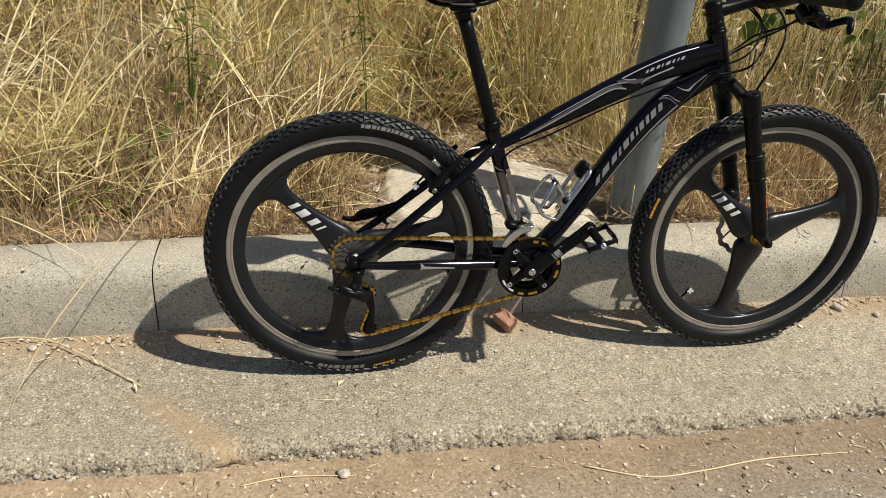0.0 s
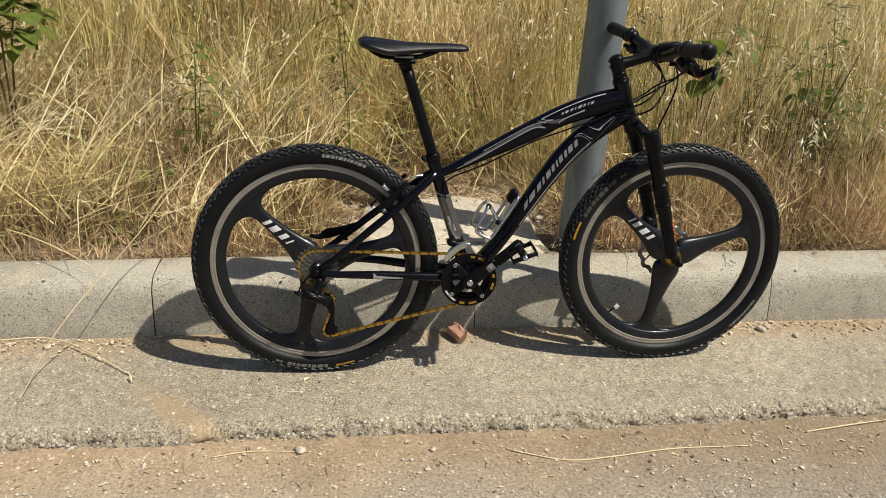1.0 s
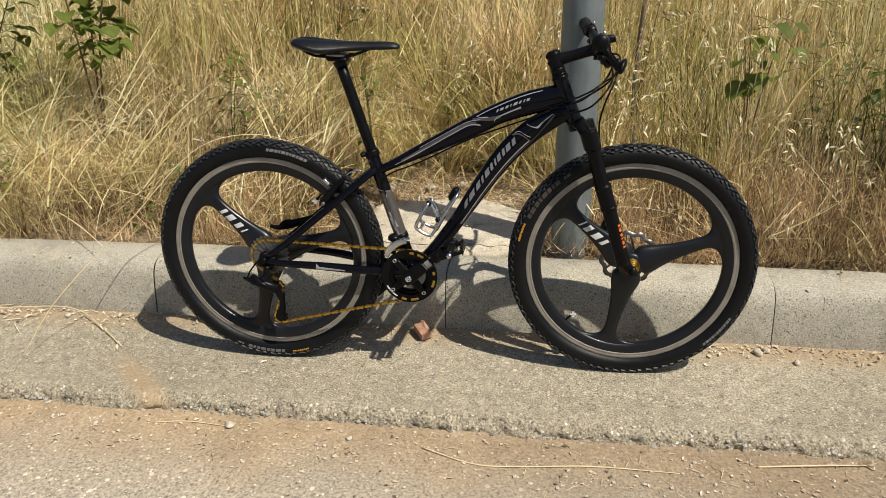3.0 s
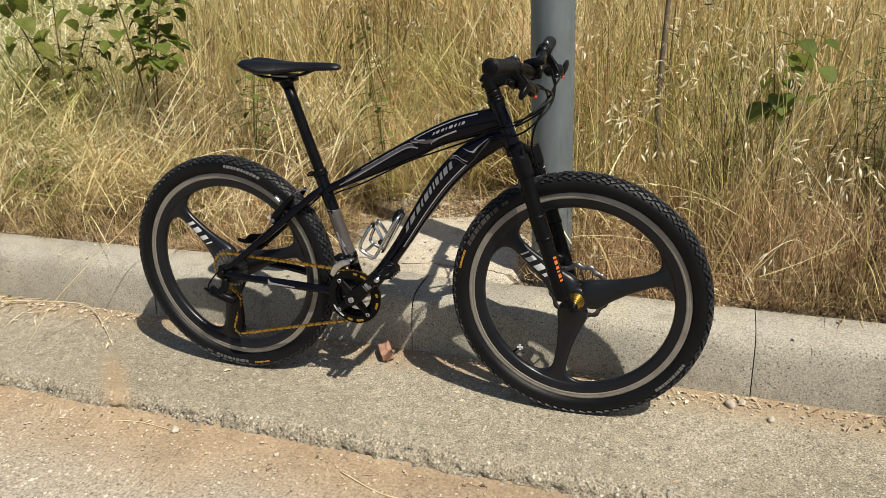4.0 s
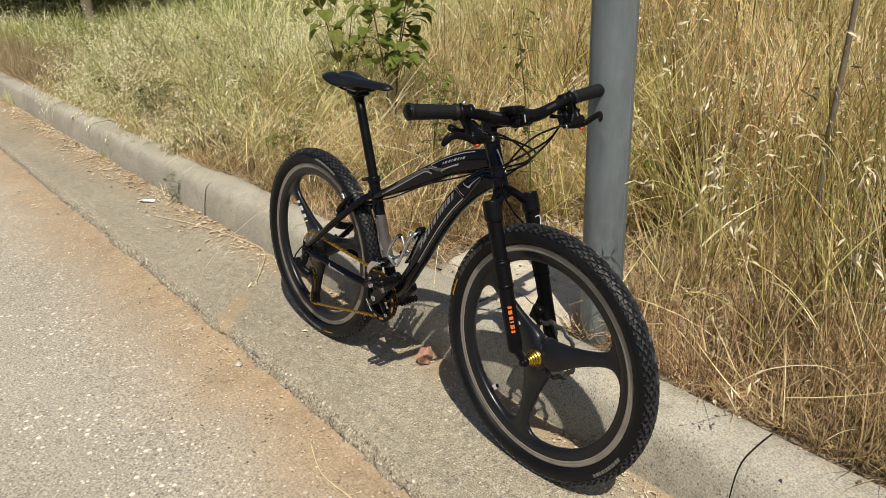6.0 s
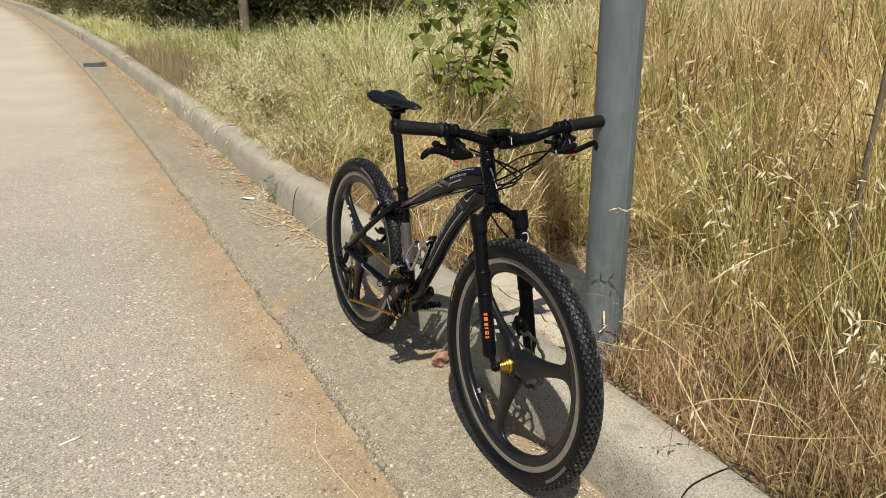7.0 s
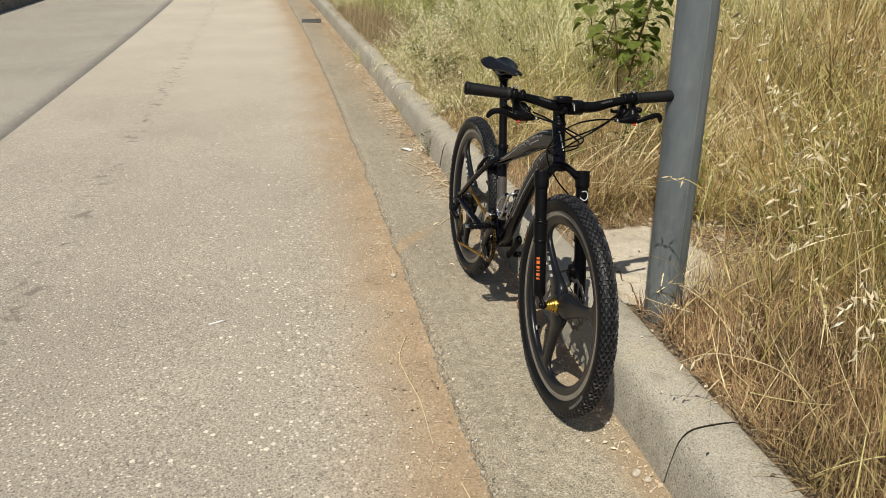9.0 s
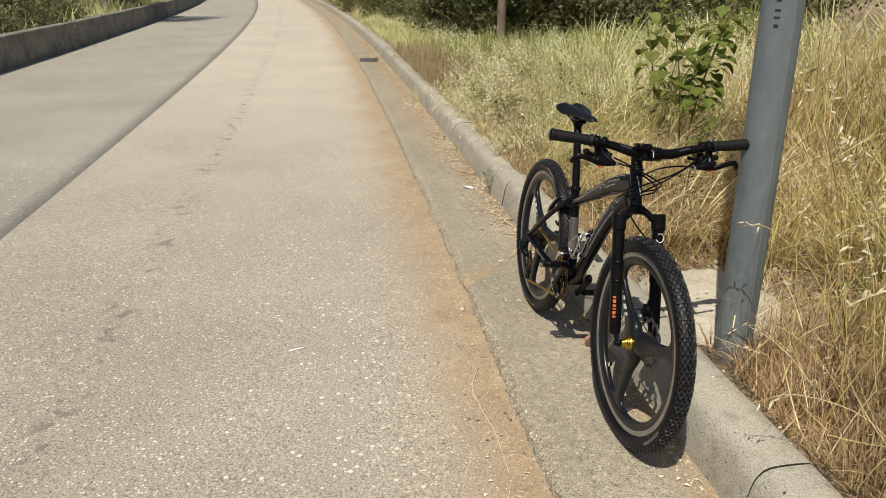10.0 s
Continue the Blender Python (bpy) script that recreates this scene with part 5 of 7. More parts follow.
for s, ang in ((1, ca), (-1, ca + math.pi)):
    d = np.array([math.cos(ang), 0, math.sin(ang)])
    o = L(BBu, 0, BBv)
    end = o + d * 0.169
    w0, w1 = -s * 0.070, -s * 0.083
    crank = geo_part("crank_arm", joined(
        bar([o + [0, w0, 0] - d * 0.022, o + [0, w0, 0] - d * 0.012, o + [0, w0, 0] + d * 0.02, o + d * 0.07 + [0, (w0 + w1) / 2, 0], o + d * 0.14 + [0, w1, 0], end + [0, w1, 0] + d * 0.006, end + [0, w1, 0] + d * 0.015], [(0.004, 0.005), (0.017, 0.009), (0.0195, 0.009), (0.0155, 0.008), (0.0155, 0.0075), (0.0155, 0.007), (0.006, 0.004)], 36, 16, power=3.0)), satin_black, bike, "black crank arm")
    geo_part("axle_bolt", lathe([(0, 0.0795), (0.004, 0.0795), (0.0045, 0.081), (0.0085, 0.081), (0.009, 0.077)], o, axis=(0, -s, 0), n=20), bright_mat, crank, "polished crank bolt")
    if s == 1:
        geos = []
        side = np.array([-math.sin(ang), 0, math.cos(ang)])
        for k, (a, b, lo, hi) in enumerate(((0.062, 0.066, -0.010, 0.010), (0.068, 0.084, -0.010, 0.010), (0.088, 0.108, 0.002, 0.012), (0.088, 0.094, -0.012, 0.012), (0.098, 0.108, -0.012, -0.004))):
            geos.append((np.array([o + d * a + side * lo + [0, -0.0848, 0], o + d * b + side * lo + [0, -0.0862, 0], o + d * b + side * hi + [0, -0.0862, 0], o + d * a + side * hi + [0, -0.0848, 0]]), np.array([[0, 1, 2, 3]]), np.zeros((0, 3), int)))
        geo_part("lettering", joined(*geos), silver_print, crank, "", False)
    geo_part("pedal_spindle", joined(lathe([(0, 0.006), (0.0085, 0.006), (0.0095, 0.004), (0.0095, -0.018), (0.0075, -0.02), (0.006, -0.10), (0, -0.10)], end + [0, w1, 0], axis=(0, s, 0), n=20)), bright_mat, crank, "polished pedal spindle")
    pc = end + [0, -s * 0.136, 0]
    pr = radians(20)
    px, pz = np.array([math.cos(pr), 0, math.sin(pr)]), np.array([-math.sin(pr), 0, math.cos(pr)])
    py = np.array([0, 1.0, 0])
    pedal = geo_part("pedal", joined(
        bar([pc - py * 0.034, pc + py * 0.034], [(0.011, 0.010)] * 2, 6, 14, side=tuple(px)),
        *[bar([pc - py * 0.036 + px * q, pc + py * 0.036 + px * q], [(0.008, 0.0025)] * 2, 4, 10, side=tuple(px)) for q in (0.033, -0.033)],
        *[bar([pc + py * q - px * 0.033, pc + py * q + px * 0.033], [(0.007, 0.003)] * 2, 4, 10, side=(0, 1, 0)) for q in (0.036, -0.036)]), satin_black, bike, "black metal cage pedal")
    teeth = []
    for qx in (0.033, -0.033):
        for j in range(6):
            for zz in (1, -1):
                teeth.append(block(pc + px * qx + py * (-0.030 + 0.012 * j) + pz * zz * 0.0095, (0.003, 0.006, 0.005), (0, -math.degrees(pr), 0), 0.2))
    for g in teeth[:]:
        geo_part("tooth", g, satin_black, pedal, "", False)

UP, LP = L(0.028, 0.056, -0.085), L(0.030, 0.056, -0.180)
derailleur = geo_part("rear_derailleur", joined(
    bar([L(0.006, 0.066, -0.018), L(0.004, 0.072, -0.045), L(-0.006, 0.080, -0.058)], [(0.010, 0.009), (0.012, 0.010), (0.013, 0.011)], 10, 14),
    bar([L(-0.040, 0.072, -0.052), L(-0.020, 0.080, -0.062), L(0.012, 0.078, -0.075), L(0.028, 0.070, -0.088)], [(0.012, 0.010), (0.014, 0.012), (0.014, 0.012), (0.016, 0.010)], 14, 14),
    bar([L(-0.038, 0.085, -0.060), L(-0.010, 0.088, -0.066), L(0.014, 0.085, -0.078)], [(0.008, 0.005), (0.009, 0.006), (0.008, 0.005)], 10, 12),
    bar([L(-0.062, 0.080, -0.050), L(-0.045, 0.080, -0.056), L(-0.030, 0.078, -0.060)], [0.003, 0.007, 0.009], 8, 12)), satin_black, bike, "black long-cage rear derailleur")
for w in (0.064, 0.049):
    geo_part("cage_plate", bar([UP + [0, 0.056 - w, 0.012], UP + [0.004, 0.056 - w, -0.01], (UP + LP) / 2 + [0.010, 0.056 - w, 0], LP + [0.002, 0.056 - w, 0.008], LP + [0, 0.056 - w, -0.012]], [(0.008, 0.001), (0.012, 0.001), (0.006, 0.001), (0.010, 0.001), (0.006, 0.001)], 20, 10), satin_black, derailleur)
for p in (UP, LP):
    geo_part("pulley", disc_shape(toothed(0.020, 11, 0.005), circle(0.004, 66), p, 0.004), satin_black, derailleur, "", False)
geo_part("plate_mark", (np.array([L(-0.052, 0.089, -0.048), L(-0.038, 0.094, -0.060), L(-0.030, 0.094, -0.068), L(-0.044, 0.089, -0.058)]), np.array([[0, 1, 2, 3]]), np.zeros((0, 3), int)), bright_mat, derailleur, "", False)


def chain_path():
    """Round the sprocket, along the top, round the ring, back along the foot, over both pulleys."""
    p = []
    rs, rc, rp = 0.049, 0.0745, 0.018
    a = HR + [0, -0.030, 0]
    b = BB + [0, 0.006, 0]
    for t in np.linspace(220, 88, 14):
        p.append(a + [rs * math.cos(radians(t)), 0, rs * math.sin(radians(t))])
    for t in np.linspace(92, -98, 18):
        p.append(b + [rc * math.cos(radians(t)), 0, rc * math.sin(radians(t))])
    for t in np.linspace(-80, -215, 8):
        p.append(LP + [rp * math.cos(radians(t)), 0, rp * math.sin(radians(t))])
    for t in np.linspace(-40, 60, 6):
        p.append(UP + [rp * math.cos(radians(t)), 0, rp * math.sin(radians(t))])
    p.append(p[0])
    return np.array(p)


def chain_geo(which):
    p = chain_path()
    seg = np.linalg.norm(np.diff(p, axis=0), axis=1)
    s = np.concatenate([[0], np.cumsum(seg)])
    n = int(s[-1] / 0.0127)
    at = np.stack([np.interp(np.linspace(0, s[-1], n + 1), s, p[:, k]) for k in range(3)], 1)
    geos = []
    for i in range(n):
        a, b = at[i], at[i + 1]
        d = (b - a) / np.linalg.norm(b - a)
        nrm = np.cross(d, [0, 1.0, 0])
        if i % 2 != which:
            continue
        half = 0.0042 if i % 2 else 0.0026
        for sgn in (1, -1):
            o = np.array([0, sgn * half, 0])
            pts = []
            for off in (0.0, 0.0009 * sgn):
                for f, hh in ((-0.22, 0.0018), (0.0, 0.0037), (0.5, 0.0019), (1.0, 0.0037), (1.22, 0.0018)):
                    c = a + (b - a) * f + o + [0, off, 0]
                    pts += [c + nrm * hh, c - nrm * hh]
            q = []
            for base in (0, 10):
                for k in range(4):
                    q.append([base + 2 * k, base + 2 * k + 2, base + 2 * k + 3, base + 2 * k + 1])
            for k in range(4):
                q += [[2 * k, 2 * k + 2, 10 + 2 * k + 2, 10 + 2 * k], [2 * k + 1, 2 * k + 3, 10 + 2 * k + 3, 10 + 2 * k + 1]]
            geos.append((np.array(pts), np.array(q), np.zeros((0, 3), int)))
        v, q, t = bar([a + [0, 0.0048, 0], a - [0, 0.0048, 0]], [0.0022, 0.0022], 2, 8, side=(1, 0, 0))
        geos.append((v, q, t))
    return joined(*geos)


dark_gold = simple("bronze_link", (0.22, 0.135, 0.03), (0.40, 0.26, 0.06), 200, 0.4, metal=0.9, bump=0.05)
chain = geo_part("chain", chain_geo(1), chain_gold, bike, "gold-coloured bicycle chain", False)
geo_part("chain_core", chain_geo(0), dark_gold, chain, "darker inner links", False)
front_mech = geo_part("front_derailleur", joined(
    bar([L(0.352, 0.053, 0.018), L(0.366, 0.055, 0.042), L(0.388, 0.056, 0.060), L(0.412, 0.056, 0.066)], [(0.007, 0.0015), (0.010, 0.0015), (0.010, 0.0015), (0.007, 0.0015)], 16, 10),
    bar([L(0.362, 0.037, 0.022), L(0.376, 0.037, 0.044), L(0.398, 0.037, 0.060)], [(0.010, 0.0012), (0.013, 0.0012), (0.010, 0.0012)], 12, 10),
    block(L(0.402, 0.046, 0.067), (0.034, 0.022, 0.006), (0, -8, 0), 0.3)), bright_mat, bike, "silver front derailleur")
geo_part("clamp_band", joined(bar([L(0.390, 0, 0.055), L(0.385, 0, 0.071)], [0.0205, 0.0205], 3, 22), block(L(0.372, 0.03, 0.066), (0.03, 0.03, 0.02), (0, 10, 0), 0.3), block(L(0.404, 0.03, 0.060), (0.022, 0.026, 0.018), (0, 0, 0), 0.3)), satin_black, front_mech)

# rear rim brake
for s in (1, -1):
    arm = geo_part("brake_arm", joined(
        bar([L(0.176, s * 0.044, 0.160), L(0.190, s * 0.044, 0.182), L(0.212, s * 0.042, 0.208), L(0.232, s * 0.040, 0.228), L(0.246, s * 0.034, 0.242)], [(0.009, 0.008), (0.012, 0.010), (0.009, 0.008), (0.007, 0.006), (0.005, 0.005)], 18, 12), block(L(0.186, s * 0.040, 0.176), (0.030, 0.018, 0.026), (0, -40, 0), 0.3)), satin_black, bike, "black rim brake arm")
    geo_part("brake_pad", bar([L(0.178, s * 0.023, 0.236), L(0.198, s * 0.022, 0.216), L(0.216, s * 0.022, 0.192)], [(0.006, 0.006)] * 3, 8, 10), satin_black, arm)
    geo_part("pad_holder", bar([L(0.180, s * 0.029, 0.232), L(0.198, s * 0.029, 0.214)], [(0.005, 0.004)] * 2, 5, 10), bright_mat, arm, "bright metal pad holder")
    geo_part("pivot_bolt", lathe([(0, 0.058), (0.005, 0.058), (0.006, 0.056), (0.006, 0.04)], L(0.182, 0, 0.168), axis=(0, -s, 0), n=14), cog_mat, arm)
geo_part("brake_noodle", bar([L(0.246, 0.030, 0.243), L(0.256, 0.030, 0.252), L(0.272, 0.026, 0.256), L(0.288, 0.022, 0.256)], [0.0022] * 4, 16, 8), bright_mat, bike, "thin metal cable guide")

# bottle cage
cage = []
wire = 0.0048


def cage_pt(s, h, w):
    a, b = np.array([0.487, 0.070]), np.array([0.556, 0.194])
    d = (b - a) / np.linalg.norm(b - a)
    n = np.array([-d[1], d[0]])
    p = a + (b - a) * s + n * h
    return L(p[0], w, p[1])


for w in (0.036, -0.036):
    cage.append(bar([cage_pt(1.02, 0.004, w * 0.25), cage_pt(0.98, 0.004, w * 0.8), cage_pt(0.85, 0.006, w), cage_pt(0.45, 0.008, w), cage_pt(0.07, 0.010, w), cage_pt(0.0, 0.018, w), cage_pt(-0.01, 0.046, w), cage_pt(0.05, 0.061, w), cage_pt(0.30, 0.063, w * 0.95), cage_pt(0.50, 0.062, w * 0.7), cage_pt(0.54, 0.056, w * 0.45), cage_pt(0.46, 0.034, w * 0.5), cage_pt(0.36, 0.014, w * 0.6)], [wire] * 13, 70, 8))
cage.append(bar([cage_pt(0.0, 0.045, 0.036), cage_pt(-0.03, 0.045, 0.0), cage_pt(0.0, 0.045, -0.036)], [wire] * 3, 12, 8))
bottle_cage = geo_part("bottle_cage", joined(*cage), bright_mat, bike, "silver wire bottle cage")
geo_part("mount_plate", bar([cage_pt(0.1, 0.004, 0), cage_pt(0.9, 0.004, 0)], [(0.004, 0.016)] * 2, 6, 10), bright_mat, bottle_cage, "polished flat mounting plate")
geo_part("mount_block", block(cage_pt(0.92, 0.012, 0), (0.040, 0.034, 0.022), (0, -60, 0), 0.3), satin_black, bottle_cage, "black plastic block")
for tip_at in (cage_pt(0.36, 0.016, 0.030), cage_pt(0.53, 0.060, 0.018)):
    geo_part("end_cap", lathe([(0, 0.008), (0.006, 0.007), (0.008, 0.0), (0.006, -0.006), (0, -0.007)], tip_at, n=16), satin_black, bottle_cage)

# cables
cables = [
    [(0.942, 0.118, 0.553), (0.958, 0.07, 0.540), (0.958, 0.01, 0.515), (0.932, -0.034, 0.490), (0.900, -0.036, 0.466), (0.855, -0.026, 0.447), (0.80, -0.022, 0.432)],
    [(0.928, 0.132, 0.566), (0.950, 0.085, 0.548), (0.950, 0.03, 0.515), (0.930, -0.02, 0.482), (0.895, -0.035, 0.456), (0.86, -0.030, 0.438), (0.80, -0.024, 0.414)],
    [(0.928, -0.132, 0.566), (0.950, -0.07, 0.534), (0.938, -0.02, 0.506), (0.900, 0.022, 0.472), (0.862, 0.030, 0.448), (0.79, 0.024, 0.428)],
    [(0.928, -0.128, 0.560), (0.950, -0.06, 0.524), (0.945, -0.005, 0.488), (0.900, 0.034, 0.440), (0.85, 0.028, 0.420), (0.80, 0.024, 0.418)],
    [(0.942, -0.118, 0.553), (0.964, -0.05, 0.556), (0.962, 0.01, 0.542), (0.950, 0.055, 0.506), (0.928, 0.072, 0.455), (0.918, 0.055, 0.405), (0.922, 0.018, 0.352), (0.930, -0.030, 0.300), (0.945, -0.052, 0.235), (0.962, -0.052, 0.15), (0.966, -0.05, 0.10)],
]
for c in cables:
    geo_part("cable", bar([L(*p) for p in c], [0.0025] * len(c), 60, 8), satin_black, bike, "black cable housing")
geo_part("cable", bar([L(0.79, 0.024, 0.425), L(0.74, 0.024, 0.404), L(0.66, 0.022, 0.375), L(0.58, 0.020, 0.345), L(0.45, 0.018, 0.282), L(0.37, 0.018, 0.250), L(0.345, 0.020, 0.225), L(0.352, 0.020, 0.19)], [0.0022] * 8, 60, 8), satin_black, bike)
geo_part("cable", bar([L(0.01, 0.064, 0.02), L(-0.015, 0.07, 0.0), L(-0.040, 0.078, -0.030), L(-0.05, 0.080, -0.052)], [0.0024] * 4, 20, 8), satin_black, bike)
geo_part("cable", bar([L(0.05, 0.062, 0.040), L(0.10, 0.062, 0.082), L(0.20, 0.055, 0.165)], [0.0010] * 3, 10, 6), cog_mat, bike)
geo_part("cable", bar([L(0.352, 0.020, 0.19), L(0.372, 0.02, 0.12), L(0.38, 0.024, 0.08)], [0.0009] * 3, 10, 6), cog_mat, bike)

# ---- verge plants ----
rng = np.random.default_rng(7)
SOIL_Z = 0.14


def soil_height(x, d):
    """Height of the verge's soil."""
    on = np.clip((d - 0.2) / 0.5, 0, 1)
    clear = np.exp(-(((x - 0.15) / 0.6) ** 2 + ((d - 0.5) / 0.4) ** 2))
    return SOIL_Z + 0.03 * (d - 0.3) + 0.10 * np.maximum(0, d - 1.2) + on * 0.05 * field(x, d, 1.7, 3) * (1 - 0.8 * clear) - 0.035 * np.exp(-(((x - 0.0) / 0.35) ** 2 + ((d - 0.45) / 0.22) ** 2)) + 0.034 * np.exp(-(((x - 0.50) / 0.25) ** 2 + ((d - 0.45) / 0.25) ** 2)) - 0.06 * np.clip(np.minimum(d, 8) - 1.2, 0, None) * np.clip((-7 - x) / 2, 0, 1)


def curved_blades(x, y, z, length, az, th0, th1, width, segs=4, flat=None, taper=0.15, broken=False):
    """Ribbons that bend over: th0 and th1 are the lean from upright at the foot and the added lean at the tip."""
    n = len(x)
    p = np.stack([x, y, z], 1)
    face = np.where(rng.uniform(0, 1, n) < 0.6, az + np.pi / 2 + rng.normal(0, 0.4, n), rng.uniform(0, 2 * np.pi, n)) if flat is None else flat
    side = np.stack([np.cos(face), np.sin(face), np.zeros(n)], 1)
    rows = []
    step_len = length / segs
    snap = rng.uniform(0.15, 0.8, n)
    for k in range(segs + 1):
        s = k / segs
        w = width * (1 - (1 - taper) * s ** 1.5) / 2
        if k < segs:
            rows += [p - side * w[:, None], p + side * w[:, None]]
        else:
            rows.append(p)
        th = th0 + th1 * ((s + 0.5 / segs > snap) if broken else (s + 0.5 / segs))
        p = p + step_len[:, None] * np.stack([np.sin(th) * np.cos(az), np.sin(th) * np.sin(az), np.cos(th)], 1)
    per = 2 * segs + 1
    v = np.stack(rows, 1).reshape(-1, 3)
    base = (np.arange(n) * per)[:, None]
    q = np.concatenate([base + np.array([[2 * k, 2 * k + 1, 2 * k + 3, 2 * k + 2]]) for k in range(segs - 1)], 0)
    t = base + np.array([[2 * segs - 2, 2 * segs - 1, 2 * segs]])
    return v, q, t


def husks(tip, down, size):
    """Three-sided spindles hanging at the points tip along down."""
    n = len(tip)
    side = np.cross(down, rng.normal(size=(n, 3)))
    side /= np.linalg.norm(side, axis=1)[:, None] + 1e-9
    oth = np.cross(down, side)
    ln, r = size[:, None], (size * 0.125)[:, None]
    mid = tip + down * ln * 0.42
    pts = [tip, mid + side * r, mid + (-0.5 * side + 0.87 * oth) * r, mid + (-0.5 * side - 0.87 * oth) * r, tip + down * ln]
    v = np.stack(pts, 1).reshape(-1, 3)
    b = (np.arange(n) * 5)[:, None]
    t = np.concatenate([b + np.array([f]) for f in ([0, 1, 2], [0, 2, 3], [0, 3, 1], [4, 2, 1], [4, 3, 2], [4, 1, 3])], 0)
    return v, np.zeros((0, 4), int), t


def scatter(n, x0, x1, d0, d1, bias=1.0):
    return rng.uniform(x0, x1, n), d0 + (d1 - d0) * rng.uniform(0, 1, n) ** bias


def keep_clear(x, d, h):
    """Bare spots: the concrete pad and the trodden soil behind it; h is the height of what would grow."""
    pad = ((x + 0.09) / 0.40) ** 2 + ((d - 0.42) / 0.44) ** 2 + 0.35 * field(x, d, 4, 41, 2)
    behind = ((x + 0.08) / 0.47) ** 2 + ((d - 0.5) / 0.52) ** 2 + 0.35 * field(x, d, 4, 43, 2)
    side = ((x - 0.60) / 0.07) ** 2 + ((d - 0.78) / 0.09) ** 2 + 0.5 * field(x, d, 6, 45, 2)
    return (pad > 1) & ((side > 1) | (hashed(np.floor(x * 900), np.floor(d * 900), 5) < 0.12)) & ((behind > 1) | (h < 0.12))


def flow(x, d):
    return 2.2 * field(x, d, 0.9, 51, 2) + 0.9 * field(x, d, 3.1, 52, 2)


def wild(x, d):
    """Where the growth has been flattened and lies in swirls."""
    return np.clip((0.25 - x) / 0.5, 0, 1) * np.clip((1.75 + 0.4 * field(x, d, 1.1, 63, 2) - d) / 0.5, 0, 1) * np.clip((x + 5.0) / 1.5, 0, 1)


def tall_profile(x, d):
    """Usual height of the growth at a place of the verge."""
    edge = 0.18 - 0.10 * np.clip((-2.0 - x) / 0.8, 0, 1) + 0.10 * field(x, d * 0, 1.3, 61, 2)
    near = np.clip((d - edge - 0.20 * np.clip((x - 0.35) / 0.3, 0, 1) * np.clip((1.9 - x) / 0.5, 0, 1)) / 0.75, 0, 1)
    near = near * (1 - 0.30 * wild(x, d)) * (1 - 0.12 * np.clip((-2.3 - x) / 1.8, 0, 1) - 0.42 * np.clip((-5.2 - x) / 0.8, 0, 1))
    return 0.10 + 0.62 * near + 0.16 * field(x, d, 0.8, 62, 2) * near


def grow(n, x0, x1, d0, d1, bias, width, scale=1.0, lodge=0.55, segs=4, straight=0.0):
    x, d = scatter(n, x0, x1, d0, d1, bias)
    clump = field(x, d, 2.6, 71, 3)
    h = tall_profile(x, d) * rng.uniform(0.55, 1.25, n) * scale
    thin = np.clip((d - np.where(x > 0.45, 0.42, 0.31) - 0.12 * field(x, d * 0, 1.9, 72, 2)) / 0.4, 0.05, 1)
    ok = keep_clear(x, d, h) & (clump > rng.uniform(-0.9, 0.35, n) + 0.45 * np.clip((-3.0 - x) / 1.5, 0, 1)) & (rng.uniform(0, 1, n) < thin)
    ok &= rng.uniform(0, 1, n) < 1 - 0.5 * np.clip((x - 0.45) / 0.3, 0, 1) * np.clip((2.2 - d) / 0.8, 0, 1)
    if lodge > 1.5:
        ok &= rng.uniform(0, 1, n) < 0.22 + 0.78 * np.clip(wild(x, d) + (x < -2.5), 0, 1)
    x, d, h = x[ok], d[ok], h[ok]
    n = len(x)
    lay = wild(x, d)
    az = flow(x, d) + rng.normal(0, 1, n) * (1.0 + 0.8 * straight) * (1 - 0.35 * lay)
    laid = np.clip(lodge + 0.7 * field(x, d, 0.7, 81, 2) + 0.5 * lay - 0.25, 0.0, 1.8)
    th0 = np.abs(rng.normal(0, 0.24, n)) + 0.8 * laid * rng.uniform(0, 1, n) ** 1.5
    th1 = rng.uniform(0.1, 0.9, n) + laid * rng.uniform(0, 1.3, n)
    if straight:
        th0 = np.abs(rng.normal(0, 1, n)) * (0.20 + 0.75 * lay)
        th1 = rng.uniform(-0.1, 0.45, n) + lay * rng.uniform(0, 1.2, n)
    y = d + bend(x)
    z = soil_height(x, d) - 0.02
    return x, y, z, h, az, th0, th1, width * rng.uniform(0.6, 1.35, n), segs


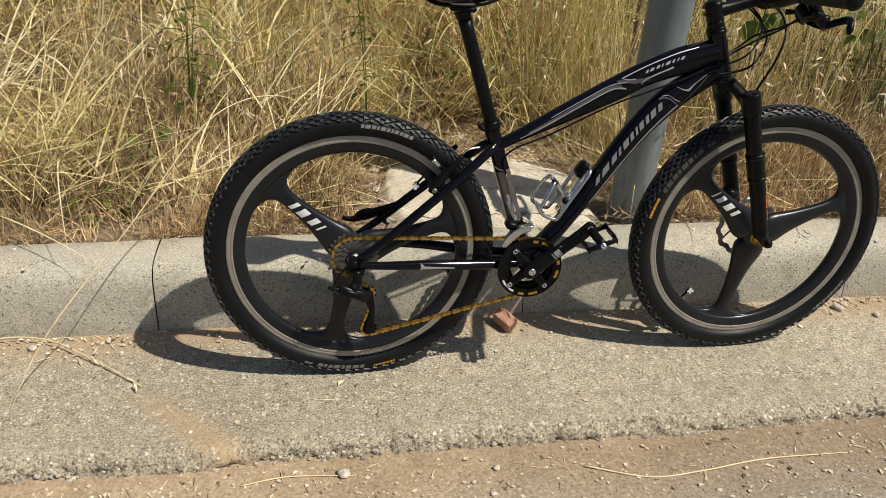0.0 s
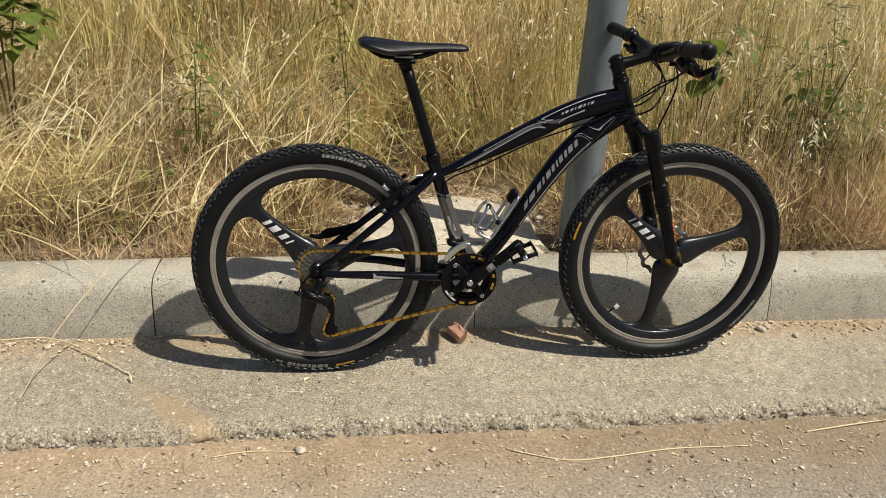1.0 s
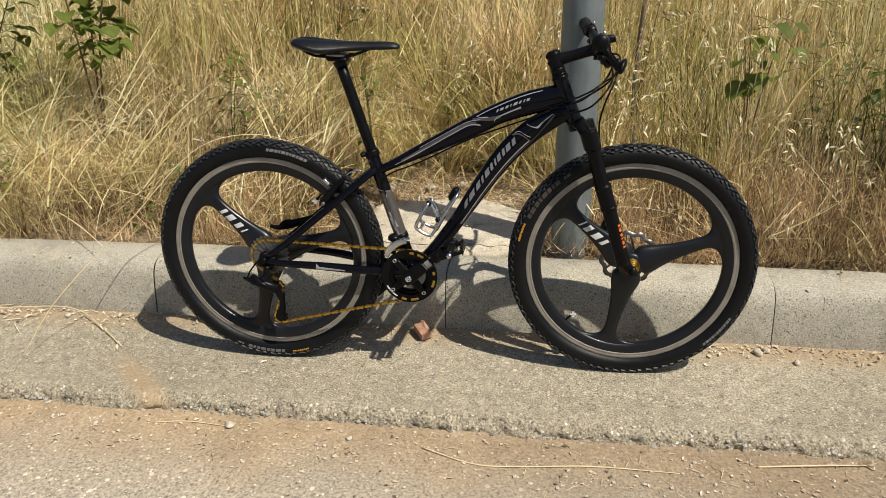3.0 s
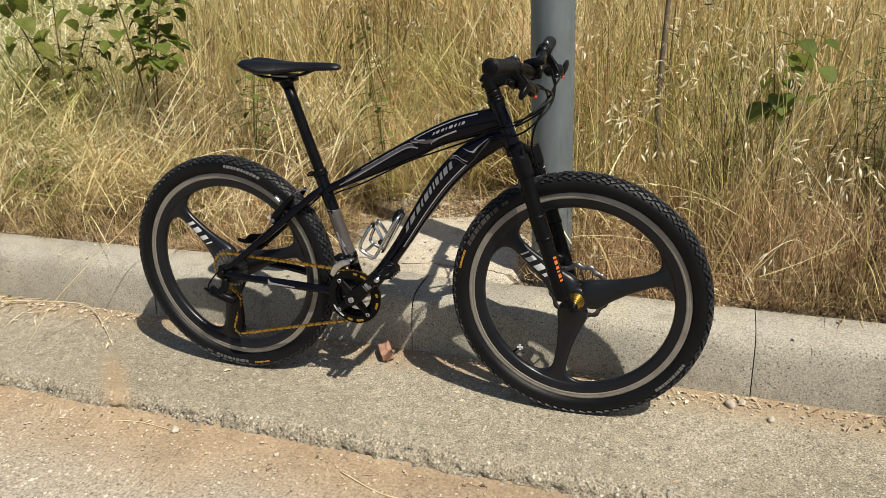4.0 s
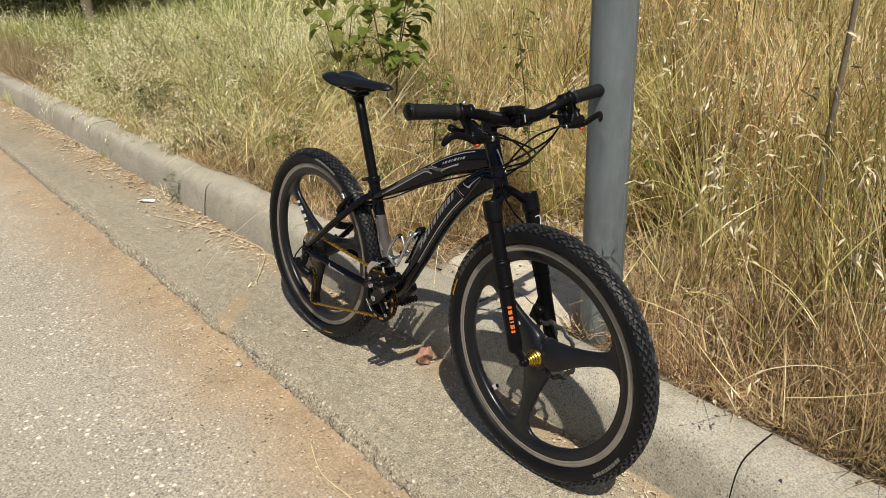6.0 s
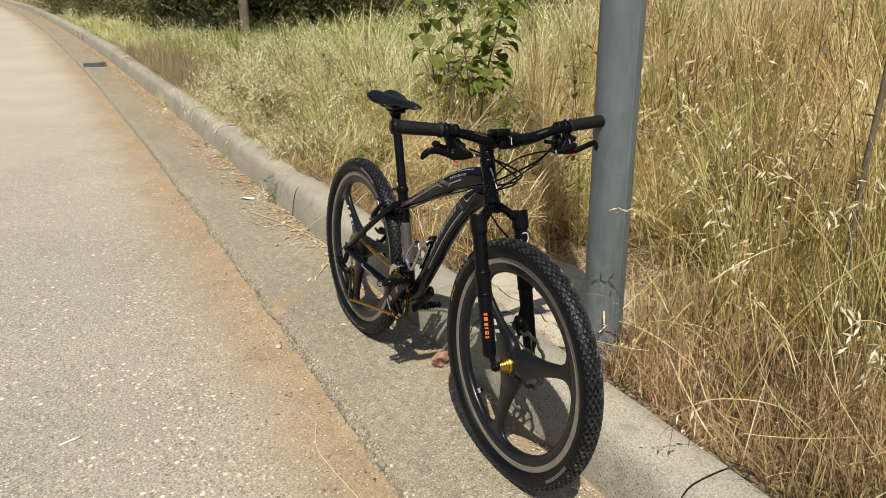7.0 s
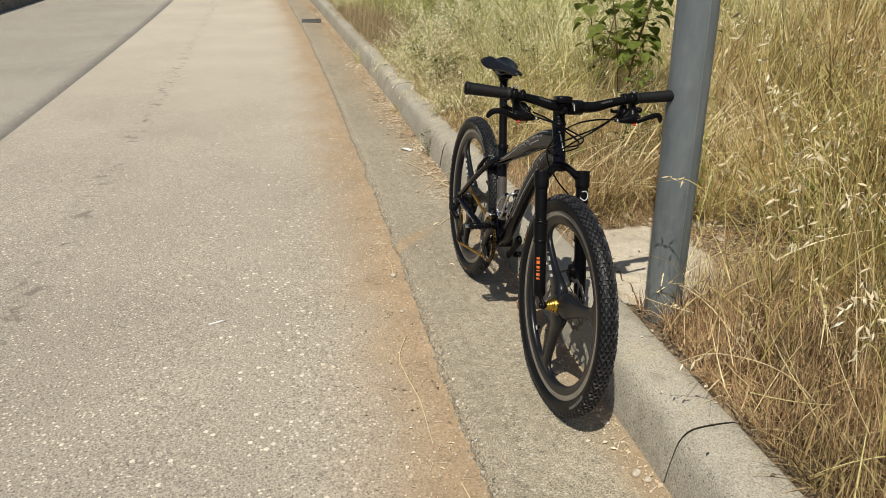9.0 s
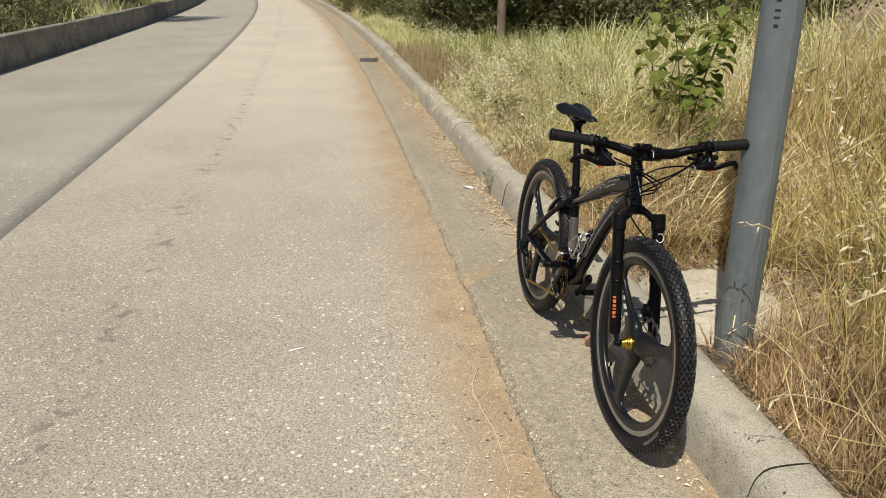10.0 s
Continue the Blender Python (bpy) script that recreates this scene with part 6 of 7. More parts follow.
def tufts(count, x0, x1, d0, d1, bias, blades, width, scale=1.0, segs=5, radius=0.06, droop=1.0, front=0.36):
    """Grass in tufts: blades that spring from one foot and fall outwards, each tuft with its own height and lean."""
    cx, cd = scatter(count, x0, x1, d0, d1, bias)
    ch = tall_profile(cx, cd) * rng.uniform(0.6, 1.35, count) * scale
    ok = keep_clear(cx, cd, ch) & (rng.uniform(0, 1, count) < np.clip((cd - front) / 0.4, 0.03, 1))
    cx, cd, ch = cx[ok], cd[ok], ch[ok]
    m = len(cx)
    lean_az, lean = rng.uniform(0, 2 * np.pi, m), np.clip(rng.normal(0.2, 0.35, m), 0, 1.1)
    rad = radius * rng.uniform(0.6, 1.6, m)
    who = np.repeat(np.arange(m), blades)
    n = len(who)
    a, r = rng.uniform(0, 2 * np.pi, n), np.sqrt(rng.uniform(0, 1, n))
    x = cx[who] + rad[who] * r * np.cos(a)
    d = cd[who] + rad[who] * r * np.sin(a)
    out = 0.12 + 0.5 * r
    vx = out * np.cos(a) + lean[who] * np.cos(lean_az[who]) + rng.normal(0, 0.12, n)
    vy = out * np.sin(a) + lean[who] * np.sin(lean_az[who]) + rng.normal(0, 0.12, n)
    az, amount = np.arctan2(vy, vx), np.hypot(vx, vy)
    h = ch[who] * rng.uniform(0.45, 1.15, n)
    th0 = 0.55 * amount * rng.uniform(0.4, 1.2, n)
    th1 = (0.35 + 1.1 * amount) * rng.uniform(0.3, 1.5, n) * droop
    wide = width * rng.uniform(0.6, 1.4, n) * (1 + 0.45 * np.maximum(0, d - 1.0))
    return x, d + bend(x), soil_height(x, d) - 0.02, h, az, th0, th1, wide, segs


def joined_sets(*sets):
    return tuple(np.concatenate([s[k] for s in sets]) for k in range(8)) + (sets[0][8],)


def tips_of(g):
    """Points and directions near the tips of what grow() gave, for the husks."""
    x, y, z, h, az, th0, th1, w, segs = g
    p = np.stack([x, y, z], 1)
    out = []
    for k in range(segs):
        th = th0 + th1 * (k / segs + 0.5 / segs)
        d = np.stack([np.sin(th) * np.cos(az), np.sin(th) * np.sin(az), np.cos(th)], 1)
        q = p + (h / segs)[:, None] * d
        out.append((p, q))
        p = q
    return out


def heads(g, share, count, size, loose=0.012, reach=0.35):
    """Husks that hang about the upper part of the stalks, share of which bear them."""
    pts = tips_of(g)
    n, segs = len(g[0]), g[8]
    pick = rng.uniform(0, 1, n) < share * (1 + 1.6 * field(g[0], g[1], 2.2, 95, 2))
    tip, dn, sz = [], [], []
    for j in range(count):
        s = (1 - reach * rng.uniform(0, 1, n)) * segs
        k = np.minimum(s.astype(int), segs - 1)
        a = np.stack([p[0] for p in pts])[k, np.arange(n)]
        b = np.stack([p[1] for p in pts])[k, np.arange(n)]
        c = a + (b - a) * (s - k)[:, None]
        off = rng.normal(0, loose, (n, 3)) - np.array([0, 0, loose * 0.8])
        hang = np.stack([rng.normal(0, 0.35, n), rng.normal(0, 0.35, n), -np.ones(n) * rng.uniform(0.2, 1.0, n)], 1) + (b - a) / np.linalg.norm(b - a, axis=1)[:, None] * 0.5
        hang /= np.linalg.norm(hang, axis=1)[:, None]
        tip.append((c + off)[pick])
        dn.append(hang[pick])
        sz.append((size * rng.uniform(0.7, 1.25, n))[pick])
    return husks(np.concatenate(tip), np.concatenate(dn), np.concatenate(sz))


def stuff(name, geo, mat, label, category):
    ob = new(name, raw_mesh(name, *geo, mat, False))
    return tagged(ob, label, category, kind="stuff")


def spread(g):
    """Wider ribbons further back, where single stalks blur together."""
    return g[:7] + (g[7] * (1 + 0.45 * np.maximum(0, g[1] - bend(g[0]) - 1.0)),) + g[8:]


def nodding(g, least, most):
    """Stalks whose tips arch over."""
    return g[:6] + (g[6] + rng.uniform(least, most, len(g[0])),) + g[7:]


g_leaf = spread(grow(8500, -3.0, 4.6, 0.20, 6.5, 1.8, 0.0080, 0.75, 0.9, 4))
g_tuft = joined_sets(tufts(230, -3.2, 0.3, 0.24, 6.0, 1.9, 48, 0.0058, 1.0), tufts(65, 0.3, 4.6, 0.5, 6.0, 1.5, 40, 0.0056, 1.0))
g_stem = joined_sets(spread(grow(3800, 0.45, 3.4, 0.34, 3.0, 1.4, 0.0044, 1.15, 0.25, 5, 1.0)), spread(grow(9500, -3.3, 4.6, 0.36, 7.0, 1.6, 0.0050, 1.25, 0.25, 5, 1.0)))
g_laid = spread(grow(12500, -3.2, 4.6, 0.25, 4.5, 1.7, 0.0060, 1.15, 1.9, 6))
g_oat = nodding(grow(3600, -6.0, 4.6, 0.34, 2.6, 1.7, 0.0024, 1.35, 0.25, 7, 1.0), 0.3, 1.5)
x, d = scatter(9000, -6.0, 3.0, 0.3, 2.6, 1.3)
ok = keep_clear(x, d, 0.3) & (rng.uniform(0, 1, 9000) < 0.12 + 0.88 * wild(x, d)) & (field(x, d, 1.8, 98, 2) > -0.1)
x, d = x[ok], d[ok]
n = len(x)
g_top = (x, d + bend(x), soil_height(x, d) + tall_profile(x, d) * rng.uniform(0.1, 0.75, n), rng.uniform(0.2, 0.6, n), flow(x, d) + rng.normal(0, 0.7, n), rng.uniform(0.5, 1.5, n), rng.uniform(0.2, 1.1, n), rng.uniform(0.0035, 0.0080, n), 6)
x, d = scatter(9000, -6.0, 4.6, 0.4, 4.0, 1.5)
ok = keep_clear(x, d, 0.3) & (field(x, d, 1.4, 97, 3) > 0.18)
x, d = x[ok], d[ok]
n = len(x)
d_front = rng.uniform(0.45, 1.3, 550)
x_front = rng.uniform(0.8, 2.6, 550)
x, d, n = np.concatenate([x, x_front]), np.concatenate([d, d_front]), n + 550
g_green = (x, d + bend(x), soil_height(x, d) - 0.02, tall_profile(x, d) * rng.uniform(0.4, 1.15, n), rng.uniform(0, 6.28, n), np.abs(rng.normal(0, 0.3, n)), rng.uniform(0, 0.9, n), rng.uniform(0.003, 0.006, n), 4)
stuff("dry_grass", joined(curved_blades(*g_leaf), curved_blades(*g_tuft), curved_blades(*g_stem), curved_blades(*g_laid, broken=True), curved_blades(*g_oat)), straw_mat, "tall dry straw-coloured grass on the verge", "grass")
stuff("lodged_straw", curved_blades(*g_top), lodged_mat, "pale straw lying flattened in swirls", "grass")
g_lush = grow(1200, 0.75, 3.4, 0.60, 2.2, 1.3, 0.0052, 1.05, 0.3, 5, 0.8)
stuff("green_grass", joined(curved_blades(*g_green), curved_blades(*g_lush), curved_blades(*tufts(46, -6.0, -2.2, 0.26, 3.0, 1.1, 60, 0.0062, 0.62, 4, 0.10, 1.0, 0.2)), curved_blades(*tufts(170, -11, -5.6, 0.8, 4.5, 1.0, 60, 0.0080, 1.1, 4, 0.14))), green_straw_mat, "thin patches of green grass among the straw", "grass")
stuff("brome_heads", heads(g_stem, 0.5, 10, 0.012, 0.006), brome_mat, "fine straw-coloured seed heads of the dry grass", "grass")
stuff("oat_heads", heads(g_oat, 0.42, 12, 0.032, 0.015, 0.4), seed_mat, "pale drooping wild oat seed heads", "grass")

# low brown thatch, lying every way, along the back of the kerb
x, d = scatter(52000, -6.0, 3.0, 0.15, 1.2, 1.9)
rag = np.where(x < -1.6, 0.15, 0.2) + 0.06 * field(x, d * 0, 2.3, 91, 3)
ok = (d > rag) & ((x > -1.7) | (rng.uniform(0, 1, len(x)) < np.where(d < 0.42, 0.6, 0.2))) & (field(x, d, 6.5, 94, 3) > rng.uniform(-0.7, 0.5, len(x))) & keep_clear(x, d, np.where(field(x, d, 5, 92, 2) > 0.0, 0.3, 0.05))
x, d = x[ok], d[ok]
n = len(x)
ln = rng.uniform(0.02, 0.17, n) * np.clip(0.45 + (d - 0.15) * 2.2, 0.45, 1.4)
thatch = curved_blades(x, d + bend(x), np.maximum(soil_height(x, d), np.where(d < 0.24, 0.172, 0)) + rng.uniform(0, 0.12, n) * np.clip((d - 0.18) * 4, 0, 1), ln, rng.uniform(0, 2 * np.pi, n), rng.uniform(0.5, 1.5, n), rng.normal(0, 0.6, n), rng.uniform(0.0014, 0.0048, n), 3)
x, d = scatter(28000, -5.0, 3.2, 0.21, 0.95, 1.5)
ok = (d > 0.235 + 0.05 * field(x, d * 0, 2.9, 93, 3)) & ((x > -1.7) | (rng.uniform(0, 1, len(x)) < np.where(d < 0.40, 0.45, 0.15))) & keep_clear(x, d, np.full(len(x), 0.3)) & (field(x, d, 5.0, 99, 3) > rng.uniform(-0.75, 0.4, len(x)))
x, d = x[ok], d[ok]
n = len(x)
brush = curved_blades(x, d + bend(x), soil_height(x, d), rng.uniform(0.08, 0.34, n) * np.clip((d - 0.05) * 3.0, 0.5, 1.15), rng.uniform(0, 2 * np.pi, n), np.abs(rng.normal(0, 0.55, n)), rng.normal(0.2, 0.6, n), rng.uniform(0.0014, 0.0040, n), 3)
x, d = scatter(9000, 0.45, 2.8, 0.22, 0.85, 1.2)
ok = (d > 0.24 + 0.05 * field(x, d * 0, 3.1, 96, 3)) & keep_clear(x, d, np.full(len(x), 0.3)) & (field(x, d, 7.0, 90, 3) > rng.uniform(-0.8, 0.35, len(x)))
x, d = x[ok], d[ok]
n = len(x)
tangle = curved_blades(x, d + bend(x), soil_height(x, d), rng.uniform(0.06, 0.22, n), rng.uniform(0, 2 * np.pi, n), np.abs(rng.normal(0.2, 0.7, n)), rng.normal(0.6, 1.1, n), rng.uniform(0.0014, 0.0036, n), 4)
x, d = scatter(9000, -0.62, 1.0, 0.28, 1.0, 1.0)
pad = ((x - 0.0) / 0.40) ** 4 + ((d - 0.40) / 0.25) ** 4
ok = (pad > 0.75 + 0.5 * field(x, d, 9, 83, 2)) & (field(x, d, 5.5, 84, 3) > rng.uniform(-0.6, 0.5, len(x)))
x, d = x[ok], d[ok]
n = len(x)
mulch = curved_blades(x, d + bend(x), np.maximum(soil_height(x, d), np.where(pad[ok] < 1.6, 0.165, 0)) + rng.uniform(0.0, 0.02, n), rng.uniform(0.015, 0.10, n), rng.uniform(0, 2 * np.pi, n), rng.uniform(0.9, 1.6, n), rng.normal(0, 0.5, n), rng.uniform(0.0016, 0.0050, n), 3)
thatch = joined(thatch, brush, tangle, mulch)
x, d = scatter(1900, -4.0, 2.8, 0.20, 0.95, 1.2)
ok = (d > 0.22 + 0.06 * field(x, d * 0, 3.4, 88, 3)) & keep_clear(x, d, np.full(len(x), 0.3)) & (field(x, d, 2.6, 87, 2) + 0.25 * (x > 0.4) > rng.uniform(-0.5, 0.6, len(x)))
x, d = x[ok], d[ok]
n = len(x)
stuff("fallen_straw", curved_blades(x, d + bend(x), soil_height(x, d) + rng.uniform(0.02, 0.16, n), rng.uniform(0.12, 0.42, n), rng.uniform(0, 2 * np.pi, n), rng.uniform(0.5, 1.5, n), rng.normal(0.1, 0.5, n), rng.uniform(0.0022, 0.0046, n), 5), lodged_mat, "pale fallen straws lying over the brown thatch", "grass")
stuff("brown_thatch", thatch, brush_mat, "low matted brown thatch behind the kerb", "grass")

# the verge further along the road
g_far = grow(20000, -46, -8.5, 0.22, 6.5, 1.6, 0.011, 1.05, 0.5, 3)
g_clump = tufts(150, -13, -2.8, 0.9, 4.5, 1.0, 60, 0.0085, 1.15, 5, 0.14, 1.6)
g_pale = joined_sets(tufts(88, -5.8, -2.3, 0.26, 2.3, 1.05, 130, 0.0070, 1.0, 6, 0.15, 1.5, 0.12), tufts(55, -5.4, -2.2, 0.22, 0.55, 1.0, 80, 0.0056, 1.1, 6, 0.08, 2.2, 0.0))
g_clump2 = tufts(420, -42, -12, 0.26, 6.0, 1.5, 45, 0.014, 1.2, 4, 0.14)
g_verge = tufts(260, -22, -8.6, 0.2, 1.3, 1.0, 45, 0.010, 0.9, 4, 0.14, 1.3, 0.0)
g_mid = nodding(grow(3800, -12, -2.2, 0.22, 3.5, 1.5, 0.0042, 1.3, 0.3, 6, 1.0), 0.2, 1.3)
stuff("verge_grass", joined(curved_blades(*g_far), curved_blades(*g_mid), curved_blades(*g_clump), curved_blades(*g_clump2), curved_blades(*g_verge)), far_straw_mat, "pale green and straw verge grass along the road", "grass")
stuff("pale_tussocks", curved_blades(*g_pale), tussock_mat, "pale bleached grass tussocks behind the kerb", "grass")
stuff("verge_seed_heads", joined(heads(g_mid, 0.9, 12, 0.034, 0.018, 0.4), heads(g_pale, 0.2, 6, 0.030, 0.014)), seed_mat, "pale seed heads of the verge grass", "grass")
x, d = scatter(13000, -10.5, -6.0, 0.16, 1.0, 1.5)
ok = field(x, d, 3.2, 121, 3) > rng.uniform(-0.6, 0.5, len(x))
x, d = x[ok], d[ok]
n = len(x)
stuff("dry_scrub", curved_blades(x, d + bend(x), soil_height(x, d), rng.uniform(0.08, 0.36, n), rng.uniform(0, 6.28, n), np.abs(rng.normal(0, 0.9, n)), rng.normal(0.3, 0.6, n), rng.uniform(0.003, 0.008, n), 3), scrub_mat, "low grey-brown dry scrub behind the kerb", "scrub")
for fx, fh, seed_n in ((-6.3, 0.24, 60), (-2.55, 0.10, 30), (-3.6, 0.12, 26)):
    x = rng.normal(fx, 0.05, seed_n)
    d = -np.abs(rng.normal(0.015, 0.02, seed_n))
    tuft = new("kerb_tuft", raw_mesh("kerb_tuft", *curved_blades(x, d + bend(x), np.full(seed_n, -0.012), rng.uniform(0.5, 1.1, seed_n) * fh, rng.uniform(np.pi, 2 * np.pi, seed_n), np.abs(rng.normal(0, 0.3, seed_n)), rng.uniform(0, 0.9, seed_n), rng.uniform(0.002, 0.004, seed_n), 4), tussock_mat, False))
    tagged(tuft, "small dry grass tuft growing at the foot of the kerb", "grass tuft", "tufts at the kerb foot")
x, d = scatter(16000, -40, 4, -14, -6.5, 1.0)
n = len(x)
stuff("field_grass", curved_blades(x, d + bend(x), np.full(n, 0.0), rng.uniform(0.4, 1.1, n), rng.uniform(0, 6.28, n), rng.uniform(0, 0.4, n), rng.uniform(0.2, 1.0, n), rng.uniform(0.012, 0.03, n), 3), far_straw_mat, "tall pale grass behind the low wall", "grass")


# broad-leaved plants
def leaf_geo(at, out, size, fold=0.35, droop=0.5):
    """A heart-shaped leaf that hangs from at in the direction out, folded on its midrib."""
    out = np.asarray(out, float)
    out /= np.linalg.norm(out)
    up = np.array([0, 0, 1.0])
    side = np.cross(out, up)
    side /= np.linalg.norm(side) + 1e-9
    nor = np.cross(side, out)
    prof = [(0.0, 0.0), (0.03, 0.30), (0.18, 0.48), (0.42, 0.52), (0.66, 0.40), (0.86, 0.19), (1.0, 0.0)]
    v = []
    for s, w in prof:
        c = np.asarray(at) + out * size * s - up * size * droop * s * s * 0.5
        v += [c - side * w * size + nor * fold * w * size, c, c + side * w * size + nor * fold * w * size]
    return np.array(v), grid_quads(len(prof), 3), np.zeros((0, 3), int)


def leafy_plant(name, label, foot, height, leaves, size, spread, seed, mat, low=0.3, girth=0.005):
    r = random.Random(seed)
    root = new(name)
    tagged(root, label, "plant")
    root.location = foot
    stems, lf = [], []
    for b in range(3):
        a = r.uniform(0, 6.28)
        top = np.array([math.cos(a) * spread * 0.6, math.sin(a) * spread * 0.6, height * r.uniform(0.75, 1.0)])
        stems.append(bar([np.zeros(3), top * np.array([0.3, 0.3, 0.5]), top], [girth, girth * 0.8, girth * 0.36], 12, 7))
        for k in range(leaves // 3):
            f = r.uniform(low, 1.0)
            p = top * np.array([f * 0.8, f * 0.8, f])
            la = r.uniform(0, 6.28)
            o = np.array([math.cos(la), math.sin(la), r.uniform(-0.5, 0.35)])
            q = p + o * r.uniform(0.03, 0.09)
            lf.append(joined(bar([p, (p + q) / 2 + [0, 0, 0.006], q], [0.0014, 0.0012, 0.001], 4, 5), leaf_geo(q, o + np.array([0, 0, -0.25]), size * r.uniform(0.6, 1.2), r.uniform(0.1, 0.5), r.uniform(0.2, 1.0))))
    for g in stems:
        geo_part("stem", g, stem_mat if girth > 0.003 else mat, root)
    for g in lf:
        geo_part("leaf", g, mat, root)
    return root


leafy_plant("broadleaf_plant", "young tree shoot with heart-shaped green leaves in dry grass", (-1.78, 1.08, 0.17), 1.32, 120, 0.074, 0.44, 3, leaf_mat, 0.40)
leafy_plant("broadleaf_plant", "small shoot with round green leaves in dry grass", (1.06, 0.90, 0.15), 0.74, 15, 0.078, 0.13, 5, leaf_mat, 0.62, 0.0035)
leafy_plant("broadleaf_plant", "leafy green shoot standing in the tall grass", (1.62, 0.95, 0.15), 0.60, 21, 0.06, 0.16, 8, leaf_mat, 0.3)
leafy_plant("green_weed", "small soft green weed among the dry grass", (-0.10, 1.15, 0.15), 0.34, 36, 0.026, 0.14, 11, leaf_mat, 0.1, 0.002)
leafy_plant("green_weed", "small green weed at the back of the kerb", (-1.18, 0.34, 0.14), 0.12, 36, 0.022, 0.16, 12, leaf_mat, 0.0)
leafy_plant("green_weed", "small green weed among brown thatch", (-1.1, 0.5, 0.15), 0.25, 30, 0.03, 0.14, 13, leaf_mat, 0.1)
leafy_plant("green_weed", "thin feathery green weed in the dry grass", (1.55, 0.85, 0.15), 0.62, 42, 0.024, 0.34, 14, dark_leaf_mat, 0.2, 0.002)
leafy_plant("green_weed", "tall thin dark green thistle stem in the grass", (-0.98, 0.72, 0.15), 0.74, 45, 0.026, 0.16, 18, leaf_mat, 0.15, 0.0022)
leafy_plant("green_weed", "tall thin dark green weed stem in the grass", (-0.40, 0.80, 0.15), 0.90, 39, 0.022, 0.10, 19, leaf_mat, 0.1, 0.0018)
leafy_plant("green_weed", "fresh green weed at the edge of bare soil", (0.2, 1.45, 0.17), 0.40, 45, 0.024, 0.14, 20, leaf_mat, 0.1, 0.002)
for wx, wy, wh, ws in ((1.35, 0.98, 0.72, 41), (1.78, 1.12, 0.78, 42), (1.5, 0.7, 0.5, 43), (1.95, 0.85, 0.6, 44)):
    leafy_plant("green_weed", "feathery dark green weed in the dry grass", (wx, wy, 0.15), wh, 51, 0.020, 0.22, ws, dark_leaf_mat, 0.3, 0.0018)
leafy_plant("green_weed", "small dusty green weed rooted at the foot of the kerb", (-2.36, -0.012, -0.008), 0.16, 33, 0.014, 0.12, 25, dark_leaf_mat, 0.1, 0.0012)
for wx, wy, wh, ws in ((-3.75, 0.34, 0.30, 51), (-4.0, 0.42, 0.34, 52), (-3.5, 0.5, 0.30, 53), (-4.4, 0.36, 0.32, 54), (-5.3, 0.9, 0.52, 55), (-3.2, 0.95, 0.48, 56), (-4.6, 1.2, 0.55, 57)):
    leafy_plant("green_weed", "low dusty dark green weed at the back of the kerb", (wx, wy, 0.15), wh, 72, 0.026, 0.30, ws, dark_leaf_mat, 0.15, 0.0022)
leafy_plant("green_weed", "bright green weed among pale tussocks", (-2.9, 0.62, 0.15), 0.34, 60, 0.028, 0.26, 58, leaf_mat, 0.15, 0.0022)
leafy_plant("green_weed", "patch of fresh green weed in the verge", (-2.0, 0.55, 0.15), 0.28, 45, 0.03, 0.2, 15, leaf_mat, 0.1)


# trees and shrubs
def crown_geo(centre, radius, clumps, leaves, size, seed):
    r = np.random.default_rng(seed)
    c = r.normal(size=(clumps, 3))
    c /= np.linalg.norm(c, axis=1)[:, None]
    c = np.asarray(centre) + c * np.asarray(radius) * r.uniform(0.35, 1.0, clumps)[:, None]
    who = r.integers(0, clumps, leaves)
    p = c[who] + r.normal(0, 0.16, (leaves, 3)) * np.mean(radius)
    a = r.normal(size=(leaves, 3))
    a /= np.linalg.norm(a, axis=1)[:, None]
    b = np.cross(a, r.normal(size=(leaves, 3)))
    b /= np.linalg.norm(b, axis=1)[:, None]
    s = size * r.uniform(0.6, 1.3, leaves)[:, None]
    v = np.stack([p - a * s, p + b * s * 0.45, p + a * s, p - b * s * 0.45], 1).reshape(-1, 3)
    i = (np.arange(leaves) * 4)[:, None]
    return v, i + np.array([[0, 1, 2, 3]]), np.zeros((0, 3), int)


def shrub(foot, radius, seed, label="dark green shrub beside the road"):
    root = new("shrub")
    tagged(root, label, "shrub")
    root.location = foot
    geo_part("crown", crown_geo((0, 0, radius[2] * 0.8), radius, 70, 11000, 0.042, seed), dark_leaf_mat, root)
    geo_part("stem", joined(*[bar([(0, 0, -0.1), (0.2 * math.cos(k), 0.2 * math.sin(k), radius[2] * 0.5), (0.5 * radius[0] * math.cos(k), 0.5 * radius[1] * math.sin(k), radius[2])], [0.03, 0.02, 0.01], 6, 7) for k in (0.3, 2.2, 4.4)]), bark_mat, root)


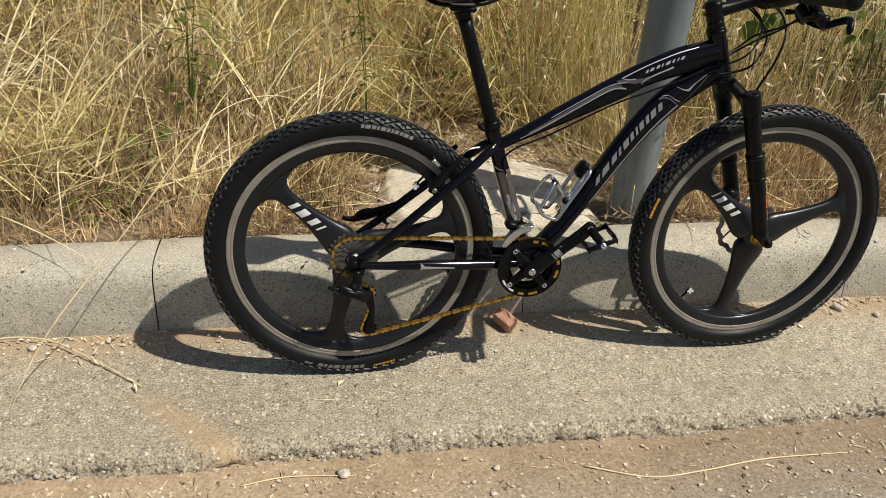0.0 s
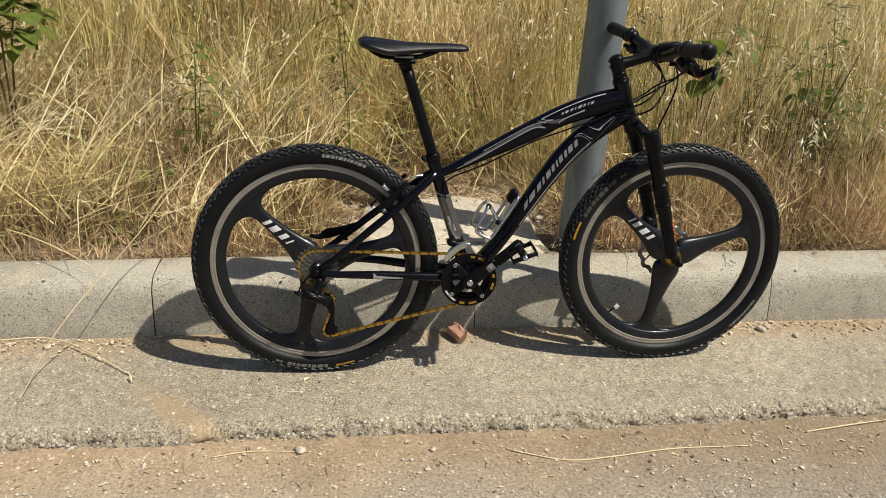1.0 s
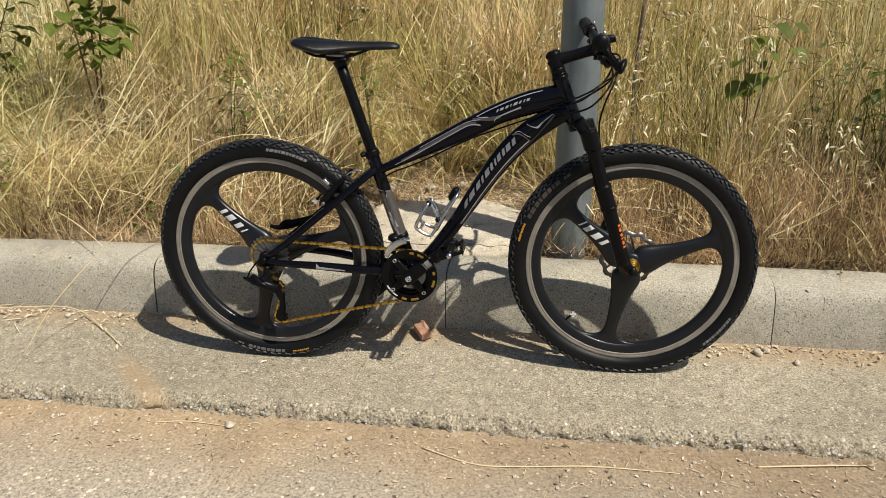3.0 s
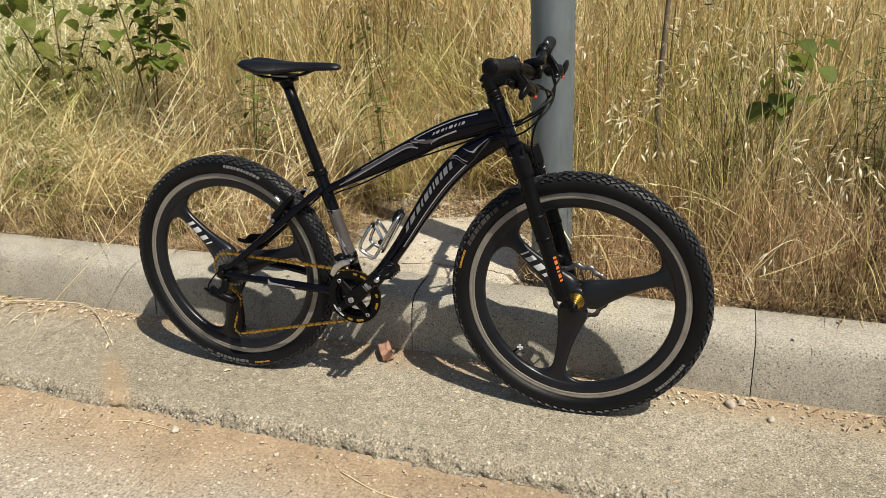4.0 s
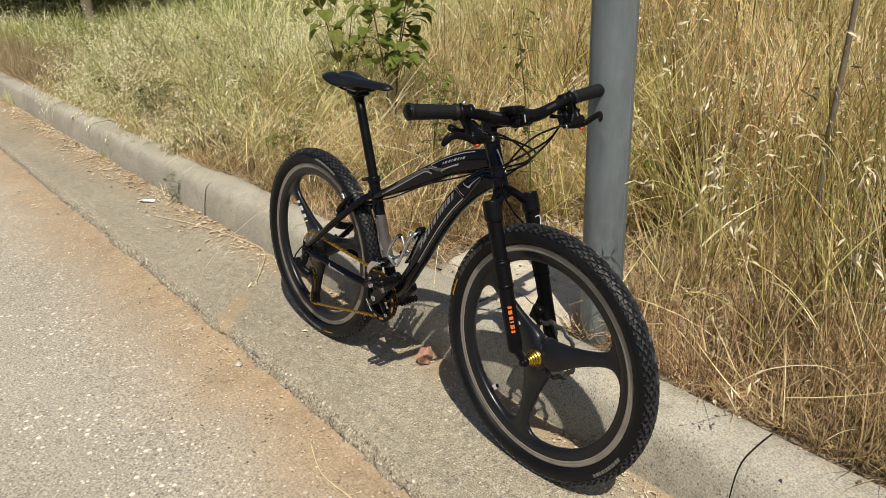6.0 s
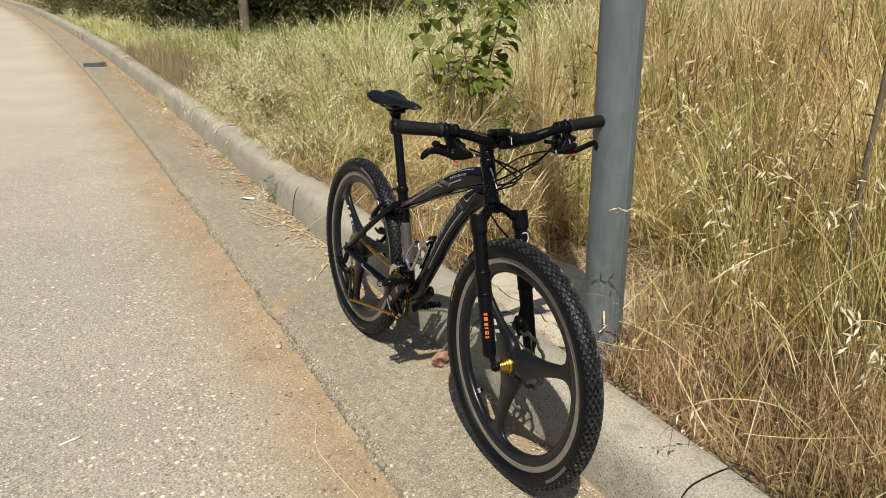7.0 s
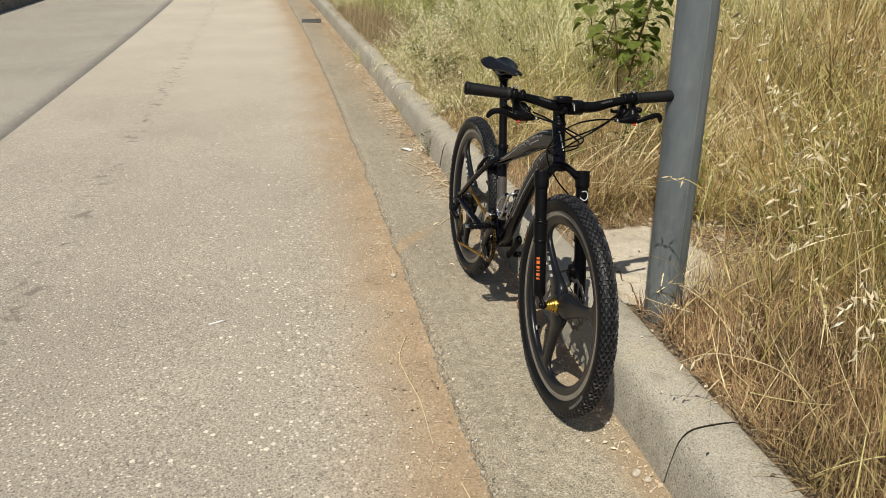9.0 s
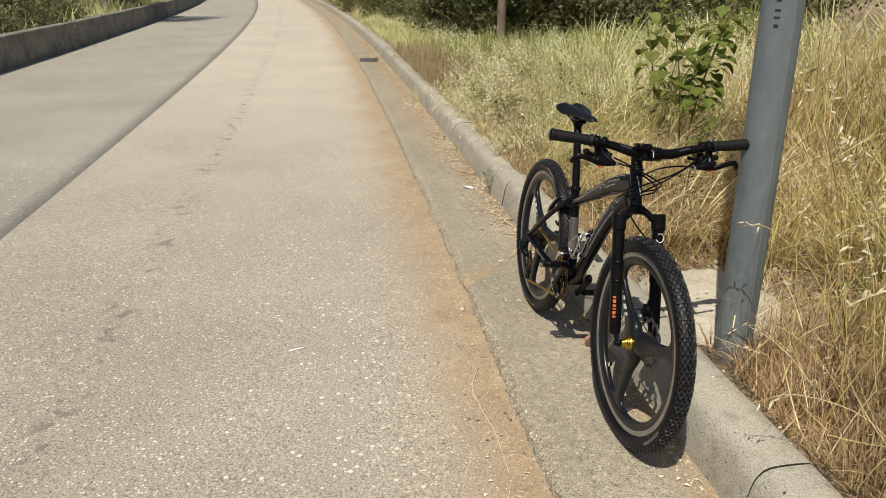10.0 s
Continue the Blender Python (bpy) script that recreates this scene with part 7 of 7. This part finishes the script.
def tree(foot, height, girth, seed, label):
    root = new("tree")
    tagged(root, label, "tree")
    root.location = foot
    r = random.Random(seed)
    limbs = [bar([(0, 0, -0.2), (0.03, 0.02, height * 0.3), (0.06, -0.04, height * 0.62), (0.0, 0.05, height * 0.95)], [girth * 1.15, girth, girth * 0.75, girth * 0.2], 20, 14)]
    for k in range(7):
        a, z0 = k * 0.9 + r.uniform(0, 0.5), height * r.uniform(0.42, 0.75)
        e = np.array([math.cos(a) * height * 0.28, math.sin(a) * height * 0.28, z0 + height * 0.22])
        limbs.append(bar([(0.03, 0, z0), (e[0] * 0.5, e[1] * 0.5, z0 + height * 0.08), e], [girth * 0.45, girth * 0.3, girth * 0.08], 10, 8))
    geo_part("trunk", joined(*limbs), bark_mat, root)
    geo_part("crown", crown_geo((0, 0, height * 0.78), (height * 0.36, height * 0.36, height * 0.26), 70, 5200, 0.09, seed), dark_leaf_mat, root)


tree((-9.7, 1.62, 0.2), 5.2, 0.066, 21, "slim roadside tree with a pale bare trunk")
tree((-24.0, 2.2, 0.2), 6.0, 0.12, 22, "roadside tree with a dark green crown")
tree((-23.5, -8.3, 0.0), 5.5, 0.11, 23, "tree behind the low wall with a pale trunk")
for k, (fx, fy, rr) in enumerate(((-17.5, 0.95, (1.0, 0.8, 0.75)), (-12.4, 1.15, (0.9, 0.6, 0.7)), (-10.9, 1.75, (0.9, 0.6, 0.75)), (-10.3, 2.6, (0.9, 0.7, 0.8)), (-15.2, 1.2, (1.1, 0.8, 0.8)), (-9.9, 3.6, (1.0, 0.8, 0.8)), (-11.6, 2.3, (1.0, 0.8, 0.9)), (-13.4, 4.2, (1.4, 1.1, 0.9)), (-9.4, 4.6, (1.2, 1.0, 0.8)), (-16.4, 3.0, (1.3, 1.1, 0.9)), (-21.0, 0.7, (1.3, 1.0, 0.8)), (-26.0, 0.2, (1.5, 1.2, 0.9)), (-32.0, -0.2, (1.8, 1.4, 1.0)), (-8.2, 5.6, (1.2, 1.0, 0.8)))):
    shrub((fx, fy, float(soil_height(np.array(fx), np.array(fy - float(bend(fx)))))), rr, 31 + k)
for k, (fx, fy, rr) in enumerate(((-12.6, -7.9, (1.3, 1.0, 0.75)), (-15.0, -7.8, (1.4, 1.0, 0.8)), (-17.4, -8.2, (1.2, 1.0, 0.7)), (-26.0, -8.9, (1.8, 1.4, 1.0)), (-32.0, -9.6, (1.9, 1.5, 1.1)), (-10.4, -8.4, (1.3, 1.0, 0.75)))):
    shrub((fx, fy, 0.0), rr, 51 + k, "dark green shrub behind the low wall")
leafy_plant("broadleaf_plant", "leafy green shoot half hidden in tall grass", (-2.45, 1.2, 0.17), 1.1, 54, 0.09, 0.5, 17, leaf_mat, 0.35)

# ---- concrete pad round the pole ----


def pad_mesh(front):
    rows, cols = 60, 200
    a = np.linspace(0, 2 * np.pi, cols, endpoint=False)
    ca, sa = np.cos(a), np.sin(a)
    e = 2 / 4.0
    bx = np.sign(ca) * np.abs(ca) ** e
    by = np.sign(sa) * np.abs(sa) ** e
    f = np.linspace(0, 1, rows) ** 0.8
    x = 0.04 + np.where(bx > 0, 0.215, 0.39) * f[:, None] * bx
    y = 0.44 + 0.245 * f[:, None] * by
    rim = np.clip((f[:, None] - 0.6) / 0.4, 0, 1)
    x = x + rim * 0.07 * field(x, y, 8, 101, 4)
    y = y + rim * 0.05 * field(x, y, 6, 102, 3)
    y = np.where(y > 0.3, 0.3 + (y - 0.3) * (1 - 0.32 * np.clip((x - 0.02) / 0.36, 0, 1)), y)
    y = np.maximum(y, 0.198)
    line = 0.27 + 0.035 * field(x, y * 0, 8, 103, 4)
    y = np.minimum(y, line - 0.0025) if front else np.maximum(y, line + 0.0025)
    crack = np.exp(-((x - 0.02 - 0.05 * field(y, x * 0, 7, 106, 4)) / 0.004) ** 2) + np.exp(-((y - 0.46 - 0.05 * field(x, y * 0, 5, 107, 4)) / 0.004) ** 2)
    z = 0.166 + 0.010 * np.clip((y - 0.2) / 0.3, 0, 1) + 0.006 * field(x, y, 9, 104, 3) + 0.004 * field(x, y, 30, 105, 2) - 0.012 * crack - 0.03 * np.clip((f[:, None] - 0.93) / 0.07, 0, 1)
    v = np.stack([x, y, z], -1).reshape(-1, 3)
    return raw_mesh("slab", v, grid_quads(rows, cols, True), None, pad_mat)


pad = new("concrete_pad")
part("slab", pad_mesh(True), None, pad)
part("slab", pad_mesh(False), None, pad)
tagged(pad, "rough cracked concrete pad at the foot of the pole", "concrete pad")

# ---- small things on the ground ----
brick_mat = simple("broken_brick", (0.34, 0.175, 0.115), (0.52, 0.31, 0.21), 30, 0.9, bump=0.6, fine=150)
pebble_mat = simple("pale_pebble", (0.42, 0.36, 0.28), (0.66, 0.59, 0.49), 25, 0.85, bump=0.3, fine=200)
paper_mat = simple("white_paper", (0.72, 0.72, 0.70), (0.84, 0.84, 0.82), 30, 0.8, bump=0.2)
stalk_mat = simple("straw_stalk", (0.58, 0.45, 0.25), (0.80, 0.67, 0.44), 25, 0.6, bump=0.2)
green_stalk_mat = simple("yellow_green_stalk", (0.42, 0.36, 0.10), (0.62, 0.54, 0.20), 12, 0.6, bump=0.2)
iron_mat = simple("cast_iron", (0.05, 0.05, 0.05), (0.11, 0.105, 0.1), 20, 0.7, metal=0.3, bump=0.3)


def stone_geo(size, seed, n=10):
    r = np.random.default_rng(seed)
    u, w = np.linspace(0, np.pi, 8), np.linspace(0, 2 * np.pi, n, endpoint=False)
    ph = r.uniform(0, 6, 6)
    v = []
    for a in u:
        for b in w:
            k = 1 + 0.16 * math.sin(2 * b + ph[0]) + 0.12 * math.sin(3 * b + 2 * a + ph[1]) + 0.10 * math.sin(5 * a + ph[2])
            v.append((size[0] * k * math.sin(a) * math.cos(b), size[1] * k * math.sin(a) * math.sin(b), size[2] * k * math.cos(a)))
    return np.array(v), grid_quads(8, n, True), np.zeros((0, 3), int)


v, q, t = block((0, 0, 0.024), (0.042, 0.066, 0.044), (6, -8, 0), 0.24, (0.85, 0.9))
v = v + 0.004 * np.stack([np.sin(v[:, 1] * 190), np.sin(v[:, 2] * 170), np.sin(v[:, 0] * 210)], 1)
brick = new("brick_piece", raw_mesh("brick_piece", v, q, t, brick_mat, False))
brick.matrix_world = pose(-0.064, -0.052, -0.008, 0, 0, 24)
tagged(brick, "broken piece of reddish brick lying in the gutter", "brick")

for k, (px_, py_, s) in enumerate(((-0.52, -0.515, 0.015), (0.42, -0.09, 0.010), (-0.9, -0.545, 0.008), (-0.18, -0.53, 0.009), (0.95, -0.05, 0.016), (1.05, -0.09, 0.011), (0.98, -0.03, 0.012), (-1.12, -0.03, 0.010), (-0.2, -0.6, 0.008), (0.3, -0.64, 0.007), (-1.3, -0.05, 0.012), (0.72, -0.04, 0.010))):
    p = new("pebble", raw_mesh("pebble", *stone_geo((s, s * 0.8, s * 0.55), 200 + k), pebble_mat))
    p.matrix_world = pose(px_, py_, (-0.034 if py_ < -0.47 else -0.006) + s * 0.42, 0, 0, 40 * k)
    tagged(p, "small pale pebble on the ground beside the gutter", "pebble", "pebbles by the gutter")

v, q, t = joined(*[block((0.03 * (k - 1), 0.004 * k, 0.006), (0.034, 0.04 - 0.006 * k, 0.003), (8 * (k - 1), 10 * (k - 1), 12 * k), 0.1) for k in range(3)])
scrap = new("paper_scrap", raw_mesh("paper_scrap", v, q, t, paper_mat, False))
scrap.matrix_world = pose(-2.46, -0.16, -0.002, 0, 0, 30)
tagged(scrap, "crumpled white scrap of paper in the gutter", "litter")
stick = new("paper_stick", raw_mesh("paper_stick", *bar([(-0.032, 0, 0), (0.032, 0, 0)], [0.0038, 0.0038], 4, 10), paper_mat))
stick.matrix_world = pose(-0.22, -1.25, -0.017, 0, 0, 108)
tagged(stick, "thin white paper stick lying on the asphalt", "litter")


def stalk(name, label, pts, r, mat=stalk_mat, seeds=0, seed=1):
    root = new(name)
    tagged(root, label, "straw")
    root.location = pts[0]
    p = np.asarray(pts, float) - np.asarray(pts[0])
    geo_part("stem", bar(p, [r] * (len(p) - 1) + [r * 0.5], 40, 7), mat, root)
    if seeds:
        rr = np.random.default_rng(seed)
        path = spline(p, 60)
        i = rr.integers(int(60 * 0.7), 60, seeds)
        dn = rr.normal(0, 0.6, (seeds, 3)) + np.array([0, 0, -0.15]) + (path[-1] - path[-6]) / np.linalg.norm(path[-1] - path[-6]) * 0.8
        dn /= np.linalg.norm(dn, axis=1)[:, None]
        for k in range(seeds):
            geo_part("husk", husks((path[i[k]] + rr.normal(0, 0.010, 3))[None], dn[k:k + 1], rr.uniform(0.022, 0.034, 1)), seed_mat, root, "", False)
    return root


stalk("dry_stalk", "long dry straw stalk lying across the gutter", [(-2.21, -0.22, 0.0), (-1.85, -0.10, 0.004), (-1.45, -0.025, 0.010), (-1.28, -0.03, 0.012), (-1.13, -0.12, 0.004), (-1.0, -0.22, 0.0)], 0.0019, seeds=16)
stalk("dry_stalk", "dry straw stalk lying on the sandy road edge", [(0.02, -0.545, -0.029), (0.16, -0.59, -0.030), (0.29, -0.585, -0.029), (0.45, -0.565, -0.030), (0.66, -0.565, -0.030)], 0.0020)
stalk("dry_stalk", "short dry straw stalk on the sandy road edge", [(0.85, -0.52, -0.030), (1.0, -0.50, -0.028), (1.12, -0.485, -0.028)], 0.0022, seeds=8, seed=4)
stalk("dry_stalk", "dry straw lying along the broken gutter edge", [(-0.74, -0.525, -0.031), (-0.64, -0.51, -0.031), (-0.5, -0.52, -0.031)], 0.0018)

stalk("dry_stalk", "dry straw leaning from the verge over the gutter", [(-0.58, 0.56, 0.22), (-0.62, 0.42, 0.48), (-0.80, 0.16, 0.55), (-1.0, -0.046, 0.352), (-1.18, -0.215, 0.165), (-1.264, -0.328, 0.02)], 0.0014)
stalk("oat_stalk", "long yellow straw stalk arching up beside the kerb", [(0.86, 0.30, 0.15), (0.92, 0.32, 0.34), (0.99, 0.35, 0.52), (1.09, 0.42, 0.69), (1.22, 0.5, 0.80)], 0.0016, green_stalk_mat)
stalk("oat_stalk", "thin oat stalk with pale husks beside the pole", [(0.82, 0.42, 0.16), (0.80, 0.36, 0.42), (0.74, 0.28, 0.62), (0.64, 0.19, 0.72), (0.56, 0.14, 0.70)], 0.0011, green_stalk_mat, 6, 21)
stalk("oat_stalk", "thin oat stalk with pale husks beside the pole", [(0.90, 0.40, 0.16), (0.86, 0.30, 0.36), (0.78, 0.20, 0.46), (0.70, 0.13, 0.44)], 0.0011, green_stalk_mat, 5, 22)
stalk("oat_stalk", "thin oat stalk with pale husks hanging over the kerb", [(1.15, 0.42, 0.16), (1.10, 0.25, 0.36), (1.02, 0.10, 0.40), (0.95, 0.02, 0.34)], 0.0011, stalk_mat, 5, 23)
stalk("oat_stalk", "thin oat stalk with pale husks in the tall grass", [(0.98, 0.55, 0.16), (0.99, 0.5, 0.5), (0.95, 0.42, 0.78), (0.86, 0.36, 0.88)], 0.0011, stalk_mat, 6, 24)
oat_r = random.Random(5)
for k in range(24):
    fx, fy = oat_r.uniform(0.74, 1.7), oat_r.uniform(0.36, 0.80)
    tall, lx, ly = oat_r.uniform(0.34, 0.72), oat_r.uniform(-0.15, 0.10), oat_r.uniform(-0.24, -0.02)
    stalk("oat_stalk", "thin oat stalk with pale husks leaning towards the kerb", [(fx, fy, 0.15), (fx + lx * 0.12, fy + ly * 0.12, 0.15 + tall * 0.5), (fx + lx * 0.45, fy + ly * 0.45, 0.15 + tall * 0.9), (fx + lx * 0.8, fy + ly * 0.8, 0.15 + tall), (fx + lx, fy + ly, 0.15 + tall * 0.93)], 0.0010, green_stalk_mat if k % 2 else stalk_mat, 7, 60 + k)
sapling = new("sapling")
tagged(sapling, "young tree with a thin grey stem and broad green leaves", "sapling")
sapling.location = (0.66, 1.06, 0.15)
sap_r = random.Random(77)
trunk_line = [(0, 0, 0), (-0.02, 0.01, 0.42), (0.0, 0.0, 0.95), (-0.04, 0.02, 1.30), (-0.10, -0.03, 1.55)]
geo_part("stem", bar(trunk_line, [0.011, 0.010, 0.0085, 0.006, 0.003], 24, 10), bark_mat, sapling)
trunk_line = spline(trunk_line, 60)
for k in range(18):
    p = trunk_line[sap_r.randint(46, 59)]
    la = sap_r.uniform(0, 6.28)
    o = np.array([math.cos(la), math.sin(la), sap_r.uniform(-0.4, 0.3)])
    q = p + o * sap_r.uniform(0.04, 0.14)
    geo_part("leaf", joined(bar([p, (p + q) / 2 + [0, 0, 0.008], q], [0.0022, 0.0018, 0.0014], 4, 5), leaf_geo(q, o + np.array([0, 0, -0.5]), 0.095 * sap_r.uniform(0.7, 1.15), sap_r.uniform(0.1, 0.4), sap_r.uniform(0.3, 1.0))), leaf_mat, sapling)

# leaves, husks and chips of straw swept together
def litter_geo(x, y, z, size):
    n = len(x)
    a = rng.uniform(0, 2 * np.pi, n)
    c, s = np.cos(a), np.sin(a)
    lift = rng.uniform(0.0, 0.6, n) * size
    thin = rng.uniform(0, 1, n) < 0.45
    ln, wd = size * np.where(thin, rng.uniform(1.0, 3.2, n), rng.uniform(0.5, 1.1, n)), size * np.where(thin, rng.uniform(0.05, 0.14, n), rng.uniform(0.2, 0.75, n))
    o = np.stack([x, y, z], 1)
    f = np.stack([c, s, np.zeros(n)], 1)
    g = np.stack([-s, c, np.zeros(n)], 1)
    up = np.array([0, 0, 1.0])
    v = np.stack([o - f * ln[:, None] / 2 + up * 0.001, o + g * wd[:, None] / 2 + up * (0.001 + lift[:, None] * 0.5), o + f * ln[:, None] / 2 + up * (0.001 + lift[:, None] * 0.25), o - g * wd[:, None] / 2 + up * (0.001 + lift[:, None] * 0.4)], 1).reshape(-1, 3)
    i = (np.arange(n) * 4)[:, None]
    return v, i + np.array([[0, 1, 2, 3]]), np.zeros((0, 3), int)


parts_l = []
x = rng.uniform(-14, 2.4, 16000)
d = -np.abs(rng.normal(0, 1, 16000)) * np.where(x < -1.4, 0.085, 0.045) - 0.004
ok = field(x, d * 0, 1.1, 111, 3) + 0.35 * (x > 0.5) + 0.45 * (x < -1.4) > rng.uniform(-0.25, 0.7, 16000)
parts_l.append(litter_geo(x[ok], d[ok] + bend(x[ok]), np.full(ok.sum(), -0.004), (0.004 + 0.020 * rng.uniform(0, 1, ok.sum()) ** 2) * np.where(x[ok] < -1.4, 1.8, 1.0)))
x = rng.uniform(-14, 2.4, 4600)
d = -0.49 - np.abs(rng.normal(0, 0.13, 4600))
parts_l.append(litter_geo(x, d + bend(x), np.interp(d, [-1.0, -0.7, -0.5], [-0.0235, -0.0295, -0.0335]), rng.uniform(0.004, 0.02, 4600)))
x, d = rng.uniform(-6, 2.4, 900), rng.uniform(-0.42, -0.05, 900)
ok = field(x, d, 1.6, 113, 2) > rng.uniform(0.0, 0.8, 900)
parts_l.append(litter_geo(x[ok], d[ok] + bend(x[ok]), np.interp(d[ok], [-0.45, -0.2], [0.005, -0.007]) + 0.001, rng.uniform(0.005, 0.03, ok.sum())))
x, d = rng.uniform(-0.6, 0.9, 4200), rng.uniform(0.27, 0.98, 4200)
ok = ((x > 0.34) | (d > 0.62 + 0.12 * hashed(np.floor(x * 9), 0, 3))) | (rng.uniform(0, 1, 4200) < 0.05)
x, d = x[ok], d[ok]
parts_l.append(litter_geo(x, d, np.maximum(soil_height(x, d) + 0.012, np.where((x < 0.45) & (d < 0.7), 0.178, 0)), rng.uniform(0.004, 0.020, len(x))))
x, d = rng.uniform(-4, 2.4, 260), rng.uniform(0.03, 0.2, 260)
parts_l.append(litter_geo(x, d, np.full(260, 0.171), rng.uniform(0.006, 0.02, 260)))
stuff("leaf_litter", joined(*parts_l), litter_mat, "dry leaves, husks and straw chips swept along the kerb", "litter")
chips_geo = []
for k in range(700):
    s = rng.uniform(0.002, 0.006)
    gx = rng.uniform(-3, 2.4)
    near_kerb = rng.uniform() < 0.55
    gd = -abs(rng.normal(0, 0.05)) if near_kerb else -0.49 - abs(rng.normal(0, 0.16))
    v, q, t = stone_geo((s, s * 0.8, s * 0.6), k, 6)
    chips_geo.append((v + [gx, gd + float(bend(gx)), (-0.005 if near_kerb else -0.033 + 0.02 * max(0, -gd - 0.5)) + s * 0.3], q, t))
for k in range(170):
    s = 0.006 + 0.020 * rng.uniform(0, 1) ** 2
    gx, gd = rng.uniform(-0.7, 0.85), rng.uniform(0.48, 0.95)
    v, q, t = stone_geo((s, s * 0.8, s * 0.6), k + 500, 7)
    chips_geo.append((v + [gx, gd, float(soil_height(np.array(gx), np.array(gd))) + s * 0.3], q, t))
stuff("gravel", joined(*chips_geo), pebble_mat, "scattered grit and small stones", "gravel")

# stones of the mix that stand out of the broken edge
edge_mat = simple("concrete_stone", (0.30, 0.28, 0.235), (0.52, 0.48, 0.41), 25, 0.85, bump=0.3, fine=200)
flint_mat = simple("flint_pebble", (0.10, 0.105, 0.11), (0.24, 0.235, 0.225), 40, 0.6, bump=0.2)
for name, mat, count, sd in (("edge_aggregate", edge_mat, 1500, 900), ("edge_flint", flint_mat, 240, 950)):
    geos = []
    for k in range(count):
        s = 0.0018 + 0.0050 * rng.uniform(0, 1) ** 2.5
        gx, f = rng.uniform(-5.5, 2.4), rng.uniform(0, 1)
        gd = -0.412 - 0.066 * f
        v, q, t = stone_geo((s * 1.2, s, s * 0.8), sd + k % 37, 6)
        geos.append((v + [gx, gd + float(bend(gx)), -0.002 - 0.038 * max(0, f - 0.2) / 0.8], q, t))
    edge = new(name, raw_mesh(name, *joined(*geos), mat, False))
    tagged(edge, "stones of the concrete mix bared along the gutter edge", kind="stuff")
    edge.parent = gutter

# drain grate far along the gutter
grate = new("storm_drain")
tagged(grate, "dark iron storm drain grate in the gutter", "drain")
grate.matrix_world = pose(-10.95, -0.47, -0.005, 0, 0, -2)
geo_part("grate_rim", joined(*[block(c, s, (0, 0, 0), 0.1) for c, s in (((0, 0.15, 0), (0.56, 0.03, 0.02)), ((0, -0.15, 0), (0.56, 0.03, 0.02)), ((0.265, 0, 0), (0.03, 0.27, 0.02)), ((-0.265, 0, 0), (0.03, 0.27, 0.02)))]), iron_mat, grate)
for k in range(9):
    geo_part("grate_bar", block((-0.2 + 0.05 * k, 0, 0), (0.022, 0.27, 0.018), (0, 0, 0), 0.1), iron_mat, grate)
# solid black plate close under the bars, painted shade of the drain's hollow
geo_part("pit_shade", block((0, 0, -0.006), (0.5, 0.27, 0.010), (0, 0, 0), 0.05), ink_shade_mat, grate)

# ink strokes on the pole, plain bars
for k, (z, a0, a1, hgt) in enumerate(((1.105, -48, -36, 0.010), (1.13, -50, -34, 0.007), (1.15, -50, -34, 0.007), (1.178, -49, -35, 0.010), (1.20, -50, -46, 0.03), (1.235, -50, -36, 0.008))):
    pts = []
    for f in range(4):
        a = radians(a0 + (a1 - a0) * f / 3)
        for zz in (z, z + hgt):
            r = POLE_R * (1 - 0.004 * zz) + 0.0006
            pts.append((r * math.cos(a), r * math.sin(a), zz))
    geo_part("ink_bar", (np.array(pts), grid_quads(4, 2), np.zeros((0, 3), int)), ink_shade_mat, pole, "black marker stroke")
